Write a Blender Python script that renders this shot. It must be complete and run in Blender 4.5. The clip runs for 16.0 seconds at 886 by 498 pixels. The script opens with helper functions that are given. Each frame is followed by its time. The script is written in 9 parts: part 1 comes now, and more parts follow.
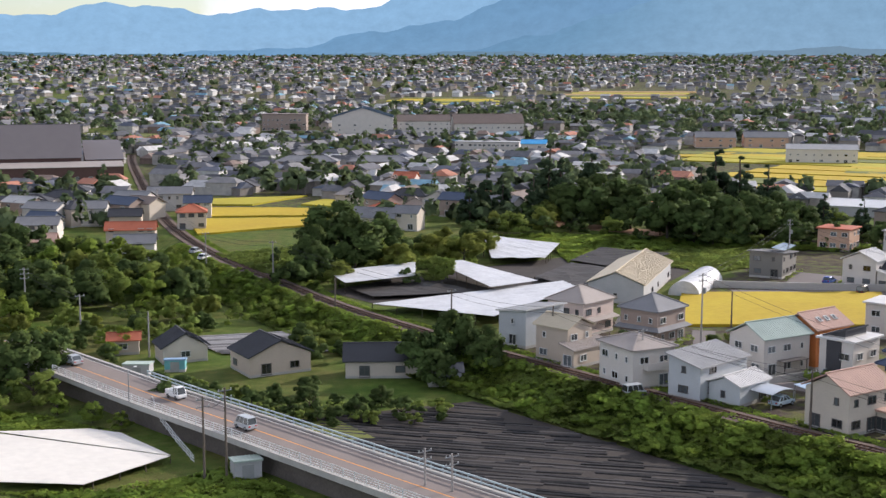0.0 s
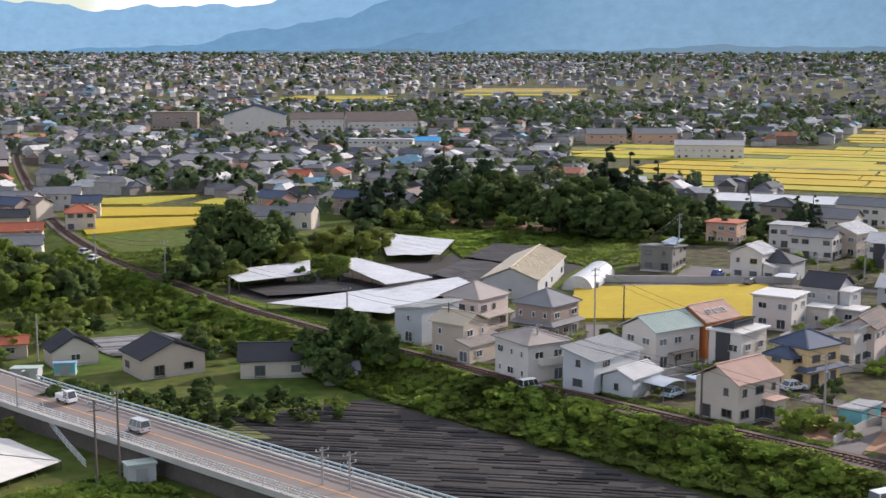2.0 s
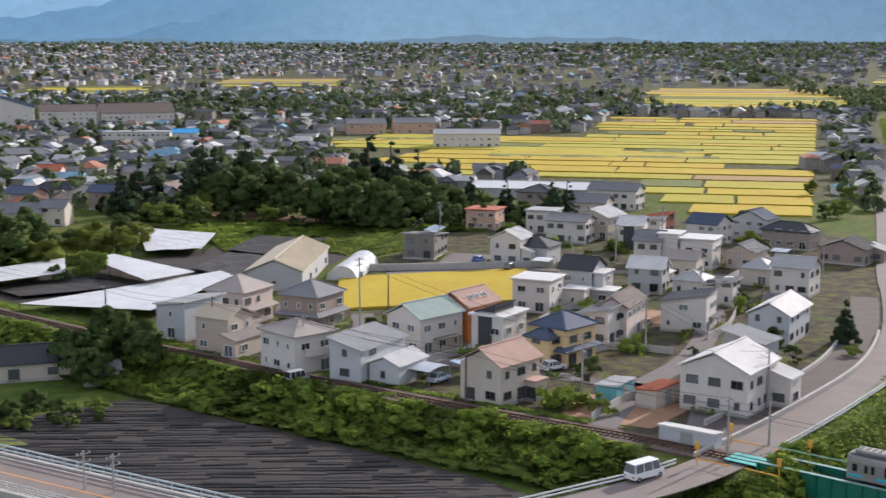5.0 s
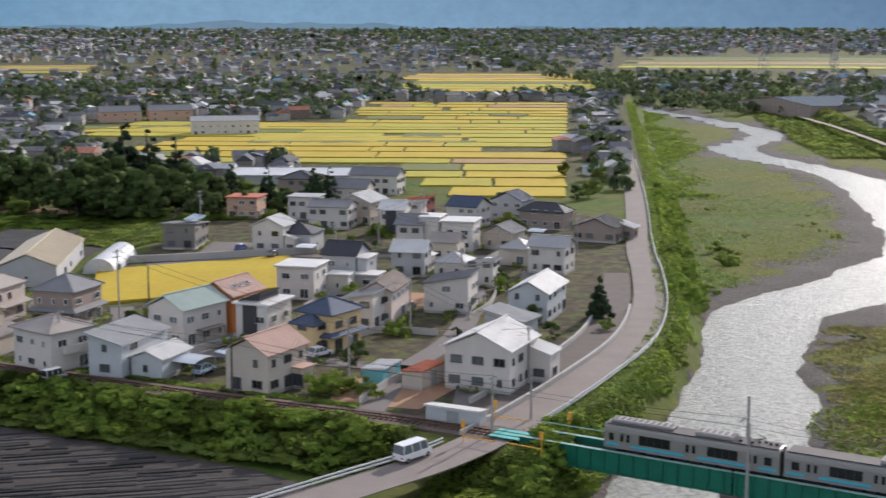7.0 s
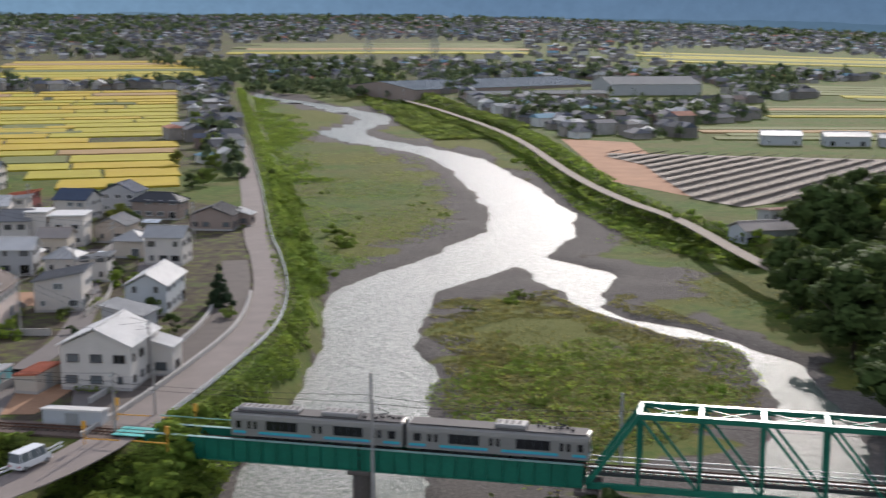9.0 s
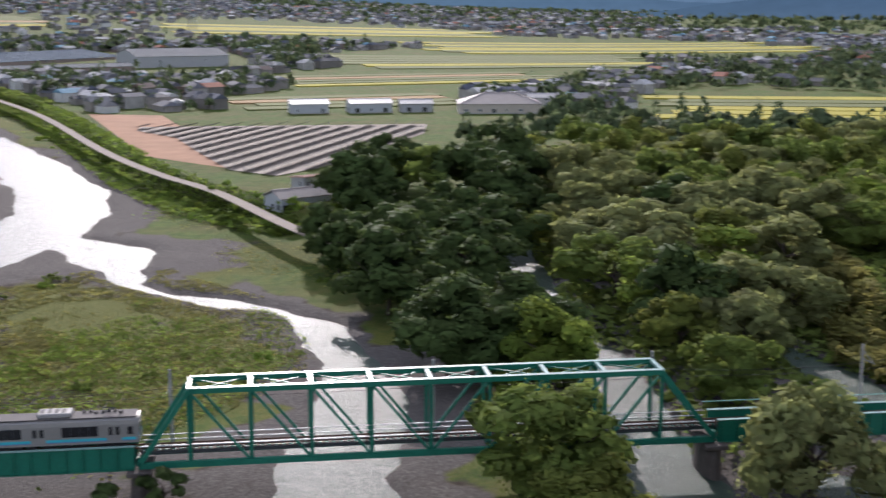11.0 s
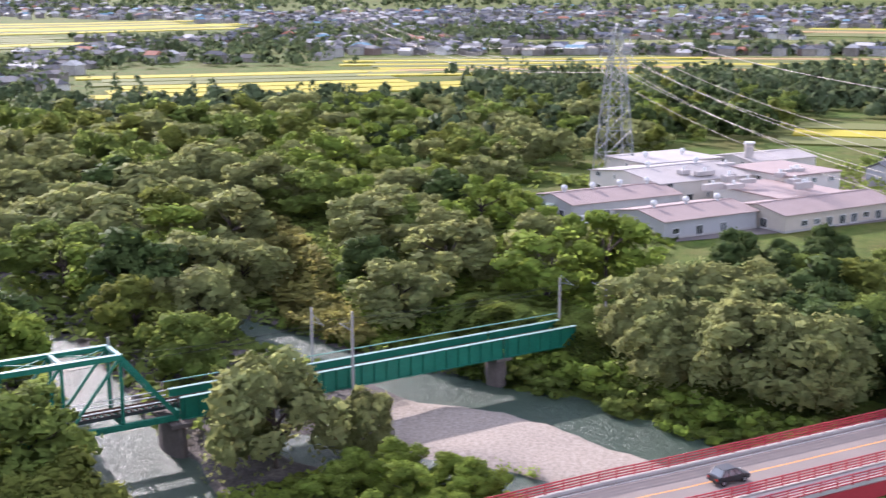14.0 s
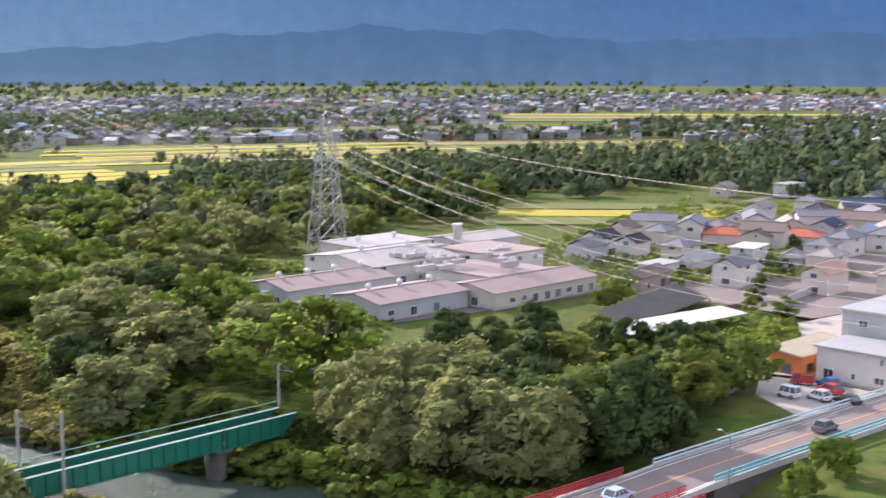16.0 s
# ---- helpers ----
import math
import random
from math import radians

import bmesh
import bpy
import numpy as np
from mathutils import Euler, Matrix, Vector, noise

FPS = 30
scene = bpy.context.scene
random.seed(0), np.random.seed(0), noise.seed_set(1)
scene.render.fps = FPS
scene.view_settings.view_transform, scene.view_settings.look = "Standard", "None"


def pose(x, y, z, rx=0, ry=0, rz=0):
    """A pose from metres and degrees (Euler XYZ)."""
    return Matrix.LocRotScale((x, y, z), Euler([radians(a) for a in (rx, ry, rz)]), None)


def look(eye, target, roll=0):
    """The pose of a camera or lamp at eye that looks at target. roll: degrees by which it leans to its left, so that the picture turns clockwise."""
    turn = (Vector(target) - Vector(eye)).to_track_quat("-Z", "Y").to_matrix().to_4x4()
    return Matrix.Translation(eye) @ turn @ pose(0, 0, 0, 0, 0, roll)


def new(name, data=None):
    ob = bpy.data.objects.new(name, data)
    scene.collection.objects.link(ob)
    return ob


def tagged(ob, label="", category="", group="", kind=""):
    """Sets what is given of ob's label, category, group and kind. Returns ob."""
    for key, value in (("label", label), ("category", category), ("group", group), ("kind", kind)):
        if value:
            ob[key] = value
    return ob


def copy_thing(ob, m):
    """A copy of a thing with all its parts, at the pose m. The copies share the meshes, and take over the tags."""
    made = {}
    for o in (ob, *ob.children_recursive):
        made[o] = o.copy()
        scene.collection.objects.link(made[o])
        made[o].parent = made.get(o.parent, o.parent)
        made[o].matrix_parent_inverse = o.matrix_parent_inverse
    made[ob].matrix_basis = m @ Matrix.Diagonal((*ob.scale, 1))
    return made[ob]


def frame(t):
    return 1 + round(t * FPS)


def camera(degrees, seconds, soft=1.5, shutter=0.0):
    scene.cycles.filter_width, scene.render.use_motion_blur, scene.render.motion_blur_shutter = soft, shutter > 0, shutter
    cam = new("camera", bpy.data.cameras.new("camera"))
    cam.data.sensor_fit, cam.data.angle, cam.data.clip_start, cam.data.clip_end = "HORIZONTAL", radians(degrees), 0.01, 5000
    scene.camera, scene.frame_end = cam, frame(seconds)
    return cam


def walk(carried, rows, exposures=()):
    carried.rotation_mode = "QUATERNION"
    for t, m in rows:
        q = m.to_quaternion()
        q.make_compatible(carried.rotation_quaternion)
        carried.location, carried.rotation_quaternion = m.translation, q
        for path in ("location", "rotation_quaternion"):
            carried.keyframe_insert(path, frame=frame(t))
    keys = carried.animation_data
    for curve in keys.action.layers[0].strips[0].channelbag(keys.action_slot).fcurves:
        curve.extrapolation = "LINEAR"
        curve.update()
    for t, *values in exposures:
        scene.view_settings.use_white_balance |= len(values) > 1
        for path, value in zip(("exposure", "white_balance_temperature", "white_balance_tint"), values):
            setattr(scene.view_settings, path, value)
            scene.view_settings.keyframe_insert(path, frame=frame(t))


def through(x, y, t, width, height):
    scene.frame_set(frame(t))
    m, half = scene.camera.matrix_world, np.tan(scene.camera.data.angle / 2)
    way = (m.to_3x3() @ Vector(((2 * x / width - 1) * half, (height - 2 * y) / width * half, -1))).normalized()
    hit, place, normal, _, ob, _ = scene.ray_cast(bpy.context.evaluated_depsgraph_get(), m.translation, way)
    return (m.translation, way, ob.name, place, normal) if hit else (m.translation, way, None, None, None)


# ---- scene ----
# The camera hangs 46 m above the railway and turns on the spot; x and y are metres from it, y ahead at the start.
EYE = 46.0
cam = camera(38.11, 16.0, soft=1.4, shutter=0.5)
TURNS = [
    (0, 0.000, -8.049), (0.5, -1.068, -8.058), (1, -2.233, -8.088), (1.5, -3.444, -8.134), (2, -4.733, -8.164),
    (2.5, -6.193, -8.202), (3, -7.776, -8.232), (3.5, -9.526, -8.272), (6, -20.157, -8.897), (6.5, -22.947, -9.057),
    (7, -26.047, -9.221), (7.5, -29.592, -9.353), (8, -33.758, -9.513), (8.5, -38.257, -9.645), (9, -43.219, -9.824),
    (9.5, -48.533, -10.067), (10, -53.835, -10.384), (10.2, -55.923, -10.532), (12.3, -75.574, -11.861),
    (12.5, -77.199, -11.967), (13, -81.186, -12.001), (13.5, -84.984, -12.003), (14, -88.700, -12.010),
    (14.5, -92.114, -11.660), (15, -95.215, -10.529), (15.5, -98.328, -9.323), (16, -101.545, -8.179),
]
LIGHT = [(0, 0.08, 6050, 17), (6, 0.02, 6000, 16), (8, -0.22, 5950, 15), (9, -0.25, 5950, 15), (10.2, -0.26, 5850, 17), (12.5, 0.58, 5700, 25), (14.5, 0.85, 5750, 27), (16, 0.70, 5950, 23)]
walk(cam, [(t, pose(0, 0, EYE, 90 + pitch, 0, yaw)) for t, yaw, pitch in TURNS], LIGHT)

# ---- light ----
SUN_AZ, SUN_EL = 57.0, 24.0  # degrees, clockwise from +y, and up
world = bpy.data.worlds.new("sky")
scene.world = world
world.use_nodes = True
wn = world.node_tree
sky = wn.nodes.new("ShaderNodeTexSky")
sky.sky_type = "NISHITA"
sky.sun_disc = False
sky.sun_elevation = radians(SUN_EL)
sky.sun_rotation = radians(SUN_AZ)
sky.dust_density = 0.7
# broken white cloud over the clear sky
cloud = wn.nodes.new("ShaderNodeTexNoise")
cloud.inputs["Scale"].default_value, cloud.inputs["Detail"].default_value, cloud.inputs["Roughness"].default_value = 5.0, 7, 0.6
cloud_cut = wn.nodes.new("ShaderNodeMapRange")
cloud_cut.inputs["From Min"].default_value, cloud_cut.inputs["From Max"].default_value = 0.43, 0.57
cloud_cut.inputs["To Max"].default_value = 0.92
sky_mix = wn.nodes.new("ShaderNodeMix")
sky_mix.data_type = "RGBA"
sky_mix.inputs[7].default_value = (7.5, 7.45, 7.5, 1)
wn.links.new(cloud.outputs[0], cloud_cut.inputs["Value"])
wn.links.new(cloud_cut.outputs[0], sky_mix.inputs[0])
wn.links.new(sky.outputs[0], sky_mix.inputs[6])
wn.links.new(sky_mix.outputs[2], wn.nodes["Background"].inputs[0])
wn.nodes["Background"].inputs[1].default_value = 0.15
sun_data = bpy.data.lights.new("sun", "SUN")
sun_data.energy, sun_data.angle, sun_data.color = 5.0, radians(0.6), (1.0, 0.90, 0.76)
sun = new("sun", sun_data)
sun_dir = Vector((math.sin(radians(SUN_AZ)) * math.cos(radians(SUN_EL)), math.cos(radians(SUN_AZ)) * math.cos(radians(SUN_EL)), math.sin(radians(SUN_EL))))
sun.matrix_world = look(sun_dir * 300, (0, 0, 0))

# ---- materials ----
rng = np.random.default_rng(7)
MATS = {}


def mat(name, col, rough=0.8, vary=0.15, scale=1.0, fine=12.0, bump=0.0, metal=0.0, island=0.0, objvar=0.0, spec=0.3, transl=0.0, hue=0.0):
    """A worn surface: base colour with a broad stain pattern and a fine grain, at real size."""
    if name in MATS:
        return MATS[name]
    m = bpy.data.materials.new(name)
    m.use_nodes = True
    n, l = m.node_tree.nodes, m.node_tree.links
    b = n["Principled BSDF"]
    b.inputs["Roughness"].default_value = rough
    b.inputs["Metallic"].default_value = metal
    b.inputs["Specular IOR Level"].default_value = spec
    geo = n.new("ShaderNodeNewGeometry")
    n1, n2 = n.new("ShaderNodeTexNoise"), n.new("ShaderNodeTexNoise")
    n1.inputs["Scale"].default_value, n1.inputs["Detail"].default_value = scale, 4
    n2.inputs["Scale"].default_value, n2.inputs["Detail"].default_value = fine, 3
    l.new(geo.outputs["Position"], n1.inputs["Vector"])
    l.new(geo.outputs["Position"], n2.inputs["Vector"])
    add = n.new("ShaderNodeMath")
    add.operation = "ADD"
    l.new(n1.outputs[0], add.inputs[0])
    l.new(n2.outputs[0], add.inputs[1])
    last = add
    if island or objvar:
        src = geo.outputs["Random Per Island"]
        k = island
        if objvar:
            oi = n.new("ShaderNodeObjectInfo")
            src, k = oi.outputs["Random"], objvar
        ma = n.new("ShaderNodeMath")
        ma.operation = "MULTIPLY_ADD"
        l.new(src, ma.inputs[0])
        ma.inputs[1].default_value = 2 * k / max(vary, 0.01)
        l.new(add.outputs[0], ma.inputs[2])
        sub = n.new("ShaderNodeMath")
        sub.operation = "SUBTRACT"
        l.new(ma.outputs[0], sub.inputs[0])
        sub.inputs[1].default_value = k / max(vary, 0.01)
        last = sub
    mr = n.new("ShaderNodeMapRange")
    mr.clamp = False
    mr.inputs["From Min"].default_value, mr.inputs["From Max"].default_value = 0.5, 1.5
    mr.inputs["To Min"].default_value, mr.inputs["To Max"].default_value = 1 - vary, 1 + vary
    l.new(last.outputs[0], mr.inputs["Value"])
    mx = n.new("ShaderNodeVectorMath")
    mx.operation = "SCALE"
    mx.inputs[0].default_value = col[:3]
    l.new(mr.outputs[0], mx.inputs["Scale"])
    out = mx.outputs[0]
    if hue:
        hs = n.new("ShaderNodeHueSaturation")
        hm = n.new("ShaderNodeMapRange")
        hm.inputs["To Min"].default_value, hm.inputs["To Max"].default_value = 0.5 - hue, 0.5 + hue
        if objvar:
            l.new(oi.outputs["Random"], hm.inputs["Value"])
        else:
            l.new(n1.outputs[0], hm.inputs["Value"])
        l.new(hm.outputs[0], hs.inputs["Hue"])
        l.new(out, hs.inputs["Color"])
        out = hs.outputs[0]
    l.new(out, b.inputs["Base Color"])
    if bump:
        bp = n.new("ShaderNodeBump")
        bp.inputs["Strength"].default_value, bp.inputs["Distance"].default_value = 0.6, bump
        l.new(n2.outputs[0], bp.inputs["Height"])
        l.new(bp.outputs[0], b.inputs["Normal"])
    if transl:
        tr = n.new("ShaderNodeBsdfTranslucent")
        ms = n.new("ShaderNodeMixShader")
        ms.inputs[0].default_value = transl
        l.new(out, tr.inputs["Color"])
        l.new(b.outputs[0], ms.inputs[1])
        l.new(tr.outputs[0], ms.inputs[2])
        l.new(ms.outputs[0], n["Material Output"].inputs["Surface"])
    MATS[name] = m
    return m


# ---- mesh helpers ----
def mesh_of(name, bm, material):
    me = bpy.data.meshes.new(name)
    bm.to_mesh(me)
    bm.free()
    if material:
        me.materials.append(material)
    return me


def part(name, bm, material, parent=None, label=""):
    ob = new(name, mesh_of(name, bm, material))
    if parent:
        ob.parent = parent
    if label:
        ob["label"] = label
    return ob


def raw(name, verts, faces, material, parent=None, label="", smooth=False):
    me = bpy.data.meshes.new(name)
    me.from_pydata(verts, [], faces)
    me.update()
    if material:
        me.materials.append(material)
    if smooth:
        me.polygons.foreach_set("use_smooth", [True] * len(me.polygons))
    ob = new(name, me)
    if parent:
        ob.parent = parent
    if label:
        ob["label"] = label
    return ob


def box(bm, c, s, rz=0.0, bevel=0.0):
    """A box with centre c and size s, turned rz degrees; its edges broken by bevel."""
    r = bmesh.ops.create_cube(bm, size=1, matrix=Matrix.LocRotScale(c, Euler((0, 0, radians(rz))), s))
    if bevel:
        es = {e for v in r["verts"] for e in v.link_edges}
        bmesh.ops.bevel(bm, geom=list(es), offset=bevel, segments=1, affect="EDGES")
    return r["verts"]


def tube(bm, a, b, r0, r1=None, seg=8):
    """A tapered round bar from a to b."""
    a, b = Vector(a), Vector(b)
    d = b - a
    m = Matrix.Translation((a + b) / 2) @ d.to_track_quat("Z", "Y").to_matrix().to_4x4()
    bmesh.ops.create_cone(bm, cap_ends=True, segments=seg, radius1=r0, radius2=r0 if r1 is None else r1, depth=d.length, matrix=m)


def beam(bm, a, b, w, h):
    """A square bar from a to b, w wide and h high."""
    a, b = Vector(a), Vector(b)
    d = (b - a).normalized()
    s = d.cross(Vector((0, 0, 1)))
    if s.length < 1e-3:
        s = Vector((1, 0, 0))
    s.normalize()
    u = s.cross(d).normalized()
    vs = [bm.verts.new(p + s * i * w / 2 + u * j * h / 2) for p in (a, b) for i, j in ((-1, -1), (1, -1), (1, 1), (-1, 1))]
    for f in ((3, 2, 1, 0), (4, 5, 6, 7), (0, 1, 5, 4), (1, 2, 6, 5), (2, 3, 7, 6), (3, 0, 4, 7)):
        bm.faces.new([vs[i] for i in f])


def thing(name, label, category, group="", kind="", at=(0, 0, 0), rz=0.0):
    ob = new(name)
    ob.empty_display_size = 0.3
    ob.matrix_basis = pose(*at, 0, 0, rz)
    return tagged(ob, label, category, group, kind)


# ---- lie of the land ----
RAIL = [(-165.0, 680.0), (-148.4, 613.2), (-106.6, 461.8), (-87.0, 395.0), (-69.5, 344.7), (-50.5, 301.0), (-36.5, 275.0), (-19.9, 244.5), (-4.4, 221.6),
        (10.5, 201.0), (38.4, 165.5), (52.7, 148.6), (66.8, 131.9), (99.1, 84.5), (131.3, 36.5), (161.8, -9.0), (190.0, -51.0), (230.0, -110.0)]
BANK_L = [(20.0, 40.0), (45.0, 88.0), (61.0, 113.0), (75.5, 126.0), (98.5, 143.0), (121.0, 165.0), (142.0, 193.0), (166.0, 229.5), (258.0, 364.0), (496.0, 727.0), (1100.0, 1650.0)]
BANK_R = [(30.0, -66.0), (70.0, -62.0), (110.0, -52.0), (140.0, -38.0), (160.0, -20.0), (178.0, 4.0), (205.0, 26.0), (262.0, 78.0), (262.0, 120.0), (240.0, 152.0), (276.0, 217.0), (428.0, 404.0), (582.0, 650.0), (1200.0, 1500.0)]
CHANNEL = [(55.0, 76.0, 11.0), (84.0, 109.0, 11.0), (100.0, 124.0, 11.0), (115.0, 139.0, 10.4), (130.0, 157.0, 8.5), (147.0, 176.0, 9.6), (163.0, 189.0, 10.4), (179.0, 194.0, 10.5), (200.0, 200.0, 12.5), (233.0, 217.0, 11.8), (258.0, 238.0, 11.2),
           (295.0, 285.0, 10.6), (328.0, 332.0, 10.0), (350.0, 364.0, 9.0), (362.0, 395.0, 8.5), (369.0, 426.0, 9.0), (378.0, 462.0, 11.0), (398.0, 498.0, 11.5), (428.0, 519.0, 9.0), (454.0, 535.0, 9.5), (472.0, 560.0, 9.5), (482.0, 594.0, 9.0), (496.0, 643.0, 7.5), (502.0, 701.0, 7.5), (536.0, 782.0, 7.0), (600.0, 900.0, 7.0), (900.0, 1250.0, 8.0)]
BRANCH = [(206.0, 191.0, 5.0), (200.0, 173.0, 9.5), (187.0, 159.0, 4.0), (179.0, 150.0, 1.7), (175.5, 139.0, 1.5), (175.0, 127.0, 2.2), (174.0, 115.0, 2.2), (169.0, 106.0, 3.6), (162.0, 98.0, 4.2), (153.0, 89.0, 4.6), (133.0, 76.0, 6.0), (112.0, 68.0, 6.5), (98.0, 58.0, 9.0), (60.0, 34.0, 12.0)]
STREAM = [(250.0, 106.0, 4.0), (209.0, 85.0, 5.0), (181.0, 68.0, 4.6), (168.0, 57.0, 4.2), (150.0, 46.0, 4.4), (132.0, 38.0, 5.4), (120.0, 32.0, 6.6), (98.0, 24.0, 9.0), (60.0, 8.0, 12.0)]
FORE = [(190.0, 40.0, 3.0), (170.0, 20.0, 4.0), (157.0, 5.0, 5.0), (150.0, -9.0, 6.0), (141.0, -19.0, 6.0), (129.0, -29.0, 6.5), (100.0, -44.0, 8.0), (60.0, -52.0, 9.0)]
FORE_B = [(136.0, 22.0, 3.0), (127.0, 2.0, 3.5), (118.0, -12.0, 4.0), (100.0, -34.0, 5.0)]


def near_line(x, y, line):
    """Distance from points to a broken line, the side (positive to its left) and the place along it."""
    best = np.full(x.shape, 1e9)
    side = np.zeros_like(best)
    along = np.zeros_like(best)
    s0 = 0.0
    for (ax, ay, *_), (bx, by, *_) in zip(line, line[1:]):
        dx, dy = bx - ax, by - ay
        ln = math.hypot(dx, dy)
        u = np.clip(((x - ax) * dx + (y - ay) * dy) / ln ** 2, 0, 1)
        d = np.hypot(x - ax - u * dx, y - ay - u * dy)
        c = dx * (y - ay) - dy * (x - ax)
        m = d < best
        best = np.where(m, d, best)
        side = np.where(m, np.sign(c), side)
        along = np.where(m, s0 + u * ln, along)
        s0 += ln
    return best, side, along


def width_dip(x, y, chan):
    """How far inside a channel of changing half-width a point lies (metres, positive inside)."""
    best = np.full(x.shape, -1e9)
    for (ax, ay, aw), (bx, by, bw) in zip(chan, chan[1:]):
        dx, dy = bx - ax, by - ay
        u = np.clip(((x - ax) * dx + (y - ay) * dy) / (dx * dx + dy * dy), 0, 1)
        best = np.maximum(best, aw + u * (bw - aw) - np.hypot(x - ax - u * dx, y - ay - u * dy))
    return best


def step(a, b, v):
    t = np.clip((v - a) / (b - a), 0, 1)
    return t * t * (3 - 2 * t)


def wob(x, y, k):
    return np.sin(x * k + 1.3 * np.sin(y * k * 0.7)) * np.sin(y * k * 1.1 + 0.7 + 1.1 * np.sin(x * k * 0.6))


WATER = -5.25


def lay(x, y):
    """Height of the ground, with the weights of river bed and of the low field, at points (arrays)."""
    x, y = np.asarray(x, float), np.asarray(y, float)
    r = np.hypot(x, y)
    az = np.degrees(np.arctan2(x, y))
    rise = 0.0285 * np.clip(r - 700, 0, 2400) * (0.12 + 0.88 * step(75, 40, np.abs(az)))
    z = rise + 0.0
    # low ground on the camera's side of the railway
    d, side, along = near_line(x, y, RAIL)
    low = np.where(side < 0, step(3.0, 10.0, d), 0.0)
    low = low * step(420, 300, y) * (0.14 + 0.86 * step(-74, -56, y))
    z = z - 3.2 * low
    # river corridor
    dl, sl, _ = near_line(x, y, BANK_L)
    dr, sr, _ = near_line(x, y, BANK_R)
    inside = np.where((sl < 0) & (sr > 0), step(0.0, 6.0, np.minimum(dl, dr)), 0.0) * step(1100, 950, r)
    bed = -4.6 + 0.22 * wob(x, y, 0.11) + 0.12 * wob(x, y, 0.31)
    z = z * (1 - inside) + (bed + rise * 0.9) * inside
    ch = np.max([width_dip(x, y, c) for c in (CHANNEL, BRANCH, STREAM, FORE, FORE_B)], axis=0)
    ch = ch + 0.9 * wob(x, y, 0.17) + 0.5 * wob(x + 3, y, 0.43) + 0.35 * wob(x, y + 5, 1.1)
    wet = step(-2.6, 2.6, ch) * inside
    z = z - 1.35 * wet * np.where(r < 900, 1, 0.6)
    return z, inside, low, ch, d, side


def gz(x, y):
    return float(lay(np.array([x]), np.array([y]))[0][0])


# ---- ground: one sheet out to the horizon ----
def ground_grid():
    az = np.radians(np.concatenate([np.arange(-180, -34, 6.0), np.arange(-34, 132, 0.5), np.arange(132, 180, 6.0)]))
    r = [0.02, 2.0, 15.0, 30.0]
    while r[-1] < 4900:
        r.append(r[-1] * (1.0105 if r[-1] > 60 and r[-1] < 420 else 1.03))
    r = np.array(r)
    return az, r


AZ, RR = ground_grid()
gx, gy = np.outer(RR, np.sin(AZ)), np.outer(RR, np.cos(AZ))
g_z, g_in, g_low, g_ch, g_rail, g_side = lay(gx, gy)
NR, NA = gx.shape


def cover_weights(x, y, inside, low, ch, d, side):
    """Grass, gravel and black-sheeted soil, 0 to 1."""
    r = np.hypot(x, y)
    n1 = wob(x, y, 0.045) * 0.6 + wob(x + 31, y - 17, 0.13) * 0.4
    grav = inside * step(-13, -6, ch + 11 * n1 + 4 * wob(x, y, 0.31) + 6 * step(8, -2, np.abs(np.hypot(x - 205, y - 232) - 30)))
    edge = np.minimum(near_line(x, y, BANK_L)[0], near_line(x, y, BANK_R)[0])
    grav = grav * step(7, 17, edge + 7 * wob(x, y, 0.07) + 12 * step(-4, 0, ch))
    grav = np.maximum(grav, inside * step(24, 18, np.hypot(x - 136, y + 5)))
    grass = inside * (1 - grav)
    bankish = np.where((inside > 0.02) & (inside < 0.98), 1.0, 0.0)
    grass = np.maximum(grass, bankish * 0.9)
    grav = grav * (1 - bankish * 0.9)
    emb = np.where(side < 0, step(2.0, 3.0, d) * step(16, 10, d), 0.0) * (1 - inside)
    grass = np.maximum(grass, emb)
    isl = step(-4, 4, width_dip(x, y, [(116.0, 118.0, 6.0), (136.0, 116.0, 13.0), (150.0, 122.0, 19.0), (160.0, 145.0, 13.0), (168.0, 162.0, 7.0)]) + 3 * n1) * step(-1.0, -4.0, ch)
    bare = step(0.1, 0.6, wob(x * 0.6 + 9, y + 0.4 * x, 0.13) + 0.5 * wob(x, y, 0.37))
    grass = np.maximum(grass, isl * (0.66 - 0.5 * bare))
    grav = grav * (1 - isl * (0.85 - 0.6 * bare))
    pale = grav * step(20, 8, np.hypot(x - 133, y + 8) - 6) + grav * 0.35 * step(70, 30, np.hypot(x - 120, y - 10))
    # thin dry grass on the river flats, away from the lush strip under the levee
    dl = near_line(x, y, BANK_L)[0]
    dr = near_line(x, y, BANK_R)[0]
    dry = inside * step(9, 22, np.minimum(dl, dr) + 6 * wob(x, y, 0.09)) * (0.55 + 0.45 * wob(x + 60, y, 0.05))
    return grass, grav, np.clip(pale, 0, 1), np.clip(np.maximum(dry, isl * 0.8), 0, 1)


w_grass, w_grav, w_black, w_dry = cover_weights(gx, gy, g_in, g_low, g_ch, g_rail, g_side)
# outside the village the plain is green between its houses and fields
VILLAGE = [(8, 212), (66, 133), (92, 143), (128, 172), (150, 205), (176, 252), (186, 290), (150, 345), (96, 345), (56, 268), (38, 240)]


def inside_of(x, y, poly):
    c = np.zeros(np.shape(x), bool)
    j = len(poly) - 1
    for i in range(len(poly)):
        (xi, yi), (xj, yj) = poly[i], poly[j]
        c ^= ((yi > y) != (yj > y)) & (x < (xj - xi) * (y - yi) / (yj - yi + 1e-12) + xi)
        j = i
    return c


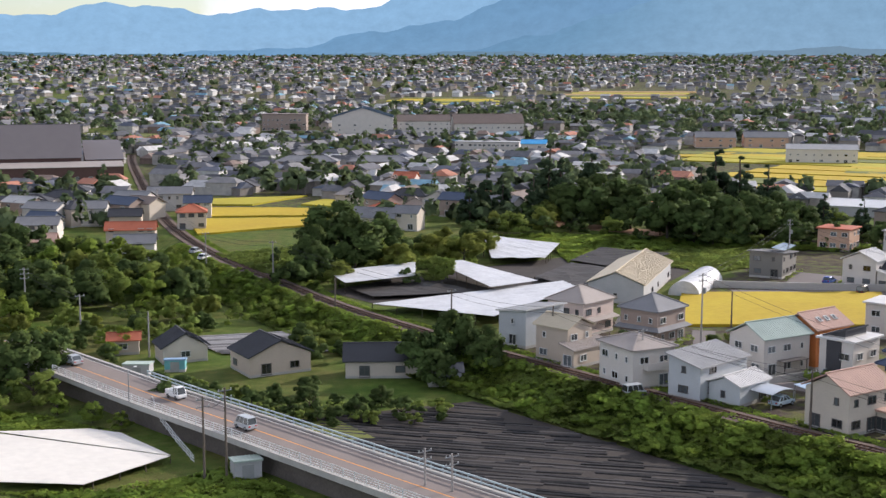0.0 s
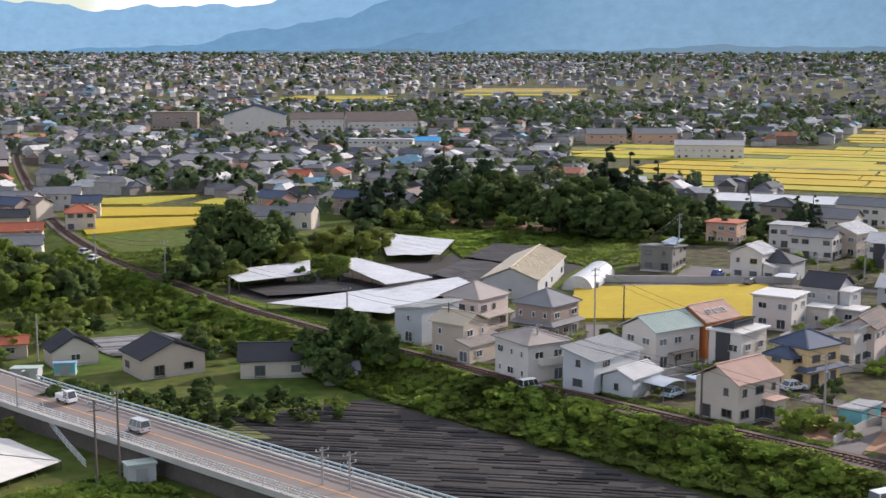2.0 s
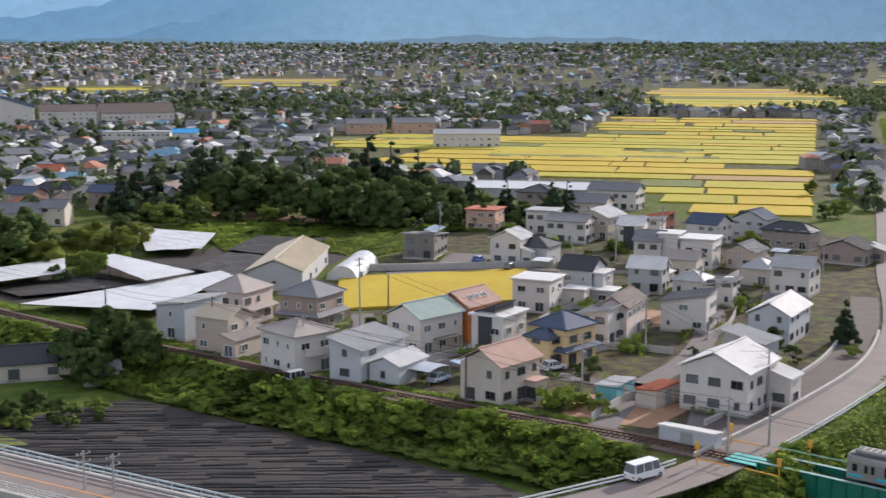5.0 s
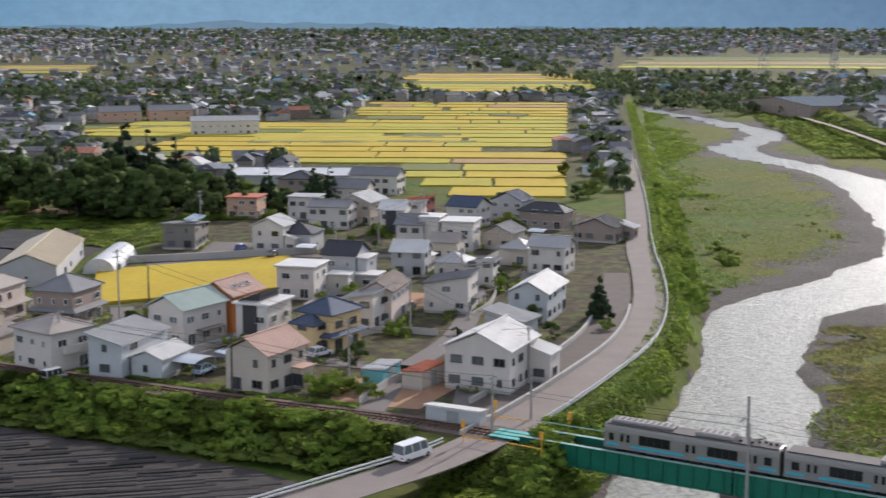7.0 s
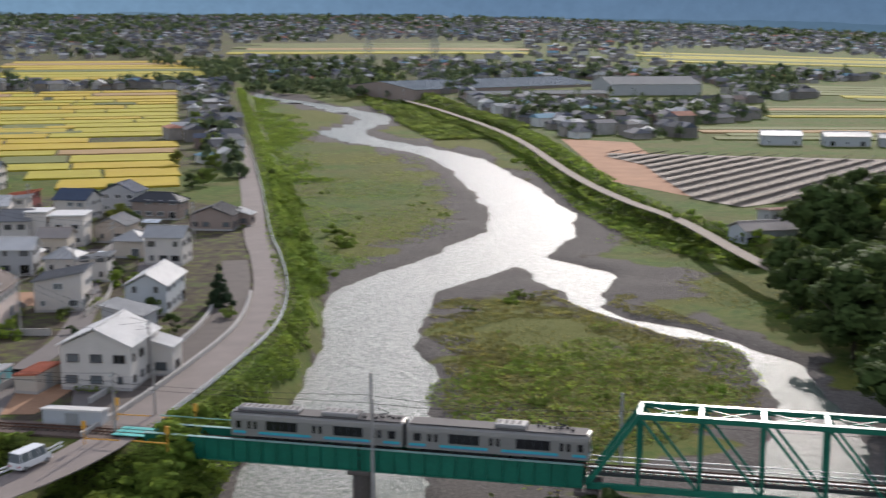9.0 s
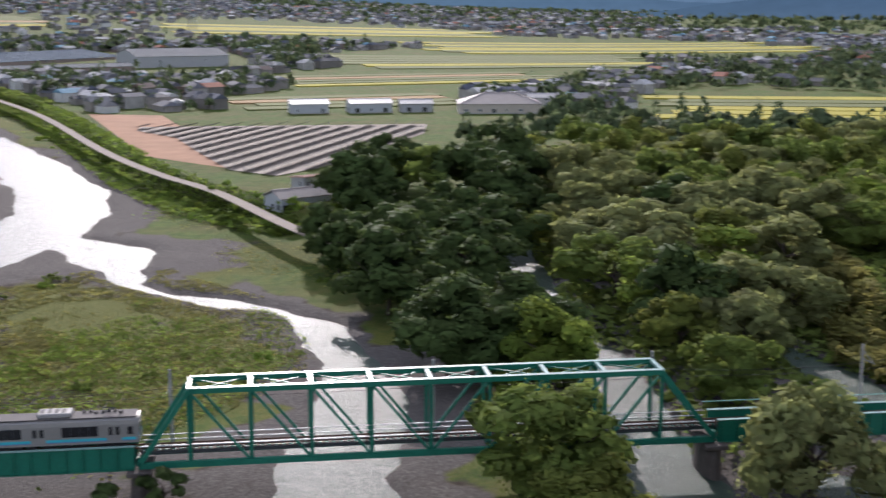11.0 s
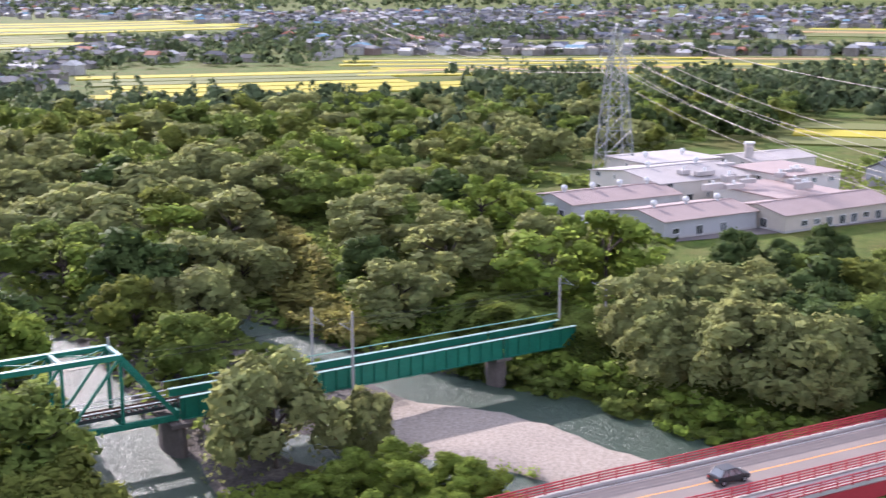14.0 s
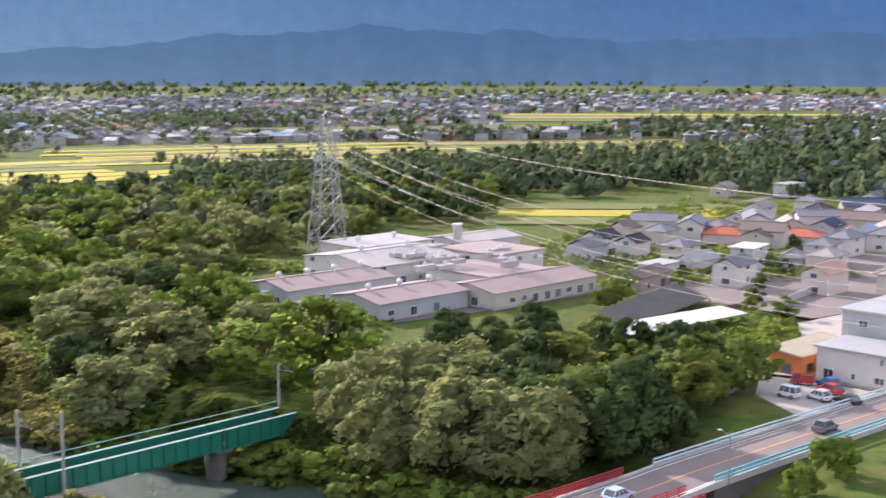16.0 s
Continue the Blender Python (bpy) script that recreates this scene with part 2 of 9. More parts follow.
in_village = inside_of(gx, gy, VILLAGE).astype(float)
town_soil = 0.45 * step(380, 450, np.hypot(gx, gy)) * step(60, 36, np.degrees(np.arctan2(gx, gy)))
w_grass = np.maximum(w_grass, (1 - in_village) * (0.92 - town_soil) * (1 - g_in))
w_grass = np.maximum(w_grass, in_village * 0.42 * (1 - g_in))
left_low = np.where(g_side < 0, 1.0, 0.0) * (1 - g_in)
w_grass = np.maximum(w_grass, left_low)

gm = bpy.data.materials.new("ground_cover")
gm.use_nodes = True
gn, gl = gm.node_tree.nodes, gm.node_tree.links
gb = gn["Principled BSDF"]
gb.inputs["Roughness"].default_value = 0.95
gb.inputs["Specular IOR Level"].default_value = 0.1
ga = gn.new("ShaderNodeAttribute")
ga.attribute_name = "cover"
gs = gn.new("ShaderNodeSeparateColor")
gl.new(ga.outputs["Color"], gs.inputs[0])
ggeo = gn.new("ShaderNodeNewGeometry")


def gnoise(scale, detail=4, rough=0.6):
    t = gn.new("ShaderNodeTexNoise")
    t.inputs["Scale"].default_value, t.inputs["Detail"].default_value, t.inputs["Roughness"].default_value = scale, detail, rough
    gl.new(ggeo.outputs["Position"], t.inputs["Vector"])
    return t


def gramp(src, stops):
    c = gn.new("ShaderNodeValToRGB")
    e = c.color_ramp.elements
    e[0].position, e[0].color = stops[0][0], (*stops[0][1], 1)
    e[1].position, e[1].color = stops[-1][0], (*stops[-1][1], 1)
    for p, k in stops[1:-1]:
        q = e.new(p)
        q.color = (*k, 1)
    gl.new(src, c.inputs[0])
    return c


def gmix(fac, a, b):
    x = gn.new("ShaderNodeMix")
    x.data_type = "RGBA"
    gl.new(fac, x.inputs[0])
    gl.new(a, x.inputs[6])
    gl.new(b, x.inputs[7])
    return x.outputs[2]


def gedge(weight, noise_out, k=0.5):
    """Break the border of a weight up with a noise."""
    a = gn.new("ShaderNodeMath")
    a.operation = "SUBTRACT"
    gl.new(noise_out, a.inputs[0])
    a.inputs[1].default_value = 0.5
    b = gn.new("ShaderNodeMath")
    b.operation = "MULTIPLY_ADD"
    gl.new(a.outputs[0], b.inputs[0])
    b.inputs[1].default_value = k * 3
    gl.new(weight, b.inputs[2])
    c = gn.new("ShaderNodeMapRange")
    c.inputs["From Min"].default_value, c.inputs["From Max"].default_value = 0.35, 0.65
    gl.new(b.outputs[0], c.inputs["Value"])
    return c.outputs[0]


nz_big, nz_mid, nz_fine, nz_xl = gnoise(0.06), gnoise(0.35), gnoise(2.2, 6, 0.7), gnoise(0.012, 3)
earth = gramp(nz_mid.outputs[0], [(0.3, (0.055, 0.043, 0.032)), (0.55, (0.10, 0.08, 0.062)), (0.75, (0.165, 0.135, 0.105))])
grass_c = gramp(nz_mid.outputs[0], [(0.25, (0.04, 0.075, 0.012)), (0.5, (0.075, 0.125, 0.02)), (0.75, (0.12, 0.165, 0.032))])
dry_c = gramp(nz_mid.outputs[0], [(0.3, (0.08, 0.095, 0.022)), (0.7, (0.15, 0.135, 0.045))])
grass_mix = gmix(gedge(nz_big.outputs[0], nz_fine.outputs[0], 0.25), grass_c.outputs[0], dry_c.outputs[0])
flat_c = gramp(nz_fine.outputs[0], [(0.25, (0.06, 0.085, 0.014)), (0.5, (0.12, 0.128, 0.026)), (0.75, (0.19, 0.165, 0.055))])
grass_mix = gmix(gedge(ga.outputs["Alpha"], nz_mid.outputs[0], 0.4), grass_mix, flat_c.outputs[0])
gravel_c = gramp(nz_fine.outputs[0], [(0.3, (0.066, 0.058, 0.052)), (0.55, (0.13, 0.116, 0.104)), (0.8, (0.26, 0.235, 0.21))])
c1 = gmix(gedge(gs.outputs[0], nz_mid.outputs[0], 0.5), earth.outputs[0], grass_mix)
c2 = gmix(gedge(gs.outputs[1], nz_mid.outputs[0], 0.45), c1, gravel_c.outputs[0])
pale_c = gramp(nz_fine.outputs[0], [(0.3, (0.23, 0.195, 0.16)), (0.55, (0.37, 0.318, 0.265)), (0.8, (0.48, 0.42, 0.36))])
c3 = gmix(gedge(gs.outputs[2], nz_mid.outputs[0], 0.3), c2, pale_c.outputs[0])
gl.new(c3, gb.inputs["Base Color"])
gbump = gn.new("ShaderNodeBump")
gbump.inputs["Strength"].default_value, gbump.inputs["Distance"].default_value = 0.7, 0.25
gl.new(nz_fine.outputs[0], gbump.inputs["Height"])
gl.new(gbump.outputs[0], gb.inputs["Normal"])


def grid_faces(nr, na, keep=None):
    i = np.arange(nr - 1)[:, None] * na
    j = np.arange(na)[None, :]
    j2 = (j + 1) % na
    f = np.stack([i + j, i + j2, i + na + j2, i + na + j], -1)
    f = f[..., ::-1]
    return f[keep[:nr - 1]] if keep is not None else f.reshape(-1, 4)


ground = raw("ground", np.stack([gx, gy, g_z], -1).reshape(-1, 3).tolist(), grid_faces(NR, NA).tolist(), gm, smooth=True)
att = ground.data.color_attributes.new("cover", "FLOAT_COLOR", "POINT")
att.data.foreach_set("color", np.stack([w_grass, w_grav, w_black, w_dry], -1).reshape(-1).astype(np.float32))
tagged(ground, "valley floor of grass, gravel river bed and dusty village soil", "ground", kind="structure")

# water lies in the channels of the bed
wm = bpy.data.materials.new("river_water")
wm.use_nodes = True
wb = wm.node_tree.nodes["Principled BSDF"]
wb.inputs["Base Color"].default_value = (0.065, 0.08, 0.062, 1)
wb.inputs["Roughness"].default_value = 0.34
wb.inputs["IOR"].default_value = 1.33
wb.inputs["Specular IOR Level"].default_value = 0.45
wgeo = wm.node_tree.nodes.new("ShaderNodeNewGeometry")
wno = wm.node_tree.nodes.new("ShaderNodeTexNoise")
wno.inputs["Scale"].default_value, wno.inputs["Detail"].default_value, wno.inputs["Roughness"].default_value = 0.5, 7, 0.75
wbm = wm.node_tree.nodes.new("ShaderNodeBump")
wbm.inputs["Strength"].default_value, wbm.inputs["Distance"].default_value = 1.0, 0.5
wm.node_tree.links.new(wgeo.outputs["Position"], wno.inputs["Vector"])
wm.node_tree.links.new(wno.outputs[0], wbm.inputs["Height"])
wm.node_tree.links.new(wbm.outputs[0], wb.inputs["Normal"])
# broken white water where the stream runs fast over stones
wfo = wm.node_tree.nodes.new("ShaderNodeTexNoise")
wfo.inputs["Scale"].default_value, wfo.inputs["Detail"].default_value, wfo.inputs["Roughness"].default_value = 1.3, 8, 0.75
wfr = wm.node_tree.nodes.new("ShaderNodeMapRange")
wfr.inputs["From Min"].default_value, wfr.inputs["From Max"].default_value, wfr.inputs["To Max"].default_value = 0.38, 0.68, 0.9
wra = wm.node_tree.nodes.new("ShaderNodeAttribute")
wra.attribute_name = "rapid"
wmu = wm.node_tree.nodes.new("ShaderNodeMath")
wmu.operation = "MULTIPLY"
wmi = wm.node_tree.nodes.new("ShaderNodeMix")
wmi.data_type = "RGBA"
wmi.inputs[6].default_value, wmi.inputs[7].default_value = (0.045, 0.074, 0.05, 1), (0.42, 0.415, 0.395, 1)
wl_ = wm.node_tree.links
wl_.new(wgeo.outputs["Position"], wfo.inputs["Vector"])
wl_.new(wfo.outputs[0], wfr.inputs["Value"])
wl_.new(wfr.outputs[0], wmu.inputs[0])
wl_.new(wra.outputs["Fac"], wmu.inputs[1])
wl_.new(wmu.outputs[0], wmi.inputs[0])
wl_.new(wmi.outputs[2], wb.inputs["Base Color"])
rise_z = 0.9 * 0.0285 * np.clip(np.hypot(gx, gy) - 700, 0, 2400) * (0.12 + 0.88 * step(75, 40, np.abs(np.degrees(np.arctan2(gx, gy)))))
keep = (g_in > 0.4) & (g_ch > -7)
faces = grid_faces(NR, NA, keep)
used, inv = np.unique(faces, return_inverse=True)
wv = np.stack([gx, gy, WATER + rise_z], -1).reshape(-1, 3)[used]
water = raw("water", wv.tolist(), inv.reshape(-1, 4).tolist(), wm, smooth=True)
fast = np.max([width_dip(wv[:, 0], wv[:, 1], c) for c in (CHANNEL, BRANCH)], axis=0)
calm = np.max([width_dip(wv[:, 0], wv[:, 1], c) for c in (FORE, FORE_B)], axis=0)
ra = water.data.attributes.new("rapid", "FLOAT", "POINT")
pool = step(112, 104, wv[:, 1]) * step(118, 126, wv[:, 0] + 0.35 * wv[:, 1])
ra.data.foreach_set("value", ((0.12 + 0.88 * step(-3, 2, fast) * step(4, -4, calm)) * (1 - 0.8 * pool)).astype(np.float32))
tagged(water, "shallow braided river with bright rippled water over gravel", "river", kind="structure")

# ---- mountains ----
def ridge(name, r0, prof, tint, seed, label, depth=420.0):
    """A range of slopes round the valley; tint is distance haze painted as glow, by azimuth."""
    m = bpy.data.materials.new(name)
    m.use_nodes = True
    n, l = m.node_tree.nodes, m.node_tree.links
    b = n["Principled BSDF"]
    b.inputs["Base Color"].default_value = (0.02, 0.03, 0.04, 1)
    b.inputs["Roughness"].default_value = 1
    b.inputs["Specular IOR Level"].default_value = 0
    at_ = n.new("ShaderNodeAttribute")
    at_.attribute_name = "haze_tint"
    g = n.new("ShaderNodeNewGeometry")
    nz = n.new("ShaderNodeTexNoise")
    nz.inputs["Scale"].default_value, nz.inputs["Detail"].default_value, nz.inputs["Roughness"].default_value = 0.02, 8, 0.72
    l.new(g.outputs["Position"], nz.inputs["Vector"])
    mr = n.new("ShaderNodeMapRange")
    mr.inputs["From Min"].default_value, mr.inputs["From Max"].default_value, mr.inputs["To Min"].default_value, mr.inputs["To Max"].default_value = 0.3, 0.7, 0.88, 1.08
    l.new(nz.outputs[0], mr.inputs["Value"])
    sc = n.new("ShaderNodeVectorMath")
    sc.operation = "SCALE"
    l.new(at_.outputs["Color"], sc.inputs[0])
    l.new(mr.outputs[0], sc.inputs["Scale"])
    # the blue of distant air is put into the emission; the slopes are no lamp
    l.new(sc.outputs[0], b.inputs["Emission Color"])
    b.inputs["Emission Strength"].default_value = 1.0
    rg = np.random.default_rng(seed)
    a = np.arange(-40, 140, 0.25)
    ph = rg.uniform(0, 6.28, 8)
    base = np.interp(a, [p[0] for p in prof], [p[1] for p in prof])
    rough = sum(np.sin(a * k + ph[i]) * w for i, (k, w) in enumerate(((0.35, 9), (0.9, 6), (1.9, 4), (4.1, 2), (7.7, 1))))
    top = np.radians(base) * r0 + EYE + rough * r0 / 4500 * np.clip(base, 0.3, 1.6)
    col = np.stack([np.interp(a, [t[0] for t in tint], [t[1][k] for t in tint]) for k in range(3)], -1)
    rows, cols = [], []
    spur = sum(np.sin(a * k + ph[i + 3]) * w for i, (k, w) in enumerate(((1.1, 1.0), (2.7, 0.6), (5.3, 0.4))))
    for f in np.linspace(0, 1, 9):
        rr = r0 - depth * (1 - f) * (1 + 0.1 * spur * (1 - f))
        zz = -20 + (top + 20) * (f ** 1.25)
        # paler towards the foot: valley haze painted into the slope's colour
        haze_veil = 0.45 * (1 - f) ** 1.6
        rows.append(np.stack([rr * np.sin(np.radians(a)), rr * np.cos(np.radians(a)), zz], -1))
        cols.append(np.c_[col * (1 - haze_veil) + np.array([0.33, 0.45, 0.54]) * haze_veil * np.clip(col.sum(1) / 0.75, 0.25, 1)[:, None], np.ones(len(a))])
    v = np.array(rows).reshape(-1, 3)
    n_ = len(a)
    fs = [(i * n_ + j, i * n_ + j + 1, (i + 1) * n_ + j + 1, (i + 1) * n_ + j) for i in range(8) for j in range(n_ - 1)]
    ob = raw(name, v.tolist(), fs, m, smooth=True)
    ca = ob.data.color_attributes.new("haze_tint", "FLOAT_COLOR", "POINT")
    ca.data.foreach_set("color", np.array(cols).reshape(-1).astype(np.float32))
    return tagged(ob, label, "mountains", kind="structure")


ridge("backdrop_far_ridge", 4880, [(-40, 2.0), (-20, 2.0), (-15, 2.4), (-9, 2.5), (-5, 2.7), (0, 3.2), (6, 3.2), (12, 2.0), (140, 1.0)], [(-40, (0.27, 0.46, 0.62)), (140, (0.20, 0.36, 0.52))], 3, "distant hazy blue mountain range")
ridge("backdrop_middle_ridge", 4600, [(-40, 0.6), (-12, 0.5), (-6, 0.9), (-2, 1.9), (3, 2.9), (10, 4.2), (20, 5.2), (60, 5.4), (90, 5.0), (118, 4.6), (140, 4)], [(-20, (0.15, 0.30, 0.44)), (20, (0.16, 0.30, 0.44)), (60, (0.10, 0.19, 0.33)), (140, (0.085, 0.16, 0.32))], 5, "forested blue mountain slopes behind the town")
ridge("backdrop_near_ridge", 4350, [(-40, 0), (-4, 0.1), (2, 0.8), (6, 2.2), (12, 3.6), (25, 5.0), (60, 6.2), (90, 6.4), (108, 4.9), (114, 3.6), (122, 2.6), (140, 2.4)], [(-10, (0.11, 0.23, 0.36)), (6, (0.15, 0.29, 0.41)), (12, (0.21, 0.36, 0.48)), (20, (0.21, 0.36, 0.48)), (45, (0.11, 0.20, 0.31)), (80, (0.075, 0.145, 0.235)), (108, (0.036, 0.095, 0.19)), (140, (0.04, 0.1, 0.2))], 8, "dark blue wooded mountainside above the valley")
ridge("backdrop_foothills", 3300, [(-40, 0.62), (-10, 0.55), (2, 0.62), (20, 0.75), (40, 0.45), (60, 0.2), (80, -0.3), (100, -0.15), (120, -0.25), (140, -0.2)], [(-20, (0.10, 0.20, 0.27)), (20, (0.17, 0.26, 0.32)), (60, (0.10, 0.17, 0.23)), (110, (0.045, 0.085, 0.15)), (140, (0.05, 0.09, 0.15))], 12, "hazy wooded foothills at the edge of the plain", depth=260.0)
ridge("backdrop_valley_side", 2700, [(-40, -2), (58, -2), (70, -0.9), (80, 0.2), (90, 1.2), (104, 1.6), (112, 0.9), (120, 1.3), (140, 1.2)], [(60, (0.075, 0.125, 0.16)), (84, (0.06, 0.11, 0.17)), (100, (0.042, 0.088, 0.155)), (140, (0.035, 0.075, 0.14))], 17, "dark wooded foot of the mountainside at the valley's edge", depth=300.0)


# ---- roads ----
asphalt = mat("asphalt", (0.17, 0.15, 0.14), 0.9, 0.18, 0.15, 6.0, 0.01)
asphalt_warm = mat("asphalt_warm", (0.22, 0.185, 0.165), 0.9, 0.2, 0.2, 6.0, 0.01)
concrete = mat("concrete", (0.42, 0.40, 0.37), 0.85, 0.2, 0.4, 5.0, 0.01)
white_line = mat("road_paint", (0.7, 0.68, 0.62), 0.7, 0.2, 0.8, 8.0)
orange_line = mat("orange_paint", (0.75, 0.33, 0.08), 0.7, 0.2, 0.8, 8.0)
steel_white = mat("white_steel", (0.62, 0.63, 0.62), 0.5, 0.15, 0.7, 9.0)
steel_green = mat("green_steel", (0.014, 0.15, 0.095), 0.45, 0.25, 0.5, 4.0, 0.004)
rust = mat("rusty_rail", (0.14, 0.075, 0.05), 0.6, 0.3, 1.2, 9.0, metal=0.5)
ballast_m = mat("ballast", (0.13, 0.095, 0.075), 0.95, 0.35, 0.4, 7.0, 0.05)
dark_metal = mat("dark_metal", (0.07, 0.075, 0.08), 0.55, 0.2, 0.8, 8.0, metal=0.6)


def smooth_line(pts, n=6):
    """A Catmull-Rom curve through the points."""
    p = [np.array(q, float) for q in pts]
    p = [2 * p[0] - p[1]] + p + [2 * p[-1] - p[-2]]
    out = []
    for a, b, c, d in zip(p, p[1:], p[2:], p[3:]):
        for i in range(n):
            t = i / n
            out.append(0.5 * ((2 * b) + (c - a) * t + (2 * a - 5 * b + 4 * c - d) * t ** 2 + (3 * b - a - 3 * c + d) * t ** 3))
    out.append(p[-2])
    return np.array(out)


def normals(line):
    t = np.gradient(line[:, :2], axis=0)
    t /= np.linalg.norm(t, axis=1)[:, None]
    return np.stack([-t[:, 1], t[:, 0]], 1)


def ribbon(name, line, a, b, z, material, parent=None, thick=0.12, label=""):
    """A strip between the offsets a and b to the left of a line, z metres up (number or array), with thickness."""
    nn = normals(line)
    z = np.broadcast_to(z, (len(line),))
    L, R = line[:, :2] + nn * b, line[:, :2] + nn * a
    n = len(line)
    v = [(*p, h) for p, h in zip(L, z)] + [(*p, h) for p, h in zip(R, z)] + [(*p, h - thick) for p, h in zip(L, z)] + [(*p, h - thick) for p, h in zip(R, z)]
    f = []
    for i in range(n - 1):
        f += [(i, n + i, n + i + 1, i + 1), (2 * n + i + 1, 3 * n + i + 1, 3 * n + i, 2 * n + i), (i + 1, 2 * n + i + 1, 2 * n + i, i), (n + i, 3 * n + i, 3 * n + i + 1, n + i + 1)]
    f += [(0, 2 * n, 3 * n, n), (n - 1, 2 * n - 1, 4 * n - 1, 3 * n - 1)]
    return raw(name, v, f, material, parent, label)


def road(name, pts, a, b, z, material, label):
    line = smooth_line(pts)
    ob = ribbon(name, line, a, b, z, material)
    return tagged(ob, label, "road", kind="structure"), line


rail_line = smooth_line(RAIL, 8)
rail_land = rail_line[rail_line[:, 1] > 124.0]

# embankment road on the river's levee
LEVEE = [(22.0, 110.5), (47.0, 118.5), (60.0, 123.0), (72.0, 130.0), (92.5, 145.0), (112.5, 162.0), (131.0, 184.5), (150.0, 213.0), (167.0, 240.0), (251.0, 366.5), (485.0, 731.0), (700.0, 1060.0)]
levee_road, levee_line = road("road_levee", LEVEE, -2.9, 2.9, 0.25, asphalt_warm, "narrow grey tarmac road along the river levee")

levee_kerb = np.array([p for p in levee_line if 66 < p[0] < 128])
k1 = ribbon("kerb_levee", levee_kerb, 3.0, 3.35, 0.85, concrete, thick=0.9)
tagged(k1, "pale concrete kerb wall along the levee road", "kerb", kind="structure")
ramp_line = np.array([p for p in levee_line if 70 < p[0] < 150])
lr = ribbon("road_ramp", ramp_line, 3.5, 8.6, np.linspace(0.12, 0.2, len(ramp_line)), mat("ramp_tarmac", (0.115, 0.095, 0.082), 0.9, 0.2, 0.4, 4.0), thick=0.3)
tagged(lr, "brown-grey tarmac ramp below the levee road", "road", kind="structure")
k2_line = np.array([p for p in levee_line if 78 < p[0] < 122])
k2 = ribbon("kerb_ramp", k2_line, 8.7, 9.05, 0.8, concrete, thick=0.9)
tagged(k2, "pale concrete kerb wall on the inner side of the ramp", "kerb", kind="structure")
vill = [((70, 137), (83, 158), (96, 172), (112, 196), (138, 236), (150, 252)), ((57, 140), (72, 160), (88, 176), (104, 200), (118, 226), (150, 262)),
        ((40, 192), (58, 176), (74, 160)), ((60, 262), (74, 262), (95, 258), (130, 240)), ((30, 190), (42, 205), (46, 222))]
for i, pts in enumerate(vill):
    rd, _ = road("road_village", pts, -2.0, 2.0, 0.08, asphalt, "narrow dusty village lane between the houses")


def rail_fence(name, line, off, z0, h, gap, pm, label, bars=2, post=0.06, bar=0.05, category="railing"):
    """A railing along a line: each post and each rail run is a part."""
    nn = normals(line)
    p = np.c_[line[:, :2] + nn * off, np.broadcast_to(z0, (len(line),))]
    ob = thing(name, label, category, at=tuple(p[0]))
    o = Vector(p[0])
    seg = np.linalg.norm(np.diff(p, axis=0), axis=1)
    cum = np.r_[0, np.cumsum(seg)]
    bm = bmesh.new()
    beam(bm, (0, 0, 0), (0, 0, h), post, post)
    pmesh = mesh_of("post", bm, pm)
    for s in np.arange(0, cum[-1], gap):
        q = [np.interp(s, cum, p[:, k]) for k in range(3)]
        po = new("post", pmesh)
        po.parent = ob
        po.location = Vector(q) - o
    for b in range(bars):
        z = h * (b + 1) / bars - 0.03
        q = p - np.array(o)
        ribbon("rail", np.c_[q[:, :2]], -bar / 2, bar / 2, q[:, 2] + z, pm, ob, bar * 1.4)
    return ob


guard = np.array([p for p in levee_line if 74 < p[0] < 300])
rail_fence("guard_rail", guard, -3.15, 0.25, 0.8, 4.0, steel_white, "weathered pale steel guard rail on the river side of the road", bars=2, bar=0.12)
approach = np.array([p for p in levee_line if p[0] < 64])
rail_fence("guard_rail", approach, 3.1, 0.25, 0.8, 4.0, steel_white, "pale steel guard rail beside the level crossing road", bars=2, bar=0.12)

# right bank track
TRACK_R = [(206.0, 124.0), (220.0, 144.0), (251.0, 184.0), (270.0, 216.0), (305.0, 265.0), (399.0, 383.0), (490.0, 522.0), (560.0, 640.0), (700.0, 850.0)]
road("road_right_bank", TRACK_R, -1.6, 1.6, 0.2, mat("track_dust", (0.30, 0.25, 0.20), 0.95, 0.2, 0.3, 4.0), "pale dusty track on the right river bank")

# brick-red soil yard
raw("soil_yard", [(300, 245, 0.08), (402, 356, 0.08), (410, 325, 0.08), (285, 195, 0.08)], [(3, 2, 1, 0)], mat("red_soil", (0.36, 0.19, 0.10), 0.95, 0.3, 0.12, 2.0, 0.05))
tagged(bpy.data.objects["soil_yard"], "bare reddish earth yard beside the solar field", "yard", kind="structure")


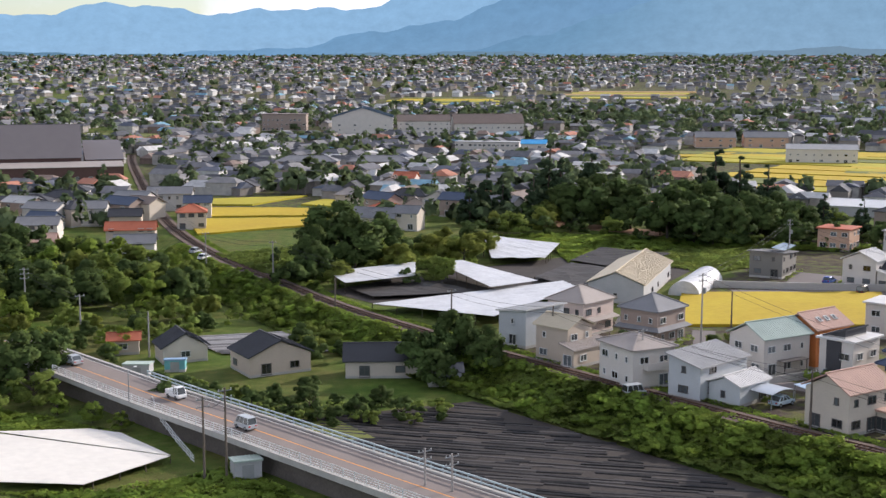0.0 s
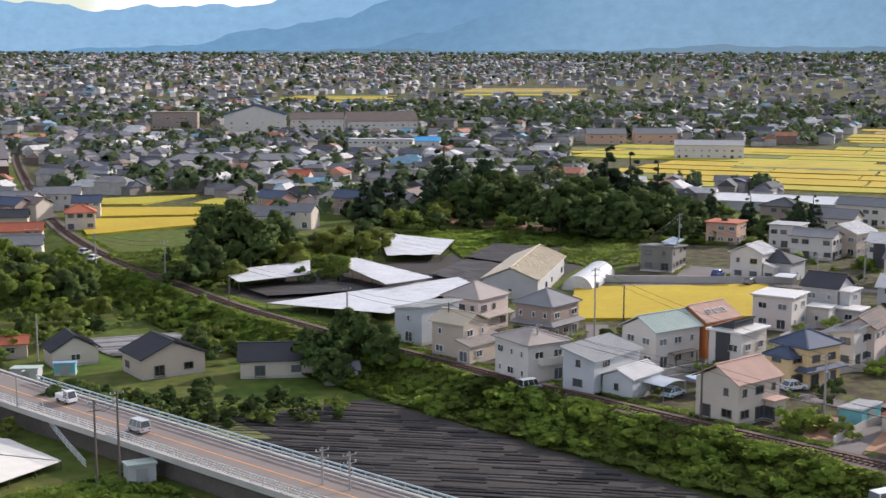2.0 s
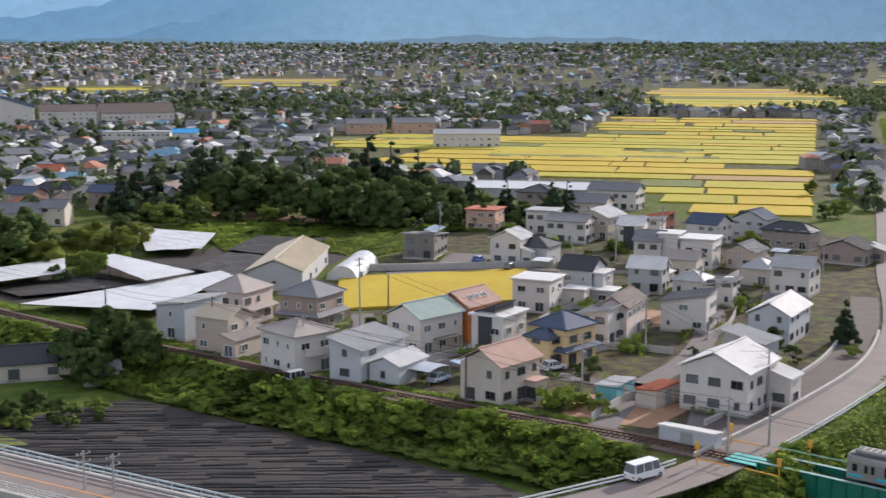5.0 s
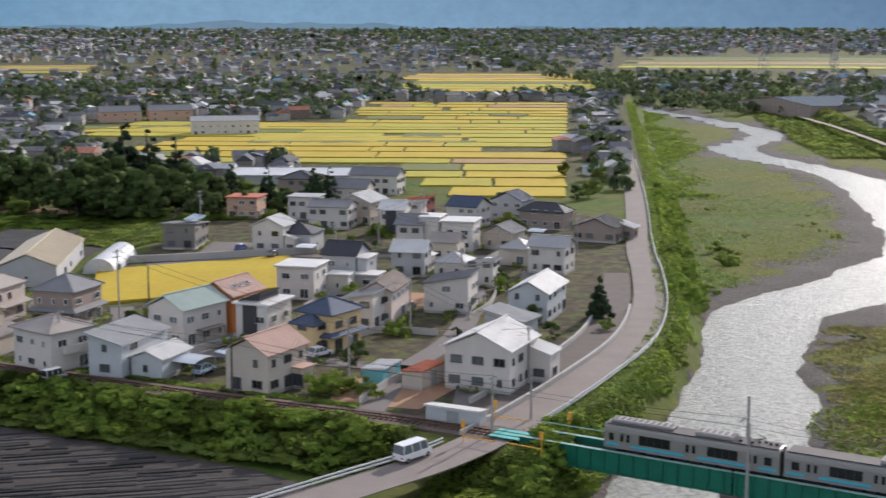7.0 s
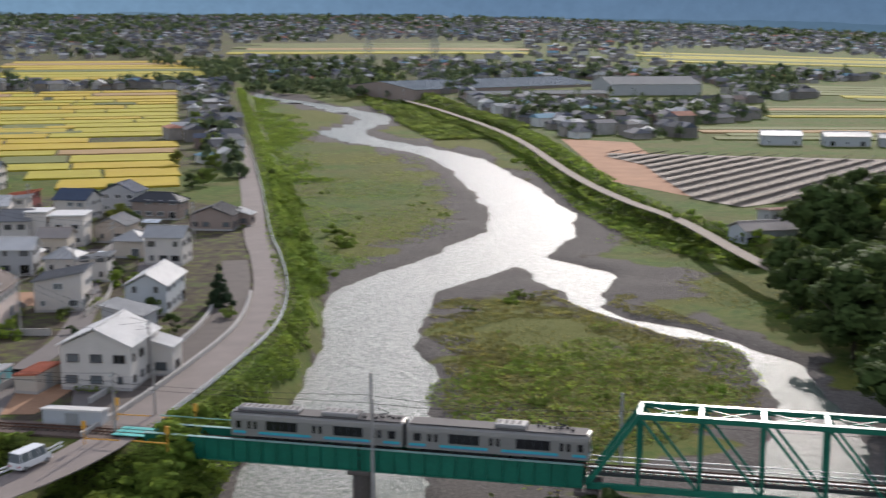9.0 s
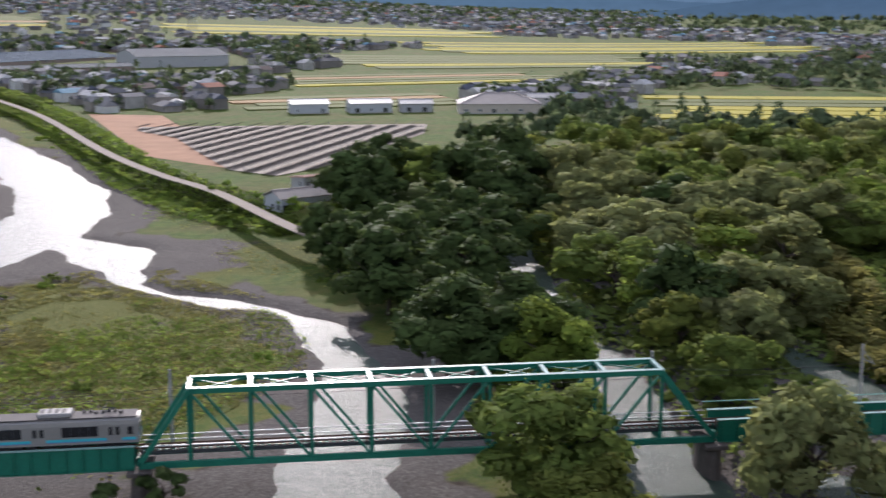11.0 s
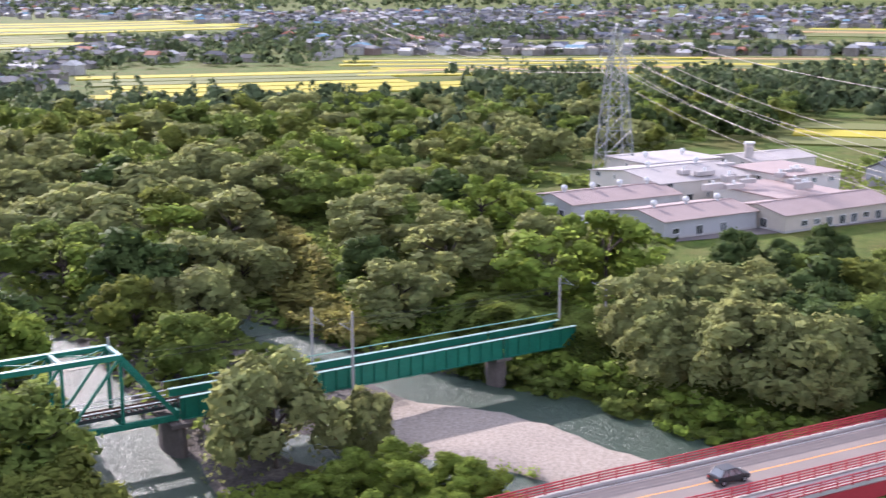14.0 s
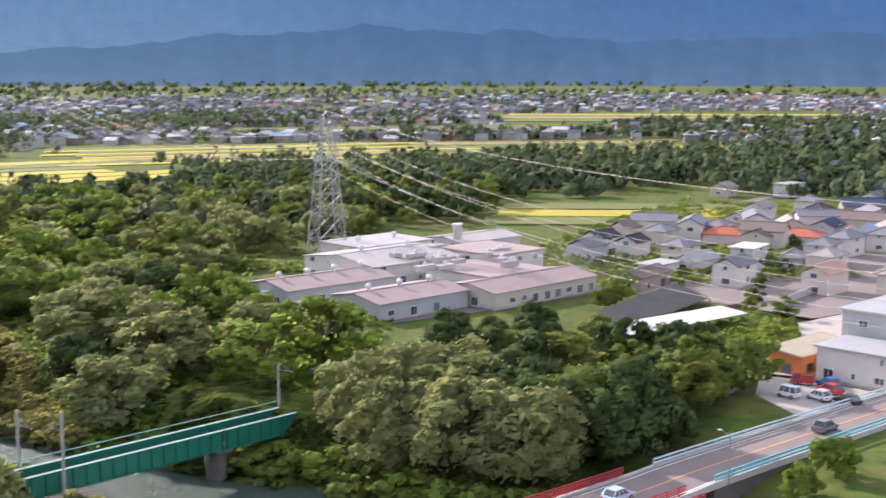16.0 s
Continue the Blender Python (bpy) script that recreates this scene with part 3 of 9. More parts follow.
# ---- houses ----
WALLS = {"white": (0.60, 0.56, 0.51), "cream": (0.54, 0.48, 0.40), "beige": (0.50, 0.42, 0.34), "pinkish": (0.60, 0.50, 0.45), "brown": (0.33, 0.26, 0.22),
         "dark": (0.06, 0.06, 0.065), "orange": (0.62, 0.22, 0.07), "yellow": (0.68, 0.50, 0.26), "grey": (0.42, 0.42, 0.42), "pale_blue": (0.47, 0.49, 0.50),
         "olive": (0.20, 0.19, 0.17), "tan": (0.52, 0.34, 0.24), "red": (0.22, 0.06, 0.055), "teal": (0.16, 0.40, 0.42)}
ROOFS = {"grey": (0.20, 0.20, 0.205), "light": (0.37, 0.365, 0.355), "white": (0.60, 0.585, 0.56), "green": (0.36, 0.43, 0.38), "pink": (0.50, 0.33, 0.26), "brown": (0.20, 0.155, 0.13),
         "dark": (0.055, 0.056, 0.062), "blue": (0.065, 0.085, 0.13), "tan": (0.52, 0.45, 0.33), "rust": (0.42, 0.13, 0.07), "taupe": (0.33, 0.29, 0.26), "blue_sheet": (0.25, 0.36, 0.50)}


def wall_mat(c):
    return mat("render_" + c, WALLS[c], 0.85, 0.10, 0.5, 5.0, 0.004)


def roof_mat(c):
    return mat("roofing_" + c, ROOFS[c], 0.55 if c in ("white", "light", "green") else 0.7, 0.16, 0.45, 6.0, 0.02)


glass = mat("window_glass", (0.085, 0.095, 0.10), 0.15, 0.35, 0.7, 2.0, spec=0.8, objvar=0.5)
frame_dark, frame_pale = mat("frame_dark", (0.11, 0.10, 0.095), 0.5), mat("frame_pale", (0.6, 0.6, 0.58), 0.5)
CACHE = {}
PLOTS = []


def cached(key, make):
    if key not in CACHE:
        CACHE[key] = make()
    return CACHE[key]


def window(parent, at, rz, w, h, frame_mat, shutter=False):
    """A framed window flat on a wall whose outward way is -y after turning rz."""
    def fr():
        bm = bmesh.new()
        t = 0.09
        box(bm, (0, -0.05, h / 2 - t / 2), (w, 0.14, t))
        box(bm, (0, -0.07, -h / 2 + t / 2), (w + 0.1, 0.18, t))
        box(bm, (w / 2 - t / 2, -0.05, 0), (t, 0.14, h - 2 * t))
        box(bm, (-w / 2 + t / 2, -0.05, 0), (t, 0.14, h - 2 * t))
        if w > 1.1:
            box(bm, (0, -0.04, 0), (0.06, 0.1, h - 2 * t))
        return mesh_of("window_frame", bm, frame_mat)

    def gl_():
        bm = bmesh.new()
        box(bm, (0, -0.012, 0), (w - 0.1, 0.02, h - 0.1))
        return mesh_of("pane", bm, glass)
    f = new("window", cached(("wf", round(w, 2), round(h, 2), frame_mat.name), fr))
    f.parent = parent
    f.matrix_basis = pose(*at, 0, 0, rz)
    p = new("pane", cached(("wp", round(w, 2), round(h, 2)), gl_))
    p.parent = f
    return f


def roof_slab(bm, quad, t=0.16):
    """A roof plane of four (or three) corners, t thick, downwards."""
    vs = [Vector(q) for q in quad]
    n = (vs[1] - vs[0]).cross(vs[2] - vs[0]).normalized()
    if n.z < 0:
        vs.reverse()
        n = -n
    a = [bm.verts.new(v) for v in vs]
    b = [bm.verts.new(v - Vector((0, 0, t))) for v in vs]
    bm.faces.new(a)
    bm.faces.new(b[::-1])
    k = len(a)
    for i in range(k):
        bm.faces.new((a[i], b[i], b[(i + 1) % k], a[(i + 1) % k]))


def ribs(bm, a, b, c, d, gap, h=0.05, w=0.05):
    """Raised seams across the roof plane a b c d, running from edge ab to edge dc."""
    a, b, c, d = map(Vector, (a, b, c, d))
    n = max(2, int((b - a).length / gap))
    for i in range(n + 1):
        t = i / n
        beam(bm, a.lerp(b, t) + Vector((0, 0, h / 2)), d.lerp(c, t) + Vector((0, 0, h / 2)), w, h)


def roof_on(parent, w, d, he, kind, rise, ridge, rmat, o=0.45, seams=True, x0=0.0, y0=0.0, gap=0.45):
    """A roof over the eaves' rectangle w by d: each plane, the ridge caps and the fine seams are parts."""
    P = lambda x, y, z: (x0 + x, y0 + y, z)
    e = he
    if kind == "flat":
        bm = bmesh.new()
        box(bm, (x0 + w / 2, y0 + d / 2, e + 0.08), (w, d, 0.3), bevel=0.03)
        part("roof", bm, rmat, parent)
        return
    planes, caps = [], []
    if kind == "mono":  # falls towards the L side by rise, or climbs along R
        planes = [(P(0, 0, e), P(w, 0, e), P(w, d, e - rise), P(0, d, e - rise))] if ridge == "L" else [(P(0, 0, e), P(0, d, e), P(w, d, e + rise), P(w, 0, e + rise))]
    elif kind == "gable":
        if ridge == "R":
            r0, r1 = P(0, d / 2, e + rise), P(w, d / 2, e + rise)
            planes = [(P(0, 0, e), P(w, 0, e), r1, r0), (P(w, d, e), P(0, d, e), r0, r1)]
        else:
            r0, r1 = P(w / 2, 0, e + rise), P(w / 2, d, e + rise)
            planes = [(P(0, d, e), P(0, 0, e), r0, r1), (P(w, 0, e), P(w, d, e), r1, r0)]
        caps = [(r0, r1)]
    else:  # hip
        m = min(w, d) / 2
        if w >= d:
            r0, r1 = P(m, d / 2, e + rise), P(w - m + 0.01, d / 2, e + rise)
        else:
            r0, r1 = P(w / 2, m, e + rise), P(w / 2, d - m + 0.01, e + rise)
        c = [P(0, 0, e), P(w, 0, e), P(w, d, e), P(0, d, e)]
        if w >= d:
            planes = [(c[0], c[1], r1, r0), (c[2], c[3], r0, r1), (c[1], c[2], r1), (c[3], c[0], r0)]
            caps = [(c[0], r0), (c[3], r0), (c[1], r1), (c[2], r1), (r0, r1)]
        else:
            planes = [(c[3], c[0], r0, r1), (c[1], c[2], r1, r0), (c[0], c[1], r0), (c[2], c[3], r1)]
            caps = [(c[0], r0), (c[1], r0), (c[2], r1), (c[3], r1), (r0, r1)]
        seams = False
    for i, q in enumerate(planes):
        bm = bmesh.new()
        roof_slab(bm, q, 0.22 if kind == "mono" else 0.16)
        rp = part("roof", bm, rmat, parent)
        if seams and len(q) == 4 and i == 0 or (seams and kind == "gable" and ridge == "L"):
            bm = bmesh.new()
            ribs(bm, *q, gap)
            part("seams", bm, rmat, rp)["kind"] = "stuff"
    if caps:
        bm = bmesh.new()
        for a, b in caps:
            beam(bm, Vector(a) + Vector((0, 0, 0.05)), Vector(b) + Vector((0, 0, 0.05)), 0.28, 0.14)
        part("ridge_cap", bm, rmat, parent)


def walls_on(parent, w, d, he, kind, rise, ridge, wmat, o=0.45, x0=0.0, y0=0.0, z0=0.0):
    """Walls under the eaves' rectangle, set back by o, closed up to the roof."""
    bm = bmesh.new()
    a, b, c, e = x0 + o, x0 + w - o, y0 + o, y0 + d - o
    t = he - 0.18
    hs = [t, t, t, t]
    if kind == "mono":
        hs = [t, t, t - rise, t - rise] if ridge == "L" else [t, t + rise, t + rise, t]
    lo = [bm.verts.new((x, y, z0)) for x, y in ((a, c), (b, c), (b, e), (a, e))]
    hi = [bm.verts.new((x, y, h)) for (x, y), h in zip(((a, c), (b, c), (b, e), (a, e)), hs)]
    for i in range(4):
        j = (i + 1) % 4
        bm.faces.new((lo[i], lo[j], hi[j], hi[i]))
    if kind == "gable":
        if ridge == "R":
            p, q = bm.verts.new((a, (c + e) / 2, t + rise * (1 - 2 * o / d))), bm.verts.new((b, (c + e) / 2, t + rise * (1 - 2 * o / d)))
            bm.faces.new((hi[3], hi[0], p))
            bm.faces.new((hi[1], hi[2], q))
        else:
            p, q = bm.verts.new(((a + b) / 2, c, t + rise * (1 - 2 * o / w))), bm.verts.new(((a + b) / 2, e, t + rise * (1 - 2 * o / w)))
            bm.faces.new((hi[0], hi[1], p))
            bm.faces.new((hi[2], hi[3], q))
    else:
        bm.faces.new(hi)
    part("wall", bm, wmat, parent)
    bm = bmesh.new()
    for i, (p, q) in enumerate((((a, c), (b, c)), ((b, c), (b, e)), ((b, e), (a, e)), ((a, e), (a, c)))):
        beam(bm, (*p, z0 + 0.2), (*q, z0 + 0.2), 0.06, 0.5)
    part("plinth", bm, concrete, parent)


def openings(parent, w, d, he, rg, fm, o=0.45, x0=0.0, y0=0.0, dense=1.0, faces="RL"):
    """Windows on the walls that face the valley, storey by storey."""
    storeys = [1.25] if he < 4.3 else [1.25, 4.05] if he < 8 else [1.25, 4.05, 6.9]
    for side in faces:
        ln = w if side in "Rr" else d
        n = max(1, int(dense * (ln - 2 * o) / 2.5))
        for k, z in enumerate(storeys):
            for i in range(n):
                if rg.random() < 0.16:
                    continue
                big = k == 0 and rg.random() < 0.4
                ww, hh = (1.7, 1.9) if big else ((0.7, 1.0) if rg.random() < 0.4 else (1.6, 1.1))
                u = o + (ln - 2 * o) * (i + 0.5) / n + rg.uniform(-0.2, 0.2)
                zz = 1.15 if big else z + 0.25
                if side == "R":
                    window(parent, (x0 + u, y0 + o, zz), 0, ww, hh, fm)
                elif side == "L":
                    window(parent, (x0 + o, y0 + u, zz), -90, ww, hh, fm)
                elif side == "r":
                    window(parent, (x0 + u, y0 + d - o, zz), 180, ww, hh, fm)
                else:
                    window(parent, (x0 + w - o, y0 + u, zz), 90, ww, hh, fm)


def house(label, x, y, rz, w, d, he, kind="gable", rise=1.5, ridge="R", wall="white", roof="grey", wings=(), extra=(), group="village houses", seed=0, dense=1.0, o=0.45, z=None):
    """One house: near eaves' corner at x, y; w along rz, d to its left; wings are (dx, dy, w, d, he, kind, rise, ridge, roof)."""
    PLOTS.append((x, y, rz, w, d, group))
    body = thing("house", label, "house", group, at=(x, y, gz(x, y) if z is None else z), rz=rz)
    rg = np.random.default_rng(int(abs(x * 13 + y * 7)) + seed)
    fm = frame_dark if rg.random() < 0.5 else frame_pale
    wm_, rm_ = wall_mat(wall), roof_mat(roof)
    walls_on(body, w, d, he, kind, rise, ridge, wm_, o)
    roof_on(body, w, d, he, kind, rise, ridge, rm_, o)
    openings(body, w, d, he, rg, fm, o, dense=dense)
    for dx, dy, ww, dd, hh, kk, rr, rd, rf in wings:
        walls_on(body, ww, dd, hh, kk, rr, rd, wm_, 0.3, dx, dy)
        roof_on(body, ww, dd, hh, kk, rr, rd, roof_mat(rf), 0.3, x0=dx, y0=dy)
        openings(body, ww, dd, hh, rg, fm, 0.3, dx, dy, dense=0.8)
    for what in extra:
        if what == "balcony":
            bm = bmesh.new()
            box(bm, (w * 0.5, o - 0.55, 3.0), (w * 0.45, 1.1, 0.14))
            box(bm, (w * 0.5, o - 1.05, 3.55), (w * 0.45, 0.07, 1.0))
            for sx in (-1, 1):
                box(bm, (w * 0.5 + sx * w * 0.225, o - 0.55, 3.55), (0.07, 1.1, 1.0))
            part("balcony", bm, wm_, body)
        if what == "canopy":
            bm = bmesh.new()
            box(bm, (w * 0.55, o - 0.8, 2.5), (w * 0.5, 1.5, 0.1))
            for sx in (-1, 1):
                beam(bm, (w * 0.55 + sx * w * 0.22, o - 1.4, 0), (w * 0.55 + sx * w * 0.22, o - 1.4, 2.5), 0.1, 0.1)
            part("porch", bm, frame_dark, body)
        if what == "skylights":
            for i in range(3):
                window(body, (w * (0.3 + 0.2 * i), d * 0.24, he + rise * 0.5 + 0.12), 0, 0.8, 1.1, frame_pale).matrix_basis = pose(w * (0.3 + 0.2 * i), d * 0.24, he + rise * 0.49 + 0.1, -90 + math.degrees(math.atan2(rise, d / 2)), 0, 0)
        if what == "dark_block":
            bm = bmesh.new()
            box(bm, (o - 0.06, d * 0.55, he * 0.5), (0.12, d * 0.38, he - 0.25))
            part("cladding", bm, wall_mat("dark"), body)
        if what == "upper":
            walls_on(body, w * 0.75, d * 0.6, he + 1.6, "mono", 1.2, "L", wall_mat("dark"), 0.2, w * 0.1, d * 0.3, he)
            roof_on(body, w * 0.75, d * 0.6, he + 1.6, "mono", 1.2, "L", roof_mat("dark"), 0.2, x0=w * 0.1, y0=d * 0.3)
        if what == "skirt":
            bm = bmesh.new()
            roof_slab(bm, ((-0.6, -0.6, 2.75), (w + 0.2, -0.6, 2.75), (w - 0.2, o, 3.25), (o, o, 3.25)), 0.12)
            roof_slab(bm, ((-0.6, d + 0.2, 2.75), (-0.6, -0.6, 2.75), (o, o, 3.25), (o, d - 0.2, 3.25)), 0.12)
            part("skirt_roof", bm, rm_, body)
        if what == "solar":
            for i in range(4):
                for j in range(2):
                    bm = bmesh.new()
                    cx, cy = w * (0.2 + 0.2 * i), d * (0.14 + 0.17 * j)
                    v = box(bm, (0, 0, 0), (w * 0.19, d * 0.2, 0.05))
                    sl = math.atan2(rise, d / 2) if kind != "mono" else -math.atan2(rise, d)
                    zz = he + math.tan(sl) * cy + 0.2
                    bmesh.ops.transform(bm, matrix=pose(cx, cy, zz, math.degrees(sl), 0, 0), verts=v)
                    part("solar_panel", bm, glass, body)
    return body


house("tall white house with a shallow pale lean-to roof beside the railway", 13.6, 206.6, 42, 10, 7.2, 6.7, "mono", 0.9, "L", "pale_blue", "white", dense=0.7)
house("pinkish two-storey house with a dark hipped roof", 24.1, 215.3, 48, 9.8, 8.6, 6, "hip", 2.3, "R", "pinkish", "taupe", extra=("skirt",))
house("small beige house with an olive-grey gabled roof", 19.4, 194.8, 45, 6.9, 7.4, 5.8, "gable", 1.5, "L", "beige", "tan", wings=((-1.2, -2.2, 9.5, 3.2, 3.0, "mono", -0.8, "L", "taupe"),))
house("white two-storey house with a low grey hipped roof by the track", 27.0, 178.8, 27, 8.2, 9.4, 6, "hip", 1.5, "R", "white", "taupe", extra=("balcony",))
house("brown two-storey house with hipped slate roof and lower skirt roof", 35.5, 207.9, 46, 9.1, 8.4, 6, "hip", 2.2, "R", "brown", "grey", extra=("skirt",))
house("pale blue workshop house with a long grey lean-to roof", 35.5, 172.2, 44, 12.5, 6.2, 5.0, "mono", -1.4, "L", "pale_blue", "light", wings=((1.8, -5.2, 8.0, 5.6, 3.0, "gable", 1.1, "R", "white"),), dense=0.6)
house("white house with a pale green metal gabled roof", 47.6, 186.1, 31, 10.4, 8.2, 6, "gable", 2.0, "R", "white", "green", extra=("canopy",))
house("orange-walled house with a pink roof and three skylights", 57.0, 191.6, 36, 9.0, 7.6, 6.3, "gable", 2.2, "R", "orange", "pink", extra=("skylights",))
house("white cube house with black cladding and black upper roof", 59.3, 181.0, 42, 8.3, 6.4, 6.6, "flat", 0, "R", "white", "white", extra=("dark_block", "upper"))
house("cream house with a salmon-pink metal gabled roof beside the railway", 50.6, 155.2, 34, 9.5, 7.8, 5.6, "gable", 2.1, "R", "cream", "pink", wings=((5.5, -1.4, 3.2, 2.0, 2.8, "flat", 0, "R", "pink"),))
house("yellow house with dark blue tiled hipped roofs", 66.3, 173.2, 30, 8.2, 7.2, 6, "hip", 1.9, "R", "yellow", "blue", extra=("skirt",), wings=((-2.2, 1.5, 4, 5, 4.6, "hip", 1.2, "R", "blue"),))
house("white house with a steep grey lean-to roof and dark ground floor", 78.1, 184.6, 46, 9.5, 6.6, 6.4, "mono", 1.5, "L", "white", "light")
house("pink-walled house with a brown metal gabled roof", 82.7, 187.7, 50, 11.5, 6.0, 5.6, "gable", 1.7, "R", "pinkish", "brown")
house("white flat-roofed cube house beside the rice field", 78.3, 212.1, 50, 8.2, 8.0, 6, "flat", 0, "R", "white", "white", wings=((7.8, -3.8, 4.2, 4.6, 3.4, "flat", 0, "R", "white"),))
house("dark grey house with white parapet and peaked dark roof", 89.9, 220.9, 47, 8.2, 7.6, 6, "gable", 2.2, "L", "grey", "dark", wings=((0.5, -2.0, 6, 2.5, 5.5, "flat", 0, "R", "white"),))
house("tan two-storey block with a flat terracotta roof", 102.2, 318.8, 55, 9, 9, 5.6, "flat", 0, "R", "tan", "rust")
house("olive-grey house with a lean-to roof of solar panels", 74.5, 277.2, 60, 12.5, 8.2, 6, "mono", -1.2, "R", "olive", "grey", extra=("solar",))
house("white house with stepped white gabled roofs", 90.4, 263.8, 48, 8.2, 8.2, 6, "gable", 1.8, "R", "white", "white", wings=((0.2, -2.5, 7.5, 3, 3.4, "mono", -0.8, "L", "white"),))
house("white two-storey house with a flat grey roof", 115.4, 309.6, 54, 8.2, 8.6, 6, "flat", 0, "R", "white", "light")
house("white house with a wide dark grey gabled roof", 116.3, 290.3, 52, 8.8, 11, 5.6, "gable", 1.5, "L", "white", "grey")
house("beige house with a pale gabled roof", 124.2, 295.5, 42, 11, 10.2, 5.8, "gable", 2.0, "R", "beige", "white")
house("white and black house with a white peaked roof", 125.6, 277.2, 56, 9.0, 6.8, 6, "gable", 1.9, "L", "white", "white", extra=("dark_block",))
house("white house with a grey gabled roof and small balcony", 119.9, 254.8, 52, 8.6, 7.0, 5.6, "gable", 2.0, "L", "white", "grey", extra=("balcony",))
house("tall white flat-roofed house with two white parapets", 128.4, 247.1, 50, 8.6, 8.0, 6.6, "flat", 0, "R", "white", "white", wings=((1.5, 8.2, 7, 5, 7.2, "flat", 0, "R", "white"),))
house("grey house with a bright pale gabled roof", 105.9, 224.2, 52, 7.2, 7.6, 5, "gable", 1.9, "L", "grey", "white")
house("white house with a tall dark grey lean-to roof", 97.6, 189.3, 50, 8.6, 8.6, 6.8, "mono", 1.6, "L", "white", "grey", extra=("canopy",))
house("white house with a pale gabled roof facing the levee", 131.5, 213.7, 42, 8.0, 8.4, 5.6, "gable", 1.8, "L", "white", "light")
house("pale grey house with a long white metal roof", 106.0, 177.3, 44, 13.0, 7.6, 5, "gable", 2.0, "R", "pale_blue", "white")
house("white house with a bright white metal roof by the crossing", 79.4, 142.0, 40, 11.2, 10.2, 6, "gable", 2.3, "R", "white", "white", wings=((7.6, -2.8, 4.6, 3.6, 4.2, "mono", -1.0, "L", "white"),))
house("small house with grey and white metal lean-to roofs", 93.8, 164.0, 34, 6.0, 7.4, 4.2, "mono", -1.3, "L", "grey", "light")
house("dark brown house with a part white roof beside the levee road", 163.1, 243.3, 40, 10, 11, 3.6, "gable", 2.0, "R", "brown", "dark", wings=((6.5, -2.4, 5.0, 4.2, 3.0, "mono", -1.2, "L", "white"),))
house("low house with white hipped roof among the village gardens", 112, 219, 46, 7.5, 7.0, 3.2, "hip", 1.7, "R", "white", "light")
house("low house with pale hipped roof and dark ridge", 108, 228, 46, 7, 7, 3.2, "hip", 1.7, "R", "cream", "light")
house("narrow white house with a stepped pale roof", 113, 209, 48, 6, 6.5, 5, "mono", 1.0, "L", "white", "light")
house("old farmhouse with a dark blue tiled roof", 145, 278, 35, 9, 9, 5.4, "gable", 2.2, "L", "white", "blue")
house("grey-walled farmhouse with dark tiled gables", 161, 283, 35, 8, 10, 5.4, "gable", 2.3, "R", "grey", "blue")
house("long low farmhouse with dark tiled roof", 163, 266, 35, 7, 13, 4.4, "hip", 2.0, "L", "brown", "dark")
house("single-storey house with grey and white roofs", 137, 245, 40, 9, 8, 3.8, "gable", 1.8, "R", "beige", "grey")
house("single-storey house with a pale metal roof", 130, 226, 40, 8, 7, 3.6, "hip", 1.7, "R", "cream", "light")
house("dark brown brick-like apartment house with a hipped roof", 132, 356, 55, 12, 12, 5.6, "hip", 2.0, "R", "brown", "dark")
house("white house with a long grey roof at the field's edge", 136, 326, 50, 9, 13, 5.6, "gable", 2.2, "L", "cream", "grey")
house("long white apartment house with a grey roof", 156, 350, 48, 9, 16, 6, "gable", 2.0, "L", "white", "grey")
house("house with dark red walls and a red roof", 142, 300, 45, 8, 8, 5.6, "mono", 1.2, "L", "red", "rust")
house("white house with low dark roof behind the flat-roofed cube", 96, 262, 48, 9, 10, 4.2, "hip", 2.0, "R", "grey", "dark")
house("small carport house with a white roof", 92, 216, 48, 5, 5, 2.8, "flat", 0, "R", "grey", "white")
house("white house with a pale roof behind the tile-roofed farms", 137, 292, 52, 7, 8, 5.6, "mono", 0.8, "L", "white", "light")
house("small cream house with brown roof and garden", 120, 238, 48, 7, 7, 4, "gable", 1.6, "L", "cream", "taupe")
house("white gabled house among dark trees", 88, 353, 50, 9, 8, 4.6, "gable", 2.0, "R", "white", "grey")
house("large grey-roofed farmhouse beside the rice field", -27, 366, -20, 14, 8, 3.6, "gable", 2.6, "R", "cream", "grey", wings=((12.5, 1.5, 8, 7, 5.0, "gable", 2.0, "R", "grey"),), group="old town houses")
house("white house with grey gables behind the rice field", -7, 402, -12, 10, 8, 5.4, "gable", 2.2, "L", "white", "grey", group="old town houses")
house("grey-roofed house with brown lower walls", -36, 420, -10, 9, 8, 4.6, "hip", 2.2, "R", "beige", "taupe", group="old town houses")
house("pink-walled house with brown gabled roof", -24, 455, -15, 10, 8, 5.4, "gable", 2.4, "L", "pinkish", "brown", group="old town houses")
house("pink house with bright terracotta roof", -19, 470, -15, 9, 8, 6, "gable", 2.0, "R", "pinkish", "rust", group="old town houses")

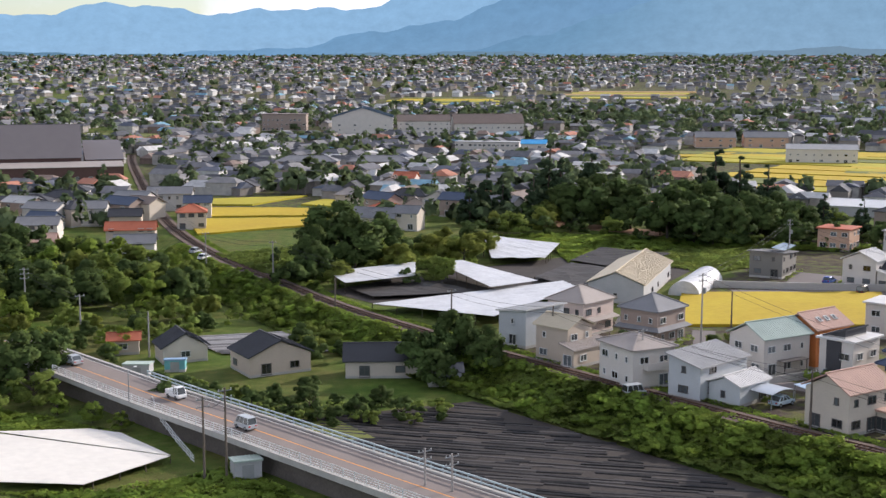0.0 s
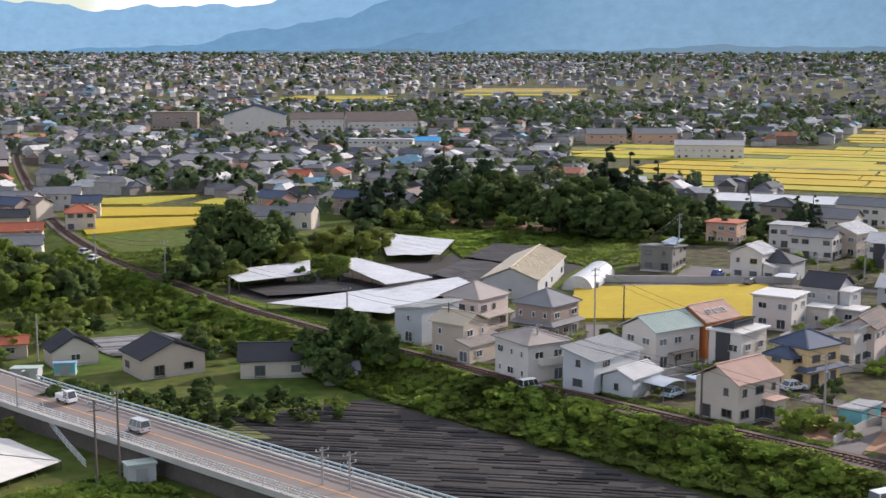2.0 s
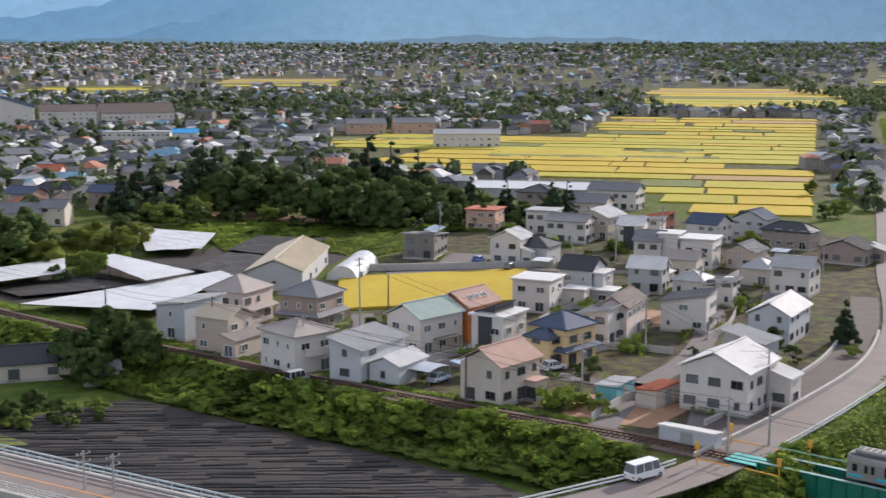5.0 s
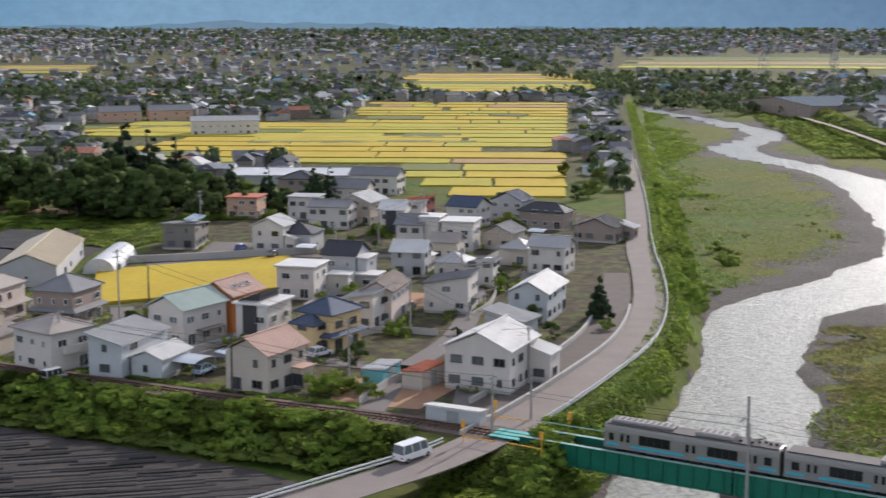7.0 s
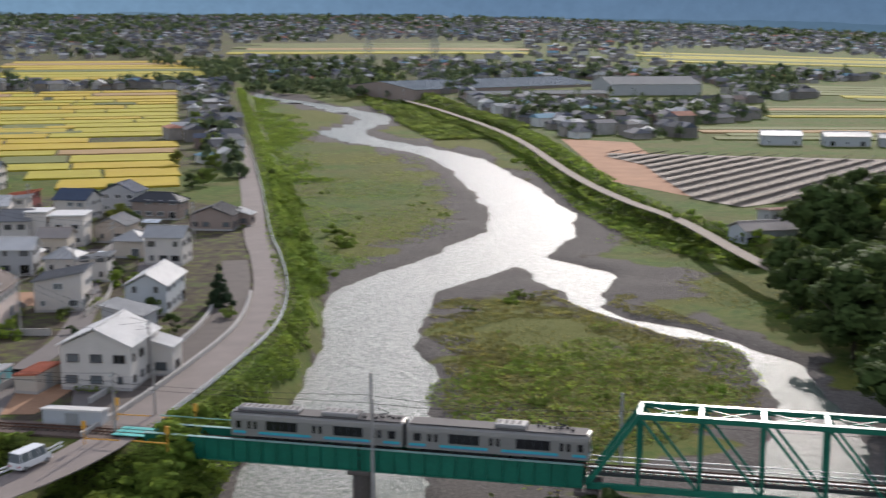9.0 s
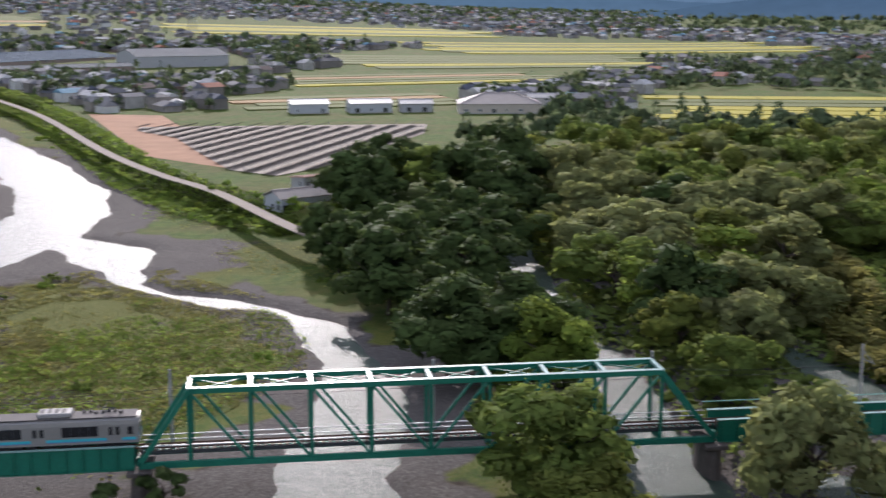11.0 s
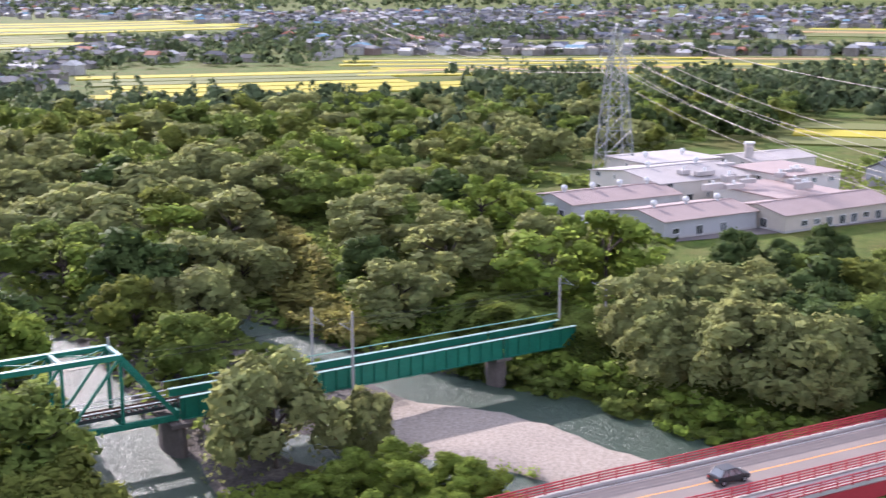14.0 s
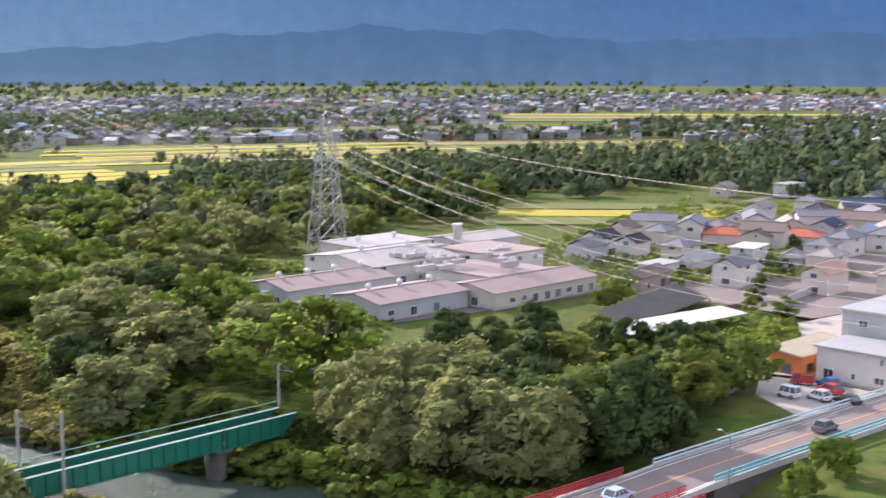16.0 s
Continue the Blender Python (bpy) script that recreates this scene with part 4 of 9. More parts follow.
# left of the railway
for lab, x, y, w, d, he, kd, wl, rf, rz in (
        ("white house with a grey gabled roof beside the railway bend", -84, 322, 11, 8, 4.6, "gable", "white", "grey", 8),
        ("brick-red house with a bright orange tiled roof", -76, 362, 9, 8, 5.2, "hip", "cream", "rust", 10),
        ("long low house with an orange tiled roof", -92, 345, 14, 7, 4.4, "gable", "beige", "rust", 8),
        ("low building with a faded pink tiled roof", -116, 330, 15, 7, 3.6, "gable", "brown", "pink", 8),
        ("house with a dark grey tiled roof and white gable", -118, 350, 12, 9, 5.0, "gable", "white", "grey", 5),
        ("white house with grey tiled roofs in the old town", -112, 378, 12, 9, 5.4, "gable", "white", "grey", 5),
        ("grey tiled house with a white upper storey", -132, 392, 11, 9, 5.6, "hip", "white", "dark", 3),
        ("broad house with a grey roof near the brick factory", -96, 412, 15, 9, 5.6, "gable", "grey", "grey", 5),
        ("small house with pale walls and a blue-grey roof", -80, 392, 9, 8, 4.8, "gable", "cream", "blue", 8),
        ("white house with dark hipped roof near the factory", -128, 420, 11, 9, 5.6, "hip", "white", "dark", 5),
        ("low dark-roofed house near the railway", -98, 372, 10, 7, 4.0, "gable", "beige", "dark", 8)):
    house(lab, x, y, rz, w, d, he, kd, 2.0, "R", wl, rf, group="old town houses")

# farmhouses in the trees by the low field
for lab, x, y, w, d, he, rf, wl, rz, rg_ in (
        ("old farmhouse with a steep dark tiled roof under trees", -47, 209, 8.5, 7.0, 2.8, "dark", "cream", 25, "L"),
        ("large old farmhouse with a dark tiled gabled roof", -31, 199.5, 11.5, 9.5, 3.4, "dark", "beige", 30, "L"),
        ("long low storehouse with a dark roof in deep shade", -16, 199.5, 12.6, 6.0, 2.9, "dark", "cream", 2, "R"),
        ("small plain shed with a grey roof in the shade", -2.6, 194, 6, 4, 2.4, "grey", "grey", 5, "R"),
        ("small pink-roofed hut among the trees", -58.0, 216, 6, 5, 2.6, "rust", "beige", 12, "R")):
    house(lab, x, y, rz, w, d, he, "gable", 2.4 if w > 7 else 1.0, rg_, wl, rf, group="farm buildings", dense=0.6)


def hut(label, x, y, rz, w, d, h, wall, roof, kind="mono", rise=0.3):
    ob = thing("shed", label, "shed", "sheds", at=(x, y, gz(x, y)), rz=rz)
    walls_on(ob, w, d, h, kind, rise, "L", wall_mat(wall), 0.15)
    roof_on(ob, w, d, h, kind, rise, "L", roof_mat(roof), 0.15)
    bm = bmesh.new()
    box(bm, (w * 0.5, 0.13, h * 0.4), (min(1.6, w * 0.4), 0.06, h * 0.75), bevel=0.02)
    part("door", bm, mat("shed_door", (0.3, 0.31, 0.3), 0.6), ob)
    return ob


hut("white-roofed garden shed with teal side by the railway", 66, 153, 40, 5.5, 3.5, 2.8, "teal", "white")
hut("long shed with a rusty red metal roof", 70, 149.5, 34, 6.5, 3.4, 2.8, "cream", "rust")
hut("low blue store with a long white roof beside the track", 64.5, 137.2, -52, 7.5, 2.4, 2.2, "pale_blue", "white")
hut("small concrete hut with a mossy roof by the road", -51, 199, 0, 4.4, 3.6, 2.6, "grey", "green")
hut("teal-sided open shelter beside the hut", -45.5, 204, 5, 3.6, 2.6, 2.2, "teal", "blue_sheet")
hut("small grey tin shed below the road bridge", -25, 148, 20, 3.6, 3.2, 2.6, "grey", "green")


# ---- railway ----
gravel_bed = thing("railway_track", "single railway track with brown ballast, timber sleepers and worn rails", "railway", kind="structure")
ribbon("ballast", rail_land, -2.3, 2.3, 0.28, ballast_m, gravel_bed, thick=1.2)
cum = np.r_[0, np.cumsum(np.linalg.norm(np.diff(rail_line, axis=0), axis=1))]
rail_nn = normals(rail_line)


def on_rail(s):
    q = np.array([np.interp(s, cum, rail_line[:, 0]), np.interp(s, cum, rail_line[:, 1])])
    r = np.array([np.interp(s + 0.5, cum, rail_line[:, 0]), np.interp(s + 0.5, cum, rail_line[:, 1])])
    d = (r - q) / np.linalg.norm(r - q)
    return q, math.degrees(math.atan2(d[1], d[0]))


sleeper_v, sleeper_f = [], []
for s in np.arange(0, cum[-1], 0.75):
    q, a = on_rail(s)
    m = pose(q[0], q[1], 0.34, 0, 0, a) @ Matrix.Diagonal((0.24, 2.2, 0.16, 1))
    i = len(sleeper_v)
    sleeper_v += [tuple(m @ Vector((x, y, z))) for x in (-.5, .5) for y in (-.5, .5) for z in (-.5, .5)]
    sleeper_f += [tuple(i + k for k in f) for f in ((0, 1, 3, 2), (4, 6, 7, 5), (0, 4, 5, 1), (2, 3, 7, 6), (1, 5, 7, 3), (0, 2, 6, 4))]
sl = raw("sleepers", sleeper_v, sleeper_f, mat("sleeper_wood", (0.10, 0.075, 0.06), 0.9, 0.3, 1.5, 6.0, island=0.2), gravel_bed)
sl["kind"] = "stuff"
for off in (-0.5335, 0.5335):
    ribbon("rail", rail_line, off - 0.035, off + 0.035, 0.57, rust, gravel_bed, thick=0.15)

# ---- railway bridge ----
BA, BD = Vector((67.8, 130.85, 0)), Vector((161.8, -8.95, 0))
bd = (BD - BA).normalized()
bs = Vector((bd.y, -bd.x, 0)).normalized()  # towards the camera's side
bs = bs if bs.dot(-BA) > 0 else -bs
bridge = thing("railway_bridge", "green steel railway bridge of plate girders and one through truss", "bridge", at=tuple(BA))


def bpt(s, off, z):
    return bd * s + bs * off + Vector((0, 0, z))


LA, LB, LC, LD = 7.2, 57.0, 118.0, 173.0
LM, LN = 32.3, 161.5


def girder(s0, s1, off, face):
    """A plate girder: web, flanges and stiffeners."""
    bm = bmesh.new()
    zt, zb = 1.15, -1.35
    beam(bm, bpt(s0, off, (zt + zb) / 2), bpt(s1, off, (zt + zb) / 2), 0.06, zt - zb - 0.08)
    g = part("girder", bm, steel_green, bridge)
    bm = bmesh.new()
    # top flange in paler green: the sun's highlight is put into the colour
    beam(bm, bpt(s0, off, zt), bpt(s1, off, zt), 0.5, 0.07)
    part("flange", bm, mat("flange_highlight", (0.26, 0.40, 0.36), 0.35, 0.25, 0.8, 6.0), g)
    bm = bmesh.new()
    beam(bm, bpt(s0, off, zb), bpt(s1, off, zb), 0.5, 0.07)
    part("flange", bm, steel_green, g)
    bm = bmesh.new()
    beam(bm, (0, 0, zb + 0.04), (0, 0, zt - 0.04), 0.22, 0.03)
    sm = mesh_of("stiffener", bm, steel_green)
    for s in np.arange(s0 + 0.4, s1, 1.7):
        st = new("stiffener", sm)
        st.parent = g
        st.matrix_basis = Matrix.Translation(bpt(s, off + face * 0.13, 0)) @ pose(0, 0, 0, 0, 0, math.degrees(math.atan2(bs.y, bs.x)))
    return g


for s0, s1 in ((LA, LM - 0.1), (LM + 0.1, LB - 0.4), (LC + 0.4, LN - 0.1), (LN + 0.1, LD)):
    girder(s0, s1, 1.75, 1)
    girder(s0, s1, -1.75, -1)
    bm = bmesh.new()
    for s in np.arange(s0 + 0.5, s1, 3.4):
        beam(bm, bpt(s, -1.7, -0.25), bpt(s, 1.7, -0.25), 0.2, 0.5)
    part("cross_beam", bm, steel_green, bridge)
    for off in (0.85, -0.85):
        bm = bmesh.new()
        beam(bm, bpt(s0, off, 0.1), bpt(s1, off, 0.1), 0.28, 0.34)
        part("stringer", bm, dark_metal, bridge)
# through truss
TW, TT, TB = 2.1, 6.9, -0.85
panels = 10
ss = np.r_[LB, np.linspace(62.2, 111.9, panels - 1), LC]
# lighter green for the upper pipes, a painted sun highlight
highlight = mat("highlight_green", (0.20, 0.40, 0.34), 0.35, 0.25, 0.8, 6.0)
for off in (TW, -TW):
    for nm, z, a, b, mm, hh in (("bottom_chord", TB, LB, LC, steel_green, 0.62), ("top_chord", TT, ss[1], ss[-2], steel_green, 0.55)):
        bm = bmesh.new()
        beam(bm, bpt(a, off, z), bpt(b, off, z), 0.5, hh)
        ch = part(nm, bm, mm, bridge)
        if nm == "top_chord":
            # upper face of the chord, its bright catch of light painted on
            bm = bmesh.new()
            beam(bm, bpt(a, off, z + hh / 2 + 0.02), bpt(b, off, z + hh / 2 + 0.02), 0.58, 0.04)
            part("cover_plate", bm, mat("flange_highlight", (0.26, 0.40, 0.36)), ch)
    for a, b in ((ss[0], ss[1]), (ss[-1], ss[-2])):
        bm = bmesh.new()
        beam(bm, bpt(a, off, TB), bpt(b, off, TT), 0.5, 0.5)
        part("end_post", bm, steel_green, bridge)
    for i in range(1, panels):
        bm = bmesh.new()
        beam(bm, bpt(ss[i], off, TB), bpt(ss[i], off, TT), 0.3, 0.3)
        part("vertical", bm, steel_green, bridge)
        j = i + 1 if i < panels / 2 else i - 1
        if i != panels // 2:
            bm = bmesh.new()
            beam(bm, bpt(ss[i], off, TT), bpt(ss[j], off, TB), 0.26, 0.26)
            part("diagonal", bm, steel_green, bridge)
for i in range(1, panels):
    # top struts carry the same painted highlight colour as the flanges
    bm = bmesh.new()
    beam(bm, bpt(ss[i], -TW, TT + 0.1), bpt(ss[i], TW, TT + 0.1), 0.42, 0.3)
    part("strut", bm, mat("flange_highlight", (0.26, 0.40, 0.36)), bridge)
    if i < panels - 1:
        for a, b in ((-TW, TW), (TW, -TW)):
            bm = bmesh.new()
            beam(bm, bpt(ss[i], a, TT), bpt(ss[i + 1], b, TT), 0.14, 0.12)
            part("lateral_brace", bm, steel_green, bridge)
for i in range(panels + 1):
    bm = bmesh.new()
    beam(bm, bpt(ss[i], -TW, -0.5), bpt(ss[i], TW, -0.5), 0.3, 0.7)
    part("cross_beam", bm, steel_green, bridge)
for off in (0.85, -0.85):
    bm = bmesh.new()
    beam(bm, bpt(LB, off, 0.08), bpt(LC, off, 0.08), 0.3, 0.36)
    part("stringer", bm, dark_metal, bridge)
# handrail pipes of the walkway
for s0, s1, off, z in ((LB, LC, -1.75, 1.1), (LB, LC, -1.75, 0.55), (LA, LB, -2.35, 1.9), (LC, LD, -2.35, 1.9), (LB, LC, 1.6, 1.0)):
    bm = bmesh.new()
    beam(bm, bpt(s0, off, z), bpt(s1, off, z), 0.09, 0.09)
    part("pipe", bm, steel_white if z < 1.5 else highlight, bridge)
# piers
pier_m = mat("pier_concrete", (0.12, 0.102, 0.09), 0.9, 0.3, 0.5, 3.0, 0.03)
for s, hw in ((LA - 0.6, 2.6), (LM, 1.9), (LB, 2.7), (LC, 3.0), (LN, 1.7), (LD + 0.6, 2.6)):
    bm = bmesh.new()
    c = bpt(s, 0, 0)
    m0 = Matrix.Translation(c) @ pose(0, 0, 0, 0, 0, math.degrees(math.atan2(bs.y, bs.x)))
    r = bmesh.ops.create_cone(bm, cap_ends=True, segments=16, radius1=1.25, radius2=1.05, depth=6.0, matrix=Matrix.Translation((0, 0, -4.4)))
    bmesh.ops.scale(bm, vec=(hw / 1.05, 1, 1), verts=bm.verts)
    box(bm, (0, 0, -1.6), (hw * 2 + 0.5, 2.5, 0.5), bevel=0.06)
    bmesh.ops.transform(bm, matrix=m0, verts=bm.verts)
    part("pier", bm, pier_m, bridge)

# ---- train ----
silver = mat("train_silver", (0.28, 0.268, 0.25), 0.42, 0.08, 0.6, 3.0, metal=0.35)
train_roof = mat("train_roof", (0.115, 0.105, 0.10), 0.8, 0.2, 0.8, 5.0)
black = mat("black_trim", (0.012, 0.013, 0.016), 0.25, 0.2, 1.0, 4.0, spec=0.5)
turquoise = mat("turquoise_stripe", (0.05, 0.42, 0.50), 0.4, 0.06)
stripe_blue = mat("blue_stripe", (0.10, 0.22, 0.45), 0.4, 0.06)
under_m = mat("underframe", (0.035, 0.034, 0.034), 0.8, 0.3, 1.5, 6.0)
TS = float(cum[np.argmin(np.hypot(rail_line[:, 0] - 76.1, rail_line[:, 1] - 118.5))])
train = thing("train", "silver two-car electric train with turquoise stripes on the bridge", "train")
CARL, CARW = 19.6, 2.85


def car_body(bm, L, W):
    """A rounded body shell along x."""
    prof = [(-W / 2, 0.95), (-W / 2, 2.9), (-W / 2 + 0.06, 3.3), (-W / 2 + 0.25, 3.5), (-W / 2 + 0.7, 3.62), (0, 3.67)]
    prof = prof + [(-y, z) for y, z in prof[-2::-1]]
    rings = []
    for x in (-L / 2, -L / 2 + 0.15, L / 2 - 0.15, L / 2):
        k = 0.97 if abs(x) > L / 2 - 0.1 else 1
        rings.append([bm.verts.new((x, y * k, 0.95 + (z - 0.95) * (0.985 if k < 1 else 1))) for y, z in prof])
    n = len(prof)
    for a, b in zip(rings, rings[1:]):
        for i in range(n):
            j = (i + 1) % n
            bm.faces.new((a[i], b[i], b[j], a[j]))
    bm.faces.new(rings[0])
    bm.faces.new(rings[-1][::-1])
    bmesh.ops.recalc_face_normals(bm, faces=bm.faces)


for ci in range(2):
    sc = TS + CARL / 2 + ci * (CARL + 0.45)
    q, a = on_rail(sc)
    base = pose(q[0], q[1], 0.5, 0, 0, a)

    def tp(name, bm, m_, parent, lab=""):
        ob = part(name, bm, m_, parent, lab)
        return ob
    bm = bmesh.new()
    car_body(bm, CARL, CARW)
    body = part("car_body", bm, silver, train)
    body.matrix_basis = base
    bm = bmesh.new()
    box(bm, (0, 0, 3.62), (CARL - 0.5, 2.45, 0.12), bevel=0.03)
    part("roof", bm, train_roof, body)
    front = -1 if ci == 0 else 1
    for sd in (-1, 1):
        y = sd * (CARW / 2 + 0.012)
        doors = [-7.3, 0.2, 6.9] if ci == 0 else [-6.9, -0.2, 7.3]
        bigs = [(-3.9, 3.6), (3.7, 3.3)] if ci == 0 else [(-3.5, 3.3), (3.9, 3.6)]
        for dx in doors:
            for k in (-0.36, 0.36):
                bm = bmesh.new()
                box(bm, (dx + k, y, 1.95), (0.68, 0.03, 1.95), bevel=0.012)
                dr = part("door", bm, silver, body)
                bm = bmesh.new()
                box(bm, (dx + k, y + sd * 0.02, 2.25), (0.36, 0.02, 0.85), bevel=0.008)
                part("pane", bm, black, dr)
        for wx, wl in bigs:
            bm = bmesh.new()
            box(bm, (wx, y, 2.28), (wl, 0.03, 1.05), bevel=0.012)
            wd = part("window_band", bm, black, body)
            for k in (-0.25, 0.0, 0.25):
                bm = bmesh.new()
                box(bm, (wx + k * wl, y + sd * 0.016, 2.28), (0.05, 0.02, 0.9))
                part("mullion", bm, dark_metal, wd)
        for wx in ((8.6,) if ci == 0 else (-8.6,)):
            bm = bmesh.new()
            box(bm, (wx, y, 2.25), (0.8, 0.03, 0.85), bevel=0.012)
            part("window", bm, black, body)
        cabx = front * (CARL / 2 - 0.9)
        bm = bmesh.new()
        box(bm, (cabx, y, 2.25), (0.55, 0.03, 0.8), bevel=0.012)
        part("cab_window", bm, black, body)
        edges = [-CARL / 2 + 0.3] + [e for dx in doors for e in (dx - 0.75, dx + 0.75)] + [CARL / 2 - 0.3]
        for x0, x1 in zip(edges[::2], edges[1::2]):
            bm = bmesh.new()
            box(bm, ((x0 + x1) / 2, y - sd * 0.003, 1.42), (x1 - x0, 0.012, 0.26))
            part("stripe", bm, turquoise, body, "turquoise waist stripe")
            bm = bmesh.new()
            box(bm, ((x0 + x1) / 2, y - sd * 0.003, 1.24), (x1 - x0, 0.012, 0.07))
            part("stripe", bm, stripe_blue, body, "thin blue stripe")
    ex = front * CARL / 2
    bm = bmesh.new()
    box(bm, (ex, 0, 2.35), (0.06, 2.3, 1.15), bevel=0.02)
    part("windscreen", bm, black, body)
    bm = bmesh.new()
    box(bm, (ex + front * 0.02, 0, 1.9), (0.06, 0.8, 1.85), bevel=0.02)
    part("front_door", bm, silver, body)
    for sy in (-0.95, 0.95):
        bm = bmesh.new()
        box(bm, (ex + front * 0.02, sy, 1.35), (0.08, 0.3, 0.22), bevel=0.02)
        part("headlight", bm, mat("lamp_glass", (0.8, 0.8, 0.75), 0.2), body)
        bm = bmesh.new()
        box(bm, (ex, sy, 1.65), (0.05, 0.75, 0.28), bevel=0.02)
        part("front_stripe", bm, turquoise, body)
    # on the roof
    units = [(-5.6, 7.2, 0.42, 1.7), (2.6, 4.2, 0.5, 2.0)] if ci == 0 else [(1.4, 3.4, 0.5, 2.0)]
    for ux, ul, uh, uw in units:
        bm = bmesh.new()
        box(bm, (ux, 0, 3.66 + uh / 2), (ul, uw, uh), bevel=0.12)
        un = part("air_conditioner", bm, mat("roof_unit", (0.30, 0.285, 0.27), 0.6, 0.12), body)
        for k in range(int(ul / 0.7)):
            bm = bmesh.new()
            box(bm, (ux - ul / 2 + 0.45 + k * 0.7, 0, 3.67 + uh), (0.38, uw * 0.6, 0.05), bevel=0.01)
            part("grille", bm, train_roof, un)
    rg = np.random.default_rng(ci + 3)
    for k in range(7):
        bm = bmesh.new()
        box(bm, ((5.4 if ci == 0 else 4.2) + k * 0.62, rg.uniform(-0.7, 0.7), 3.78), (0.32, 0.3, rg.uniform(0.18, 0.42)), bevel=0.02)
        part("roof_gear", bm, under_m, body)
    px_ = 7.4 if ci == 0 else 6.9
    bm = bmesh.new()
    tubes = [((px_ - 0.9, -0.5, 3.8), (px_ + 0.5, 0, 4.25)), ((px_ - 0.9, 0.5, 3.8), (px_ + 0.5, 0, 4.25)), ((px_ + 0.5, 0, 4.25), (px_ - 0.7, 0, 4.75 if ci == 0 else 4.3)), ((px_ - 0.7, -0.7, 4.75 if ci == 0 else 4.3), (px_ - 0.7, 0.7, 4.75 if ci == 0 else 4.3))]
    for u, v in tubes:
        tube(bm, u, v, 0.04, seg=6)
    part("pantograph", bm, dark_metal, body)
    # underneath
    for bx in (-6.9, 6.9):
        bm = bmesh.new()
        box(bm, (bx, 0, 0.55), (3.0, 2.2, 0.35), bevel=0.05)
        for wx in (-1.05, 1.05):
            for sy in (-0.56, 0.56):
                tube(bm, (bx + wx, sy - 0.07, 0.43), (bx + wx, sy + 0.07, 0.43), 0.43, seg=16)
        part("bogie", bm, under_m, body)
    for k in range(6):
        bm = bmesh.new()
        box(bm, (-4.2 + k * 1.65, 0, 0.62), (rg.uniform(0.8, 1.4), 2.3, rg.uniform(0.4, 0.6)), bevel=0.04)
        part("equipment_box", bm, under_m, body)
    bm = bmesh.new()
    beam(bm, (-front * (CARL / 2 - 0.1), 0, 2.1), (-front * (CARL / 2 + 0.12), 0, 2.1), 1.2, 2.4)
    part("gangway", bm, under_m, body)


# ---- plants ----
def leaf_mat(name, col, island=0.1, through=0.66):
    """Leaves: each card is shaded by the roundness of its clump, kept in the mesh as the vector soft."""
    m = mat(name, col, 0.75, 0.35, 0.16, 1.1, island=island, spec=0.06, transl=through, hue=0.02)
    n, l = m.node_tree.nodes, m.node_tree.links
    if "soft" not in n:
        a = n.new("ShaderNodeAttribute")
        a.name, a.attribute_name = "soft", "soft"
        t = n.new("ShaderNodeVectorTransform")
        t.vector_type, t.convert_from, t.convert_to = "NORMAL", "OBJECT", "WORLD"
        l.new(a.outputs["Vector"], t.inputs[0])
        l.new(t.outputs[0], n["Principled BSDF"].inputs["Normal"])
        for q in n:
            if q.bl_idname == "ShaderNodeBsdfTranslucent":
                l.new(t.outputs[0], q.inputs["Normal"])
    return m


LEAF = {"deep": leaf_mat("leaf_deep", (0.085, 0.124, 0.037), through=0.25), "mid": leaf_mat("leaf_mid", (0.28, 0.36, 0.085), through=0.64), "bright": leaf_mat("leaf_bright", (0.31, 0.41, 0.075), through=0.64),
        "willow": leaf_mat("leaf_willow", (0.39, 0.42, 0.16), through=0.64), "dark": leaf_mat("leaf_dark", (0.055, 0.085, 0.042), through=0.2), "autumn": leaf_mat("leaf_autumn", (0.29, 0.33, 0.075), through=0.64), "vine": leaf_mat("leaf_vine", (0.29, 0.40, 0.07), through=0.6),
        "grass": leaf_mat("leaf_grass", (0.35, 0.33, 0.10), through=0.5), "garden": leaf_mat("leaf_garden", (0.12, 0.16, 0.075), through=0.35)}
bark = mat("bark", (0.09, 0.07, 0.055), 0.95, 0.3, 1.0, 6.0, 0.02)


def leaves(centres, outs, size, rg, soft=None):
    """Small folded leaf cards round the given points, roughly facing outwards, as verts and faces."""
    n = len(centres)
    nrm = outs + rg.normal(0, 0.32, (n, 3))
    nrm /= np.linalg.norm(nrm, axis=1)[:, None] + 1e-9
    t = np.cross(nrm, rg.normal(0, 1, (n, 3)))
    t /= np.linalg.norm(t, axis=1)[:, None] + 1e-9
    b = np.cross(nrm, t)
    s = size * rg.uniform(0.6, 1.35, (n, 1))
    droop = nrm * s * 0.25
    v = np.stack([centres - t * s * 0.5 - b * s * 0.36, centres + t * s * 0.5 - b * s * 0.2 - droop, centres + t * s * 0.42 + b * s * 0.36, centres - t * s * 0.36 + b * s * 0.3 + droop], 1).reshape(-1, 3)
    f = np.arange(4 * n).reshape(-1, 4)
    sn = (outs if soft is None else soft) + nrm * 0.1 + np.array([0, 0, 0.35])
    sn = sn / (np.linalg.norm(sn, axis=1)[:, None] + 1e-9)
    return v, f, np.repeat(sn, 4, 0)


